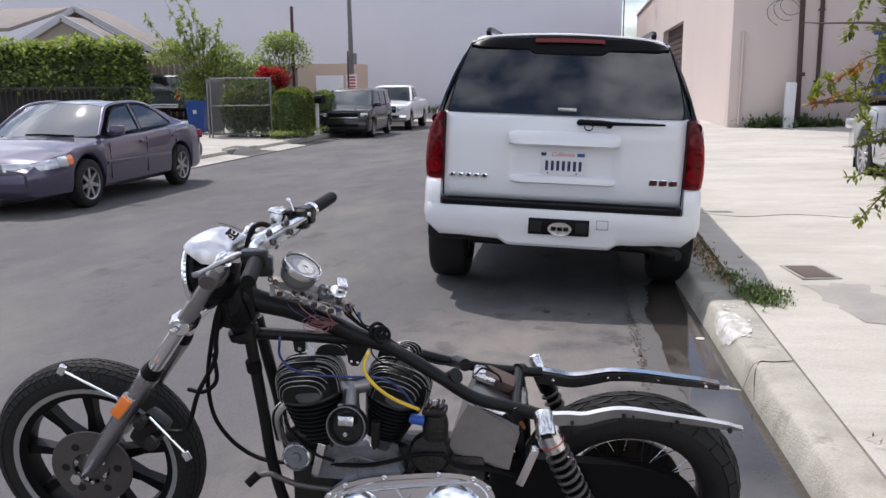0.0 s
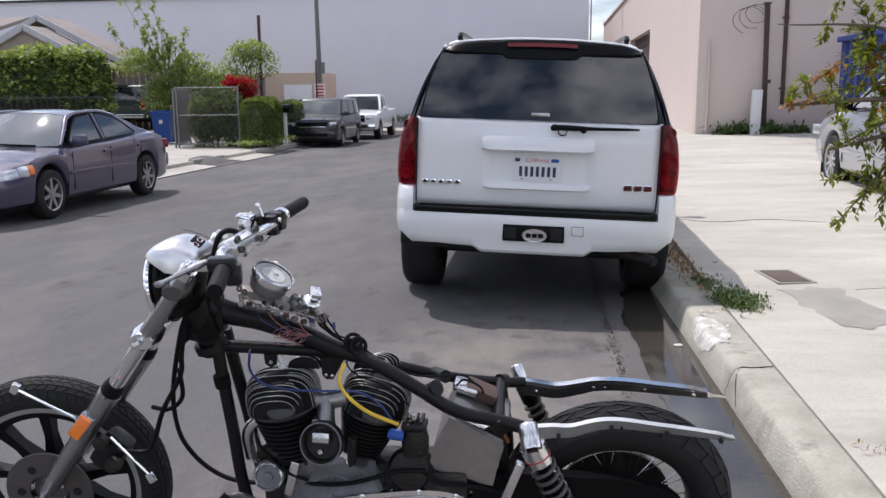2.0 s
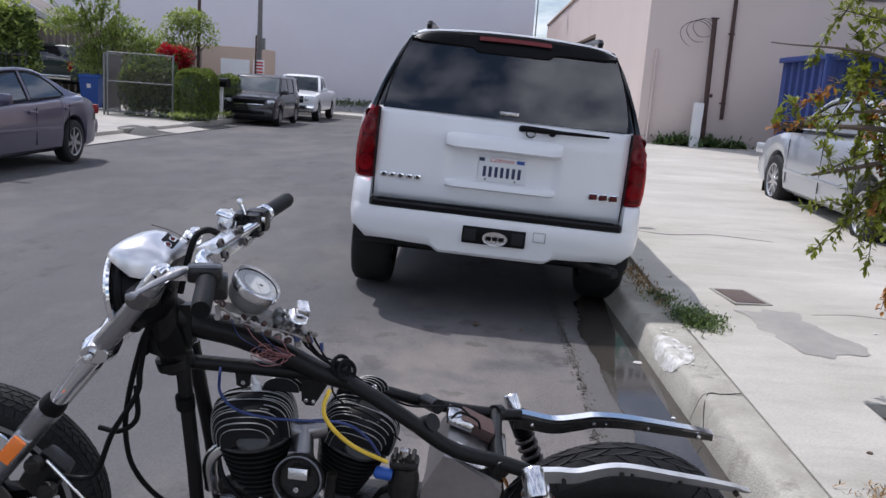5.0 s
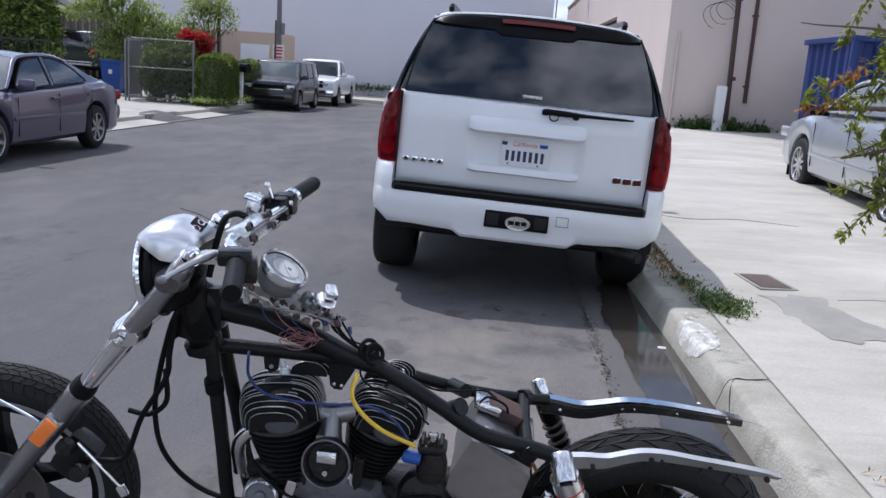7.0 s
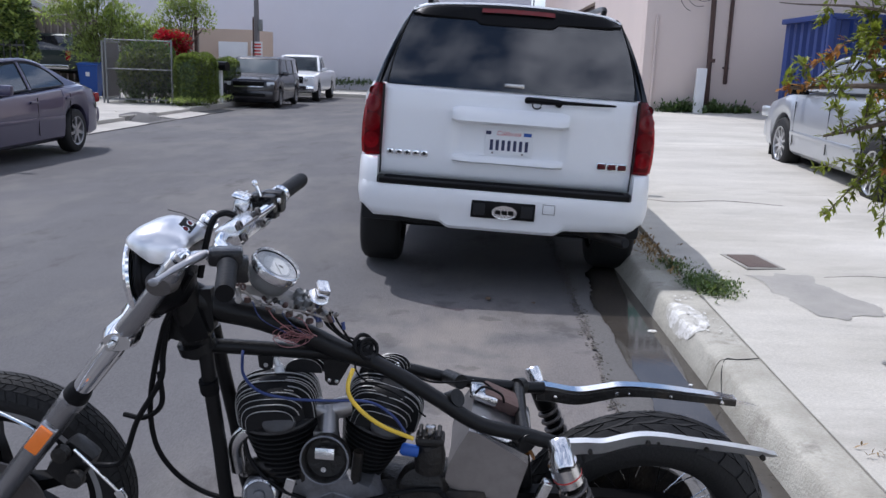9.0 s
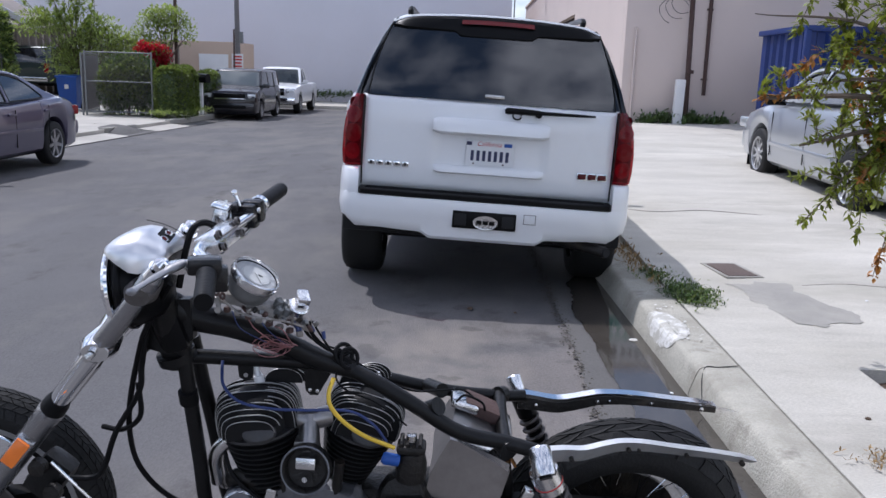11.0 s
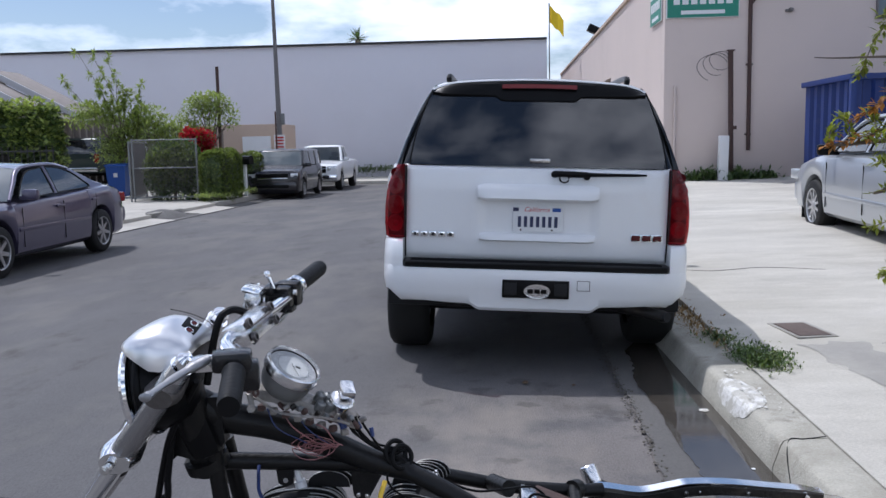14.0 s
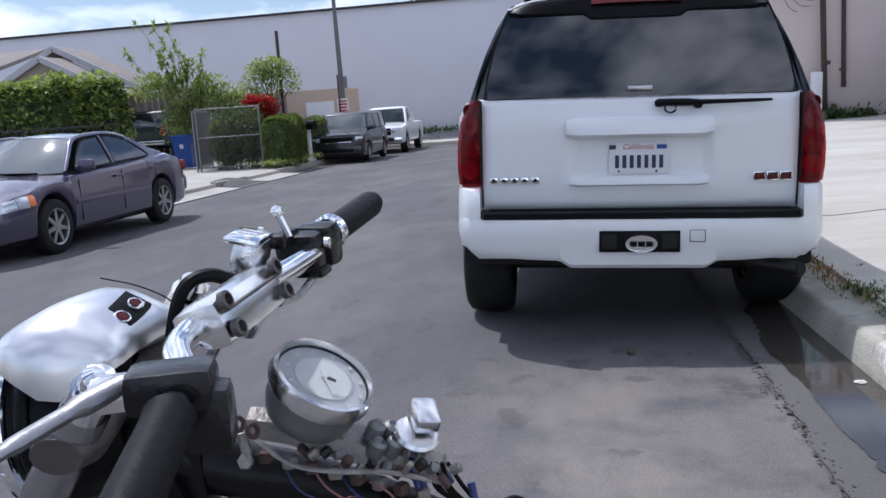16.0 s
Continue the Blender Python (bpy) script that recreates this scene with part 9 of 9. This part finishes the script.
# bins, mailbox, poles and signs
t = thing("wheelie_bin", "blue plastic wheelie bin standing in the driveway", "bin", pose(-12.1, 27.7, 0.13 + dip(27.7), 0, 0, 8))
s = Shape()
s.rings([[(-0.24, -0.24, 0.04), (0.24, -0.24, 0.04), (0.24, 0.26, 0.04), (-0.24, 0.26, 0.04)], [(-0.30, -0.34, 1.0), (0.30, -0.34, 1.0), (0.30, 0.34, 1.0), (-0.30, 0.34, 1.0)]])
part("body", s, blue_plastic, t, smooth=False)
s = Shape()
s.box((0, 0, 1.035), (0.66, 0.76, 0.07), Matrix.Rotation(radians(3), 3, "X"), bevel=0.025)
part("lid", s, blue_plastic, t)
s = Shape()
s.box((0, -0.345, 0.72), (0.12, 0.01, 0.13), Matrix.Rotation(radians(6), 3, "X"), bevel=0.01)
part("mark", s, paper_white, t, "white stencilled mark")
for sx in (-1, 1):
    s = Shape()
    s.lathe([(0, -0.03), (0.1, -0.03), (0.1, 0.03), (0, 0.03)], pose(sx * 0.27, 0.3, 0.1, 0, 90), 16)
    part("wheel", s, black_rubber, t)
t = thing("mailbox", "black mailbox on a white wooden post", "mailbox", pose(-7.85, 27.2, 0.11 + dip(27.2), 0, 0, 75))
s = Shape()
s.box((0.02, 0, 0.5), (0.09, 0.09, 1.0), bevel=0.01)
part("post", s, white_trim, t)
s = Shape()
s.rings([[(x, y, 1.0 + z) for x, z in ((-0.14, 0), (0.14, 0), (0.14, 0.16), (0.1, 0.24), (0.0, 0.27), (-0.1, 0.24), (-0.14, 0.16))] for y in (-0.25, 0.25)])
part("box", s, black_plastic, t, smooth=False)

lamp = thing("street_lamp", "tall dark street lamp post with a curved arm", "street lamp", pose(-8.25, 33.2, dip(33.2)))
s = Shape()
s.tube([(0, 0, 0.1), (-0.03, 0, 3.5), (-0.07, 0, 7.35)], [0.12, 0.09, 0.06], 12)
part("pole", s, pole_metal, lamp)
s = Shape()
s.tube(spline([(-0.07, 0, 7.1), (0.35, 0, 7.45), (0.9, 0, 7.62), (1.7, 0, 7.66)], 6), 0.03, 8)
arm = part("arm", s, pole_metal, lamp)
s = Shape()
s.box((1.95, 0, 7.66), (0.55, 0.22, 0.12), bevel=0.04)
part("lamp_head", s, galvanised, arm)
s = Shape()
s.box((0.12, 0, 2.72), (0.13, 0.18, 0.42), bevel=0.02)
part("control_box", s, galvanised, lamp)
s = Shape()
s.box((0.0, -0.13, 1.82), (0.42, 0.02, 0.62), bevel=0.006)
sg = part("parking_sign", s, paper_white, lamp, "white sign with red bars")
s = Shape()
for z, w in ((2.03, 0.32), (1.92, 0.34), (1.80, 0.3), (1.68, 0.34), (1.58, 0.22)):
    s.box((0.0, -0.146, z), (w, 0.006, 0.06))
part("sign_bars", s, ink_red, sg)
t = solo("sign_post", Shape().tube([(-8.35, 33.0, 0.1), (-8.35, 33.0, 3.0)], 0.03, 8), rust_iron, "thin rusty steel post at the kerb", "post", Matrix.Translation((0, 0, dip(33))))
solo("utility_post", Shape().tube([(-9.05, 28.6, 0.1), (-9.03, 28.6, 4.05)], 0.055, 8), rust_iron, "dark rusty steel post above the trees", "post")

for ob, y in ((ivy, 24.3), (fence, 23.8), (house, 31.0), (t_fence, 32.0), (tan, 38.0), (cl, 24.9), (gate, 25.5), (behind, 25.7), (big, 28.2), (tree, 28.2), (boug, 27.0)):
    sink(ob, y)
palm = thing("palm_tree", "distant palm crown above the warehouse roof", "tree")
s = Shape()
s.tube([(-9.9, 62, 0), (-9.9, 62, 8.9)], [0.25, 0.18], 8)
part("trunk", s, bark, palm)
s = Shape()
rp = random.Random(9)
for k in range(46):
    a, el = rp.uniform(0, 6.28), rp.uniform(-0.3, 1.3)
    d = Vector((math.cos(a) * math.cos(el), math.sin(a) * math.cos(el), math.sin(el)))
    leaf(s, Vector((-9.9, 62, 8.9)), d, Vector((0, 0, 1)), rp.uniform(0.7, 1.15), 0.16)
part("fronds", s, leaf_dark, palm, smooth=False)
t = thing("flag", "yellow flag flying on a thin pole", "flag")
s = Shape()
s.tube([(2.32, 40.6, 0), (2.32, 40.6, 7.6)], 0.03, 6)
part("pole", s, galvanised, t)
s = Shape()
s.rings([[(2.34 + 0.09 * i, 40.6 + 0.08 * math.sin(i * 1.1), 7.5 - 0.09 * i + 0.04 * math.sin(i * 1.6)) for i in range(8)], [(2.34 + 0.09 * i, 40.6 + 0.08 * math.sin(i * 1.1 + 0.5), 6.75 - 0.09 * i + 0.04 * math.sin(i * 1.6)) for i in range(8)]], closed=False, caps=(False, False))
part("cloth", s, yellow_cloth, t)


def weeds(name, label, pts, n, l, w, mat, seed, spread):
    r = random.Random(seed)
    s = Shape()
    for _ in range(n):
        c = r.choice(pts)
        p = Vector((r.gauss(c[0], spread[0]), r.gauss(c[1], spread[1]), c[2]))
        hgt = c[3] * r.uniform(0.3, 1.0)
        d = rand_dir(r, 0.9)
        for q in range(4):
            leaf(s, p + d * hgt * (0.25 + 0.25 * q), d * 0.4 + rand_dir(r, 0.3), Vector((0, 0, 1)), l * r.uniform(0.6, 1.2), w)
    return solo(name, s, mat, label, "weeds", kind="stuff", smooth=False)


weeds("kerb_weeds", "green weeds growing in the joint behind the kerb", [(1.48, 6.22, 0.155, 0.10), (1.50, 6.12, 0.155, 0.11), (1.46, 6.30, 0.155, 0.10), (1.55, 6.16, 0.155, 0.07), (1.49, 6.2, 0.155, 0.10), (1.41, 6.75, 0.155, 0.05)], 620, 0.030, 0.011, leaf_dark, 51, (0.050, 0.085))
weeds("kerb_weeds", "paler tips among the weeds behind the kerb", [(1.49, 6.18, 0.16, 0.11), (1.52, 6.10, 0.16, 0.10), (1.42, 6.6, 0.16, 0.06)], 160, 0.028, 0.010, leaf_green, 57, (0.055, 0.10))
weeds("kerb_weeds", "sparse dry weeds along the kerb", [(1.36, 7.5, 0.155, 0.06), (1.38, 7.0, 0.155, 0.06), (1.33, 7.9, 0.155, 0.06)], 160, 0.04, 0.012, dry_leaf, 52, (0.05, 0.2))
weeds("wall_weeds", "straggling weeds at the foot of the pink wall", [(4.2 + 0.2 * k, 20.25, 0.5, 0.35 - 0.12 * abs(k - 4) / 4) for k in range(9)], 420, 0.13, 0.05, leaf_dark, 53, (0.12, 0.1))
weeds("wall_weeds", "low weeds along the warehouse wall", [(-7.0 + 0.6 * k, 43.6, 0.15, 0.3) for k in range(14)], 500, 0.16, 0.06, leaf_dark, 54, (0.25, 0.12))
weeds("verge_grass", "patch of short grass by the clipped hedge", [(-7.9, 24.0 + 0.3 * k, 0.13, 0.1) for k in range(10)], 500, 0.09, 0.02, leaf_light, 55, (0.25, 0.15))
weeds("dry_sprigs", "dry brown sprigs lying on the pavement", [(1.62, 3.95, 0.165, 0.03), (1.75, 3.85, 0.165, 0.03)], 60, 0.03, 0.008, dry_leaf, 56, (0.07, 0.05))

# shrub in the tree pit, reaching over the pavement
pit = thing("street_tree", "young leafy street tree with orange new growth", "tree")
rt = random.Random(77)
trunk = [(2.62, 4.6, 0.05), (2.58, 4.66, 0.5), (2.55, 4.75, 0.95), (2.52, 4.82, 1.25)]
ends = [(1.39, 5.2, 1.76), (1.70, 5.18, 0.80), (1.45, 5.2, 1.38), (1.72, 5.1, 1.62), (1.66, 5.2, 1.93), (1.98, 5.0, 1.15), (2.1, 5.3, 1.7), (2.0, 4.9, 2.1), (2.3, 5.2, 2.25), (2.2, 5.4, 1.4), (2.6, 5.3, 2.2), (2.9, 5.0, 1.9), (2.10, 5.15, 0.78), (2.3, 4.6, 1.9), (2.45, 5.5, 1.8), (1.66, 5.2, 1.17), (2.25, 5.1, 1.0), (1.9, 5.25, 1.45), (3.0, 4.6, 1.6), (2.8, 4.4, 2.0), (1.88, 5.2, 0.98)]
limbs(pit, trunk, ends[2:4] + ends[5:], 0.05, 0.028, seed=8)
twigs, green, tips = Shape(), Shape(), Shape()
sprays = []
for k, e in enumerate(ends):
    a = Vector(trunk[-1])
    b = Vector(e)
    mid_ = a.lerp(b, 0.55) + Vector((0, 0, 0.16 if k != 1 else 0.3))
    c = spline([a, mid_, b], 10)
    twigs.tube(c, [0.016 * (1 - 0.85 * i / (len(c) - 1)) for i in range(len(c))], 5)
    for j in range(0 if k == 0 else (4 if k == 1 else (7 if e[0] < 1.7 else 20))):
        p = c[rt.randint(9, len(c) - 1)]
        d = rand_dir(rt, 0.1) * rt.uniform(0.12, 0.30)
        if d.x > 0.1:
            d.x *= -0.5
        q = [p, p + d * 0.5 + Vector((0, 0, 0.02)), p + d + Vector((0, 0, -0.05))]
        twigs.tube(q, [0.004, 0.003, 0.0015], 4)
        sprays.append(q)
    if k:
        sprays.append(c[12:])
for q in sprays:
    ln = sum((q[i + 1] - q[i]).length for i in range(len(q) - 1))
    orange = rt.random() < 0.28
    for _ in range(int(26 + ln * 105)):
        u = rt.random() ** 0.8
        f_ = u * (len(q) - 1)
        i = min(int(f_), len(q) - 2)
        p = q[i].lerp(q[i + 1], f_ - i)
        d = (q[i + 1] - q[i]).normalized() * 0.8 + rand_dir(rt, 0.05) * 1.0
        leaf(tips if (orange and u > 0.45) else green, p + rand_dir(rt) * 0.012, d, Vector((0, 0, 1)), rt.uniform(0.030, 0.056), rt.uniform(0.016, 0.025))
part("twig_mass", twigs, bark, pit)
tagged(part("leaves", green, leaf_olive, pit, smooth=False), kind="stuff")
tagged(part("new_leaves", tips, leaf_orange, pit, "orange new leaves", smooth=False), kind="stuff")

# litter
for k, (x, y, z, sz, mat, nm, lb) in enumerate(((0.17, 6.30, 0.004, 0.022, soil, "stone", "small dark stone on the asphalt"), (0.45, 6.25, 0.004, 0.012, soil, "stone", "small dark stone on the asphalt"), (1.72, 4.35, 0.163, 0.013, soil, "stone", "small dark stone on the pavement"), (2.55, 6.15, 0.19, 0.012, paper_white, "paper_scrap", "scrap of white paper on the pavement"), (1.108, 4.964, 0.009, 0.011, paper_white, "paper_scrap", "scrap of pale paper in the gutter"), (1.085, 5.77, 0.0078, 0.026, white_splash, "foam", "pale scum floating on the gutter water"))):
    s = Shape()
    r = random.Random(k + 60)
    rings = []
    for zz, f_ in ((0, 0.8), (0.35, 1.0), (0.7, 0.6)):
        rings.append([(sz * f_ * (1 + 0.3 * r.uniform(-1, 1)) * math.cos(a), sz * f_ * (1 + 0.3 * r.uniform(-1, 1)) * math.sin(a), zz * sz * (0.9 if nm == "stone" else 0.3)) for a in [i * math.pi / 4 for i in range(8)]])
    s.rings(rings)
    solo(nm, s, mat, lb, "stone" if nm == "stone" else "litter", pose(x, y, z), smooth=False)
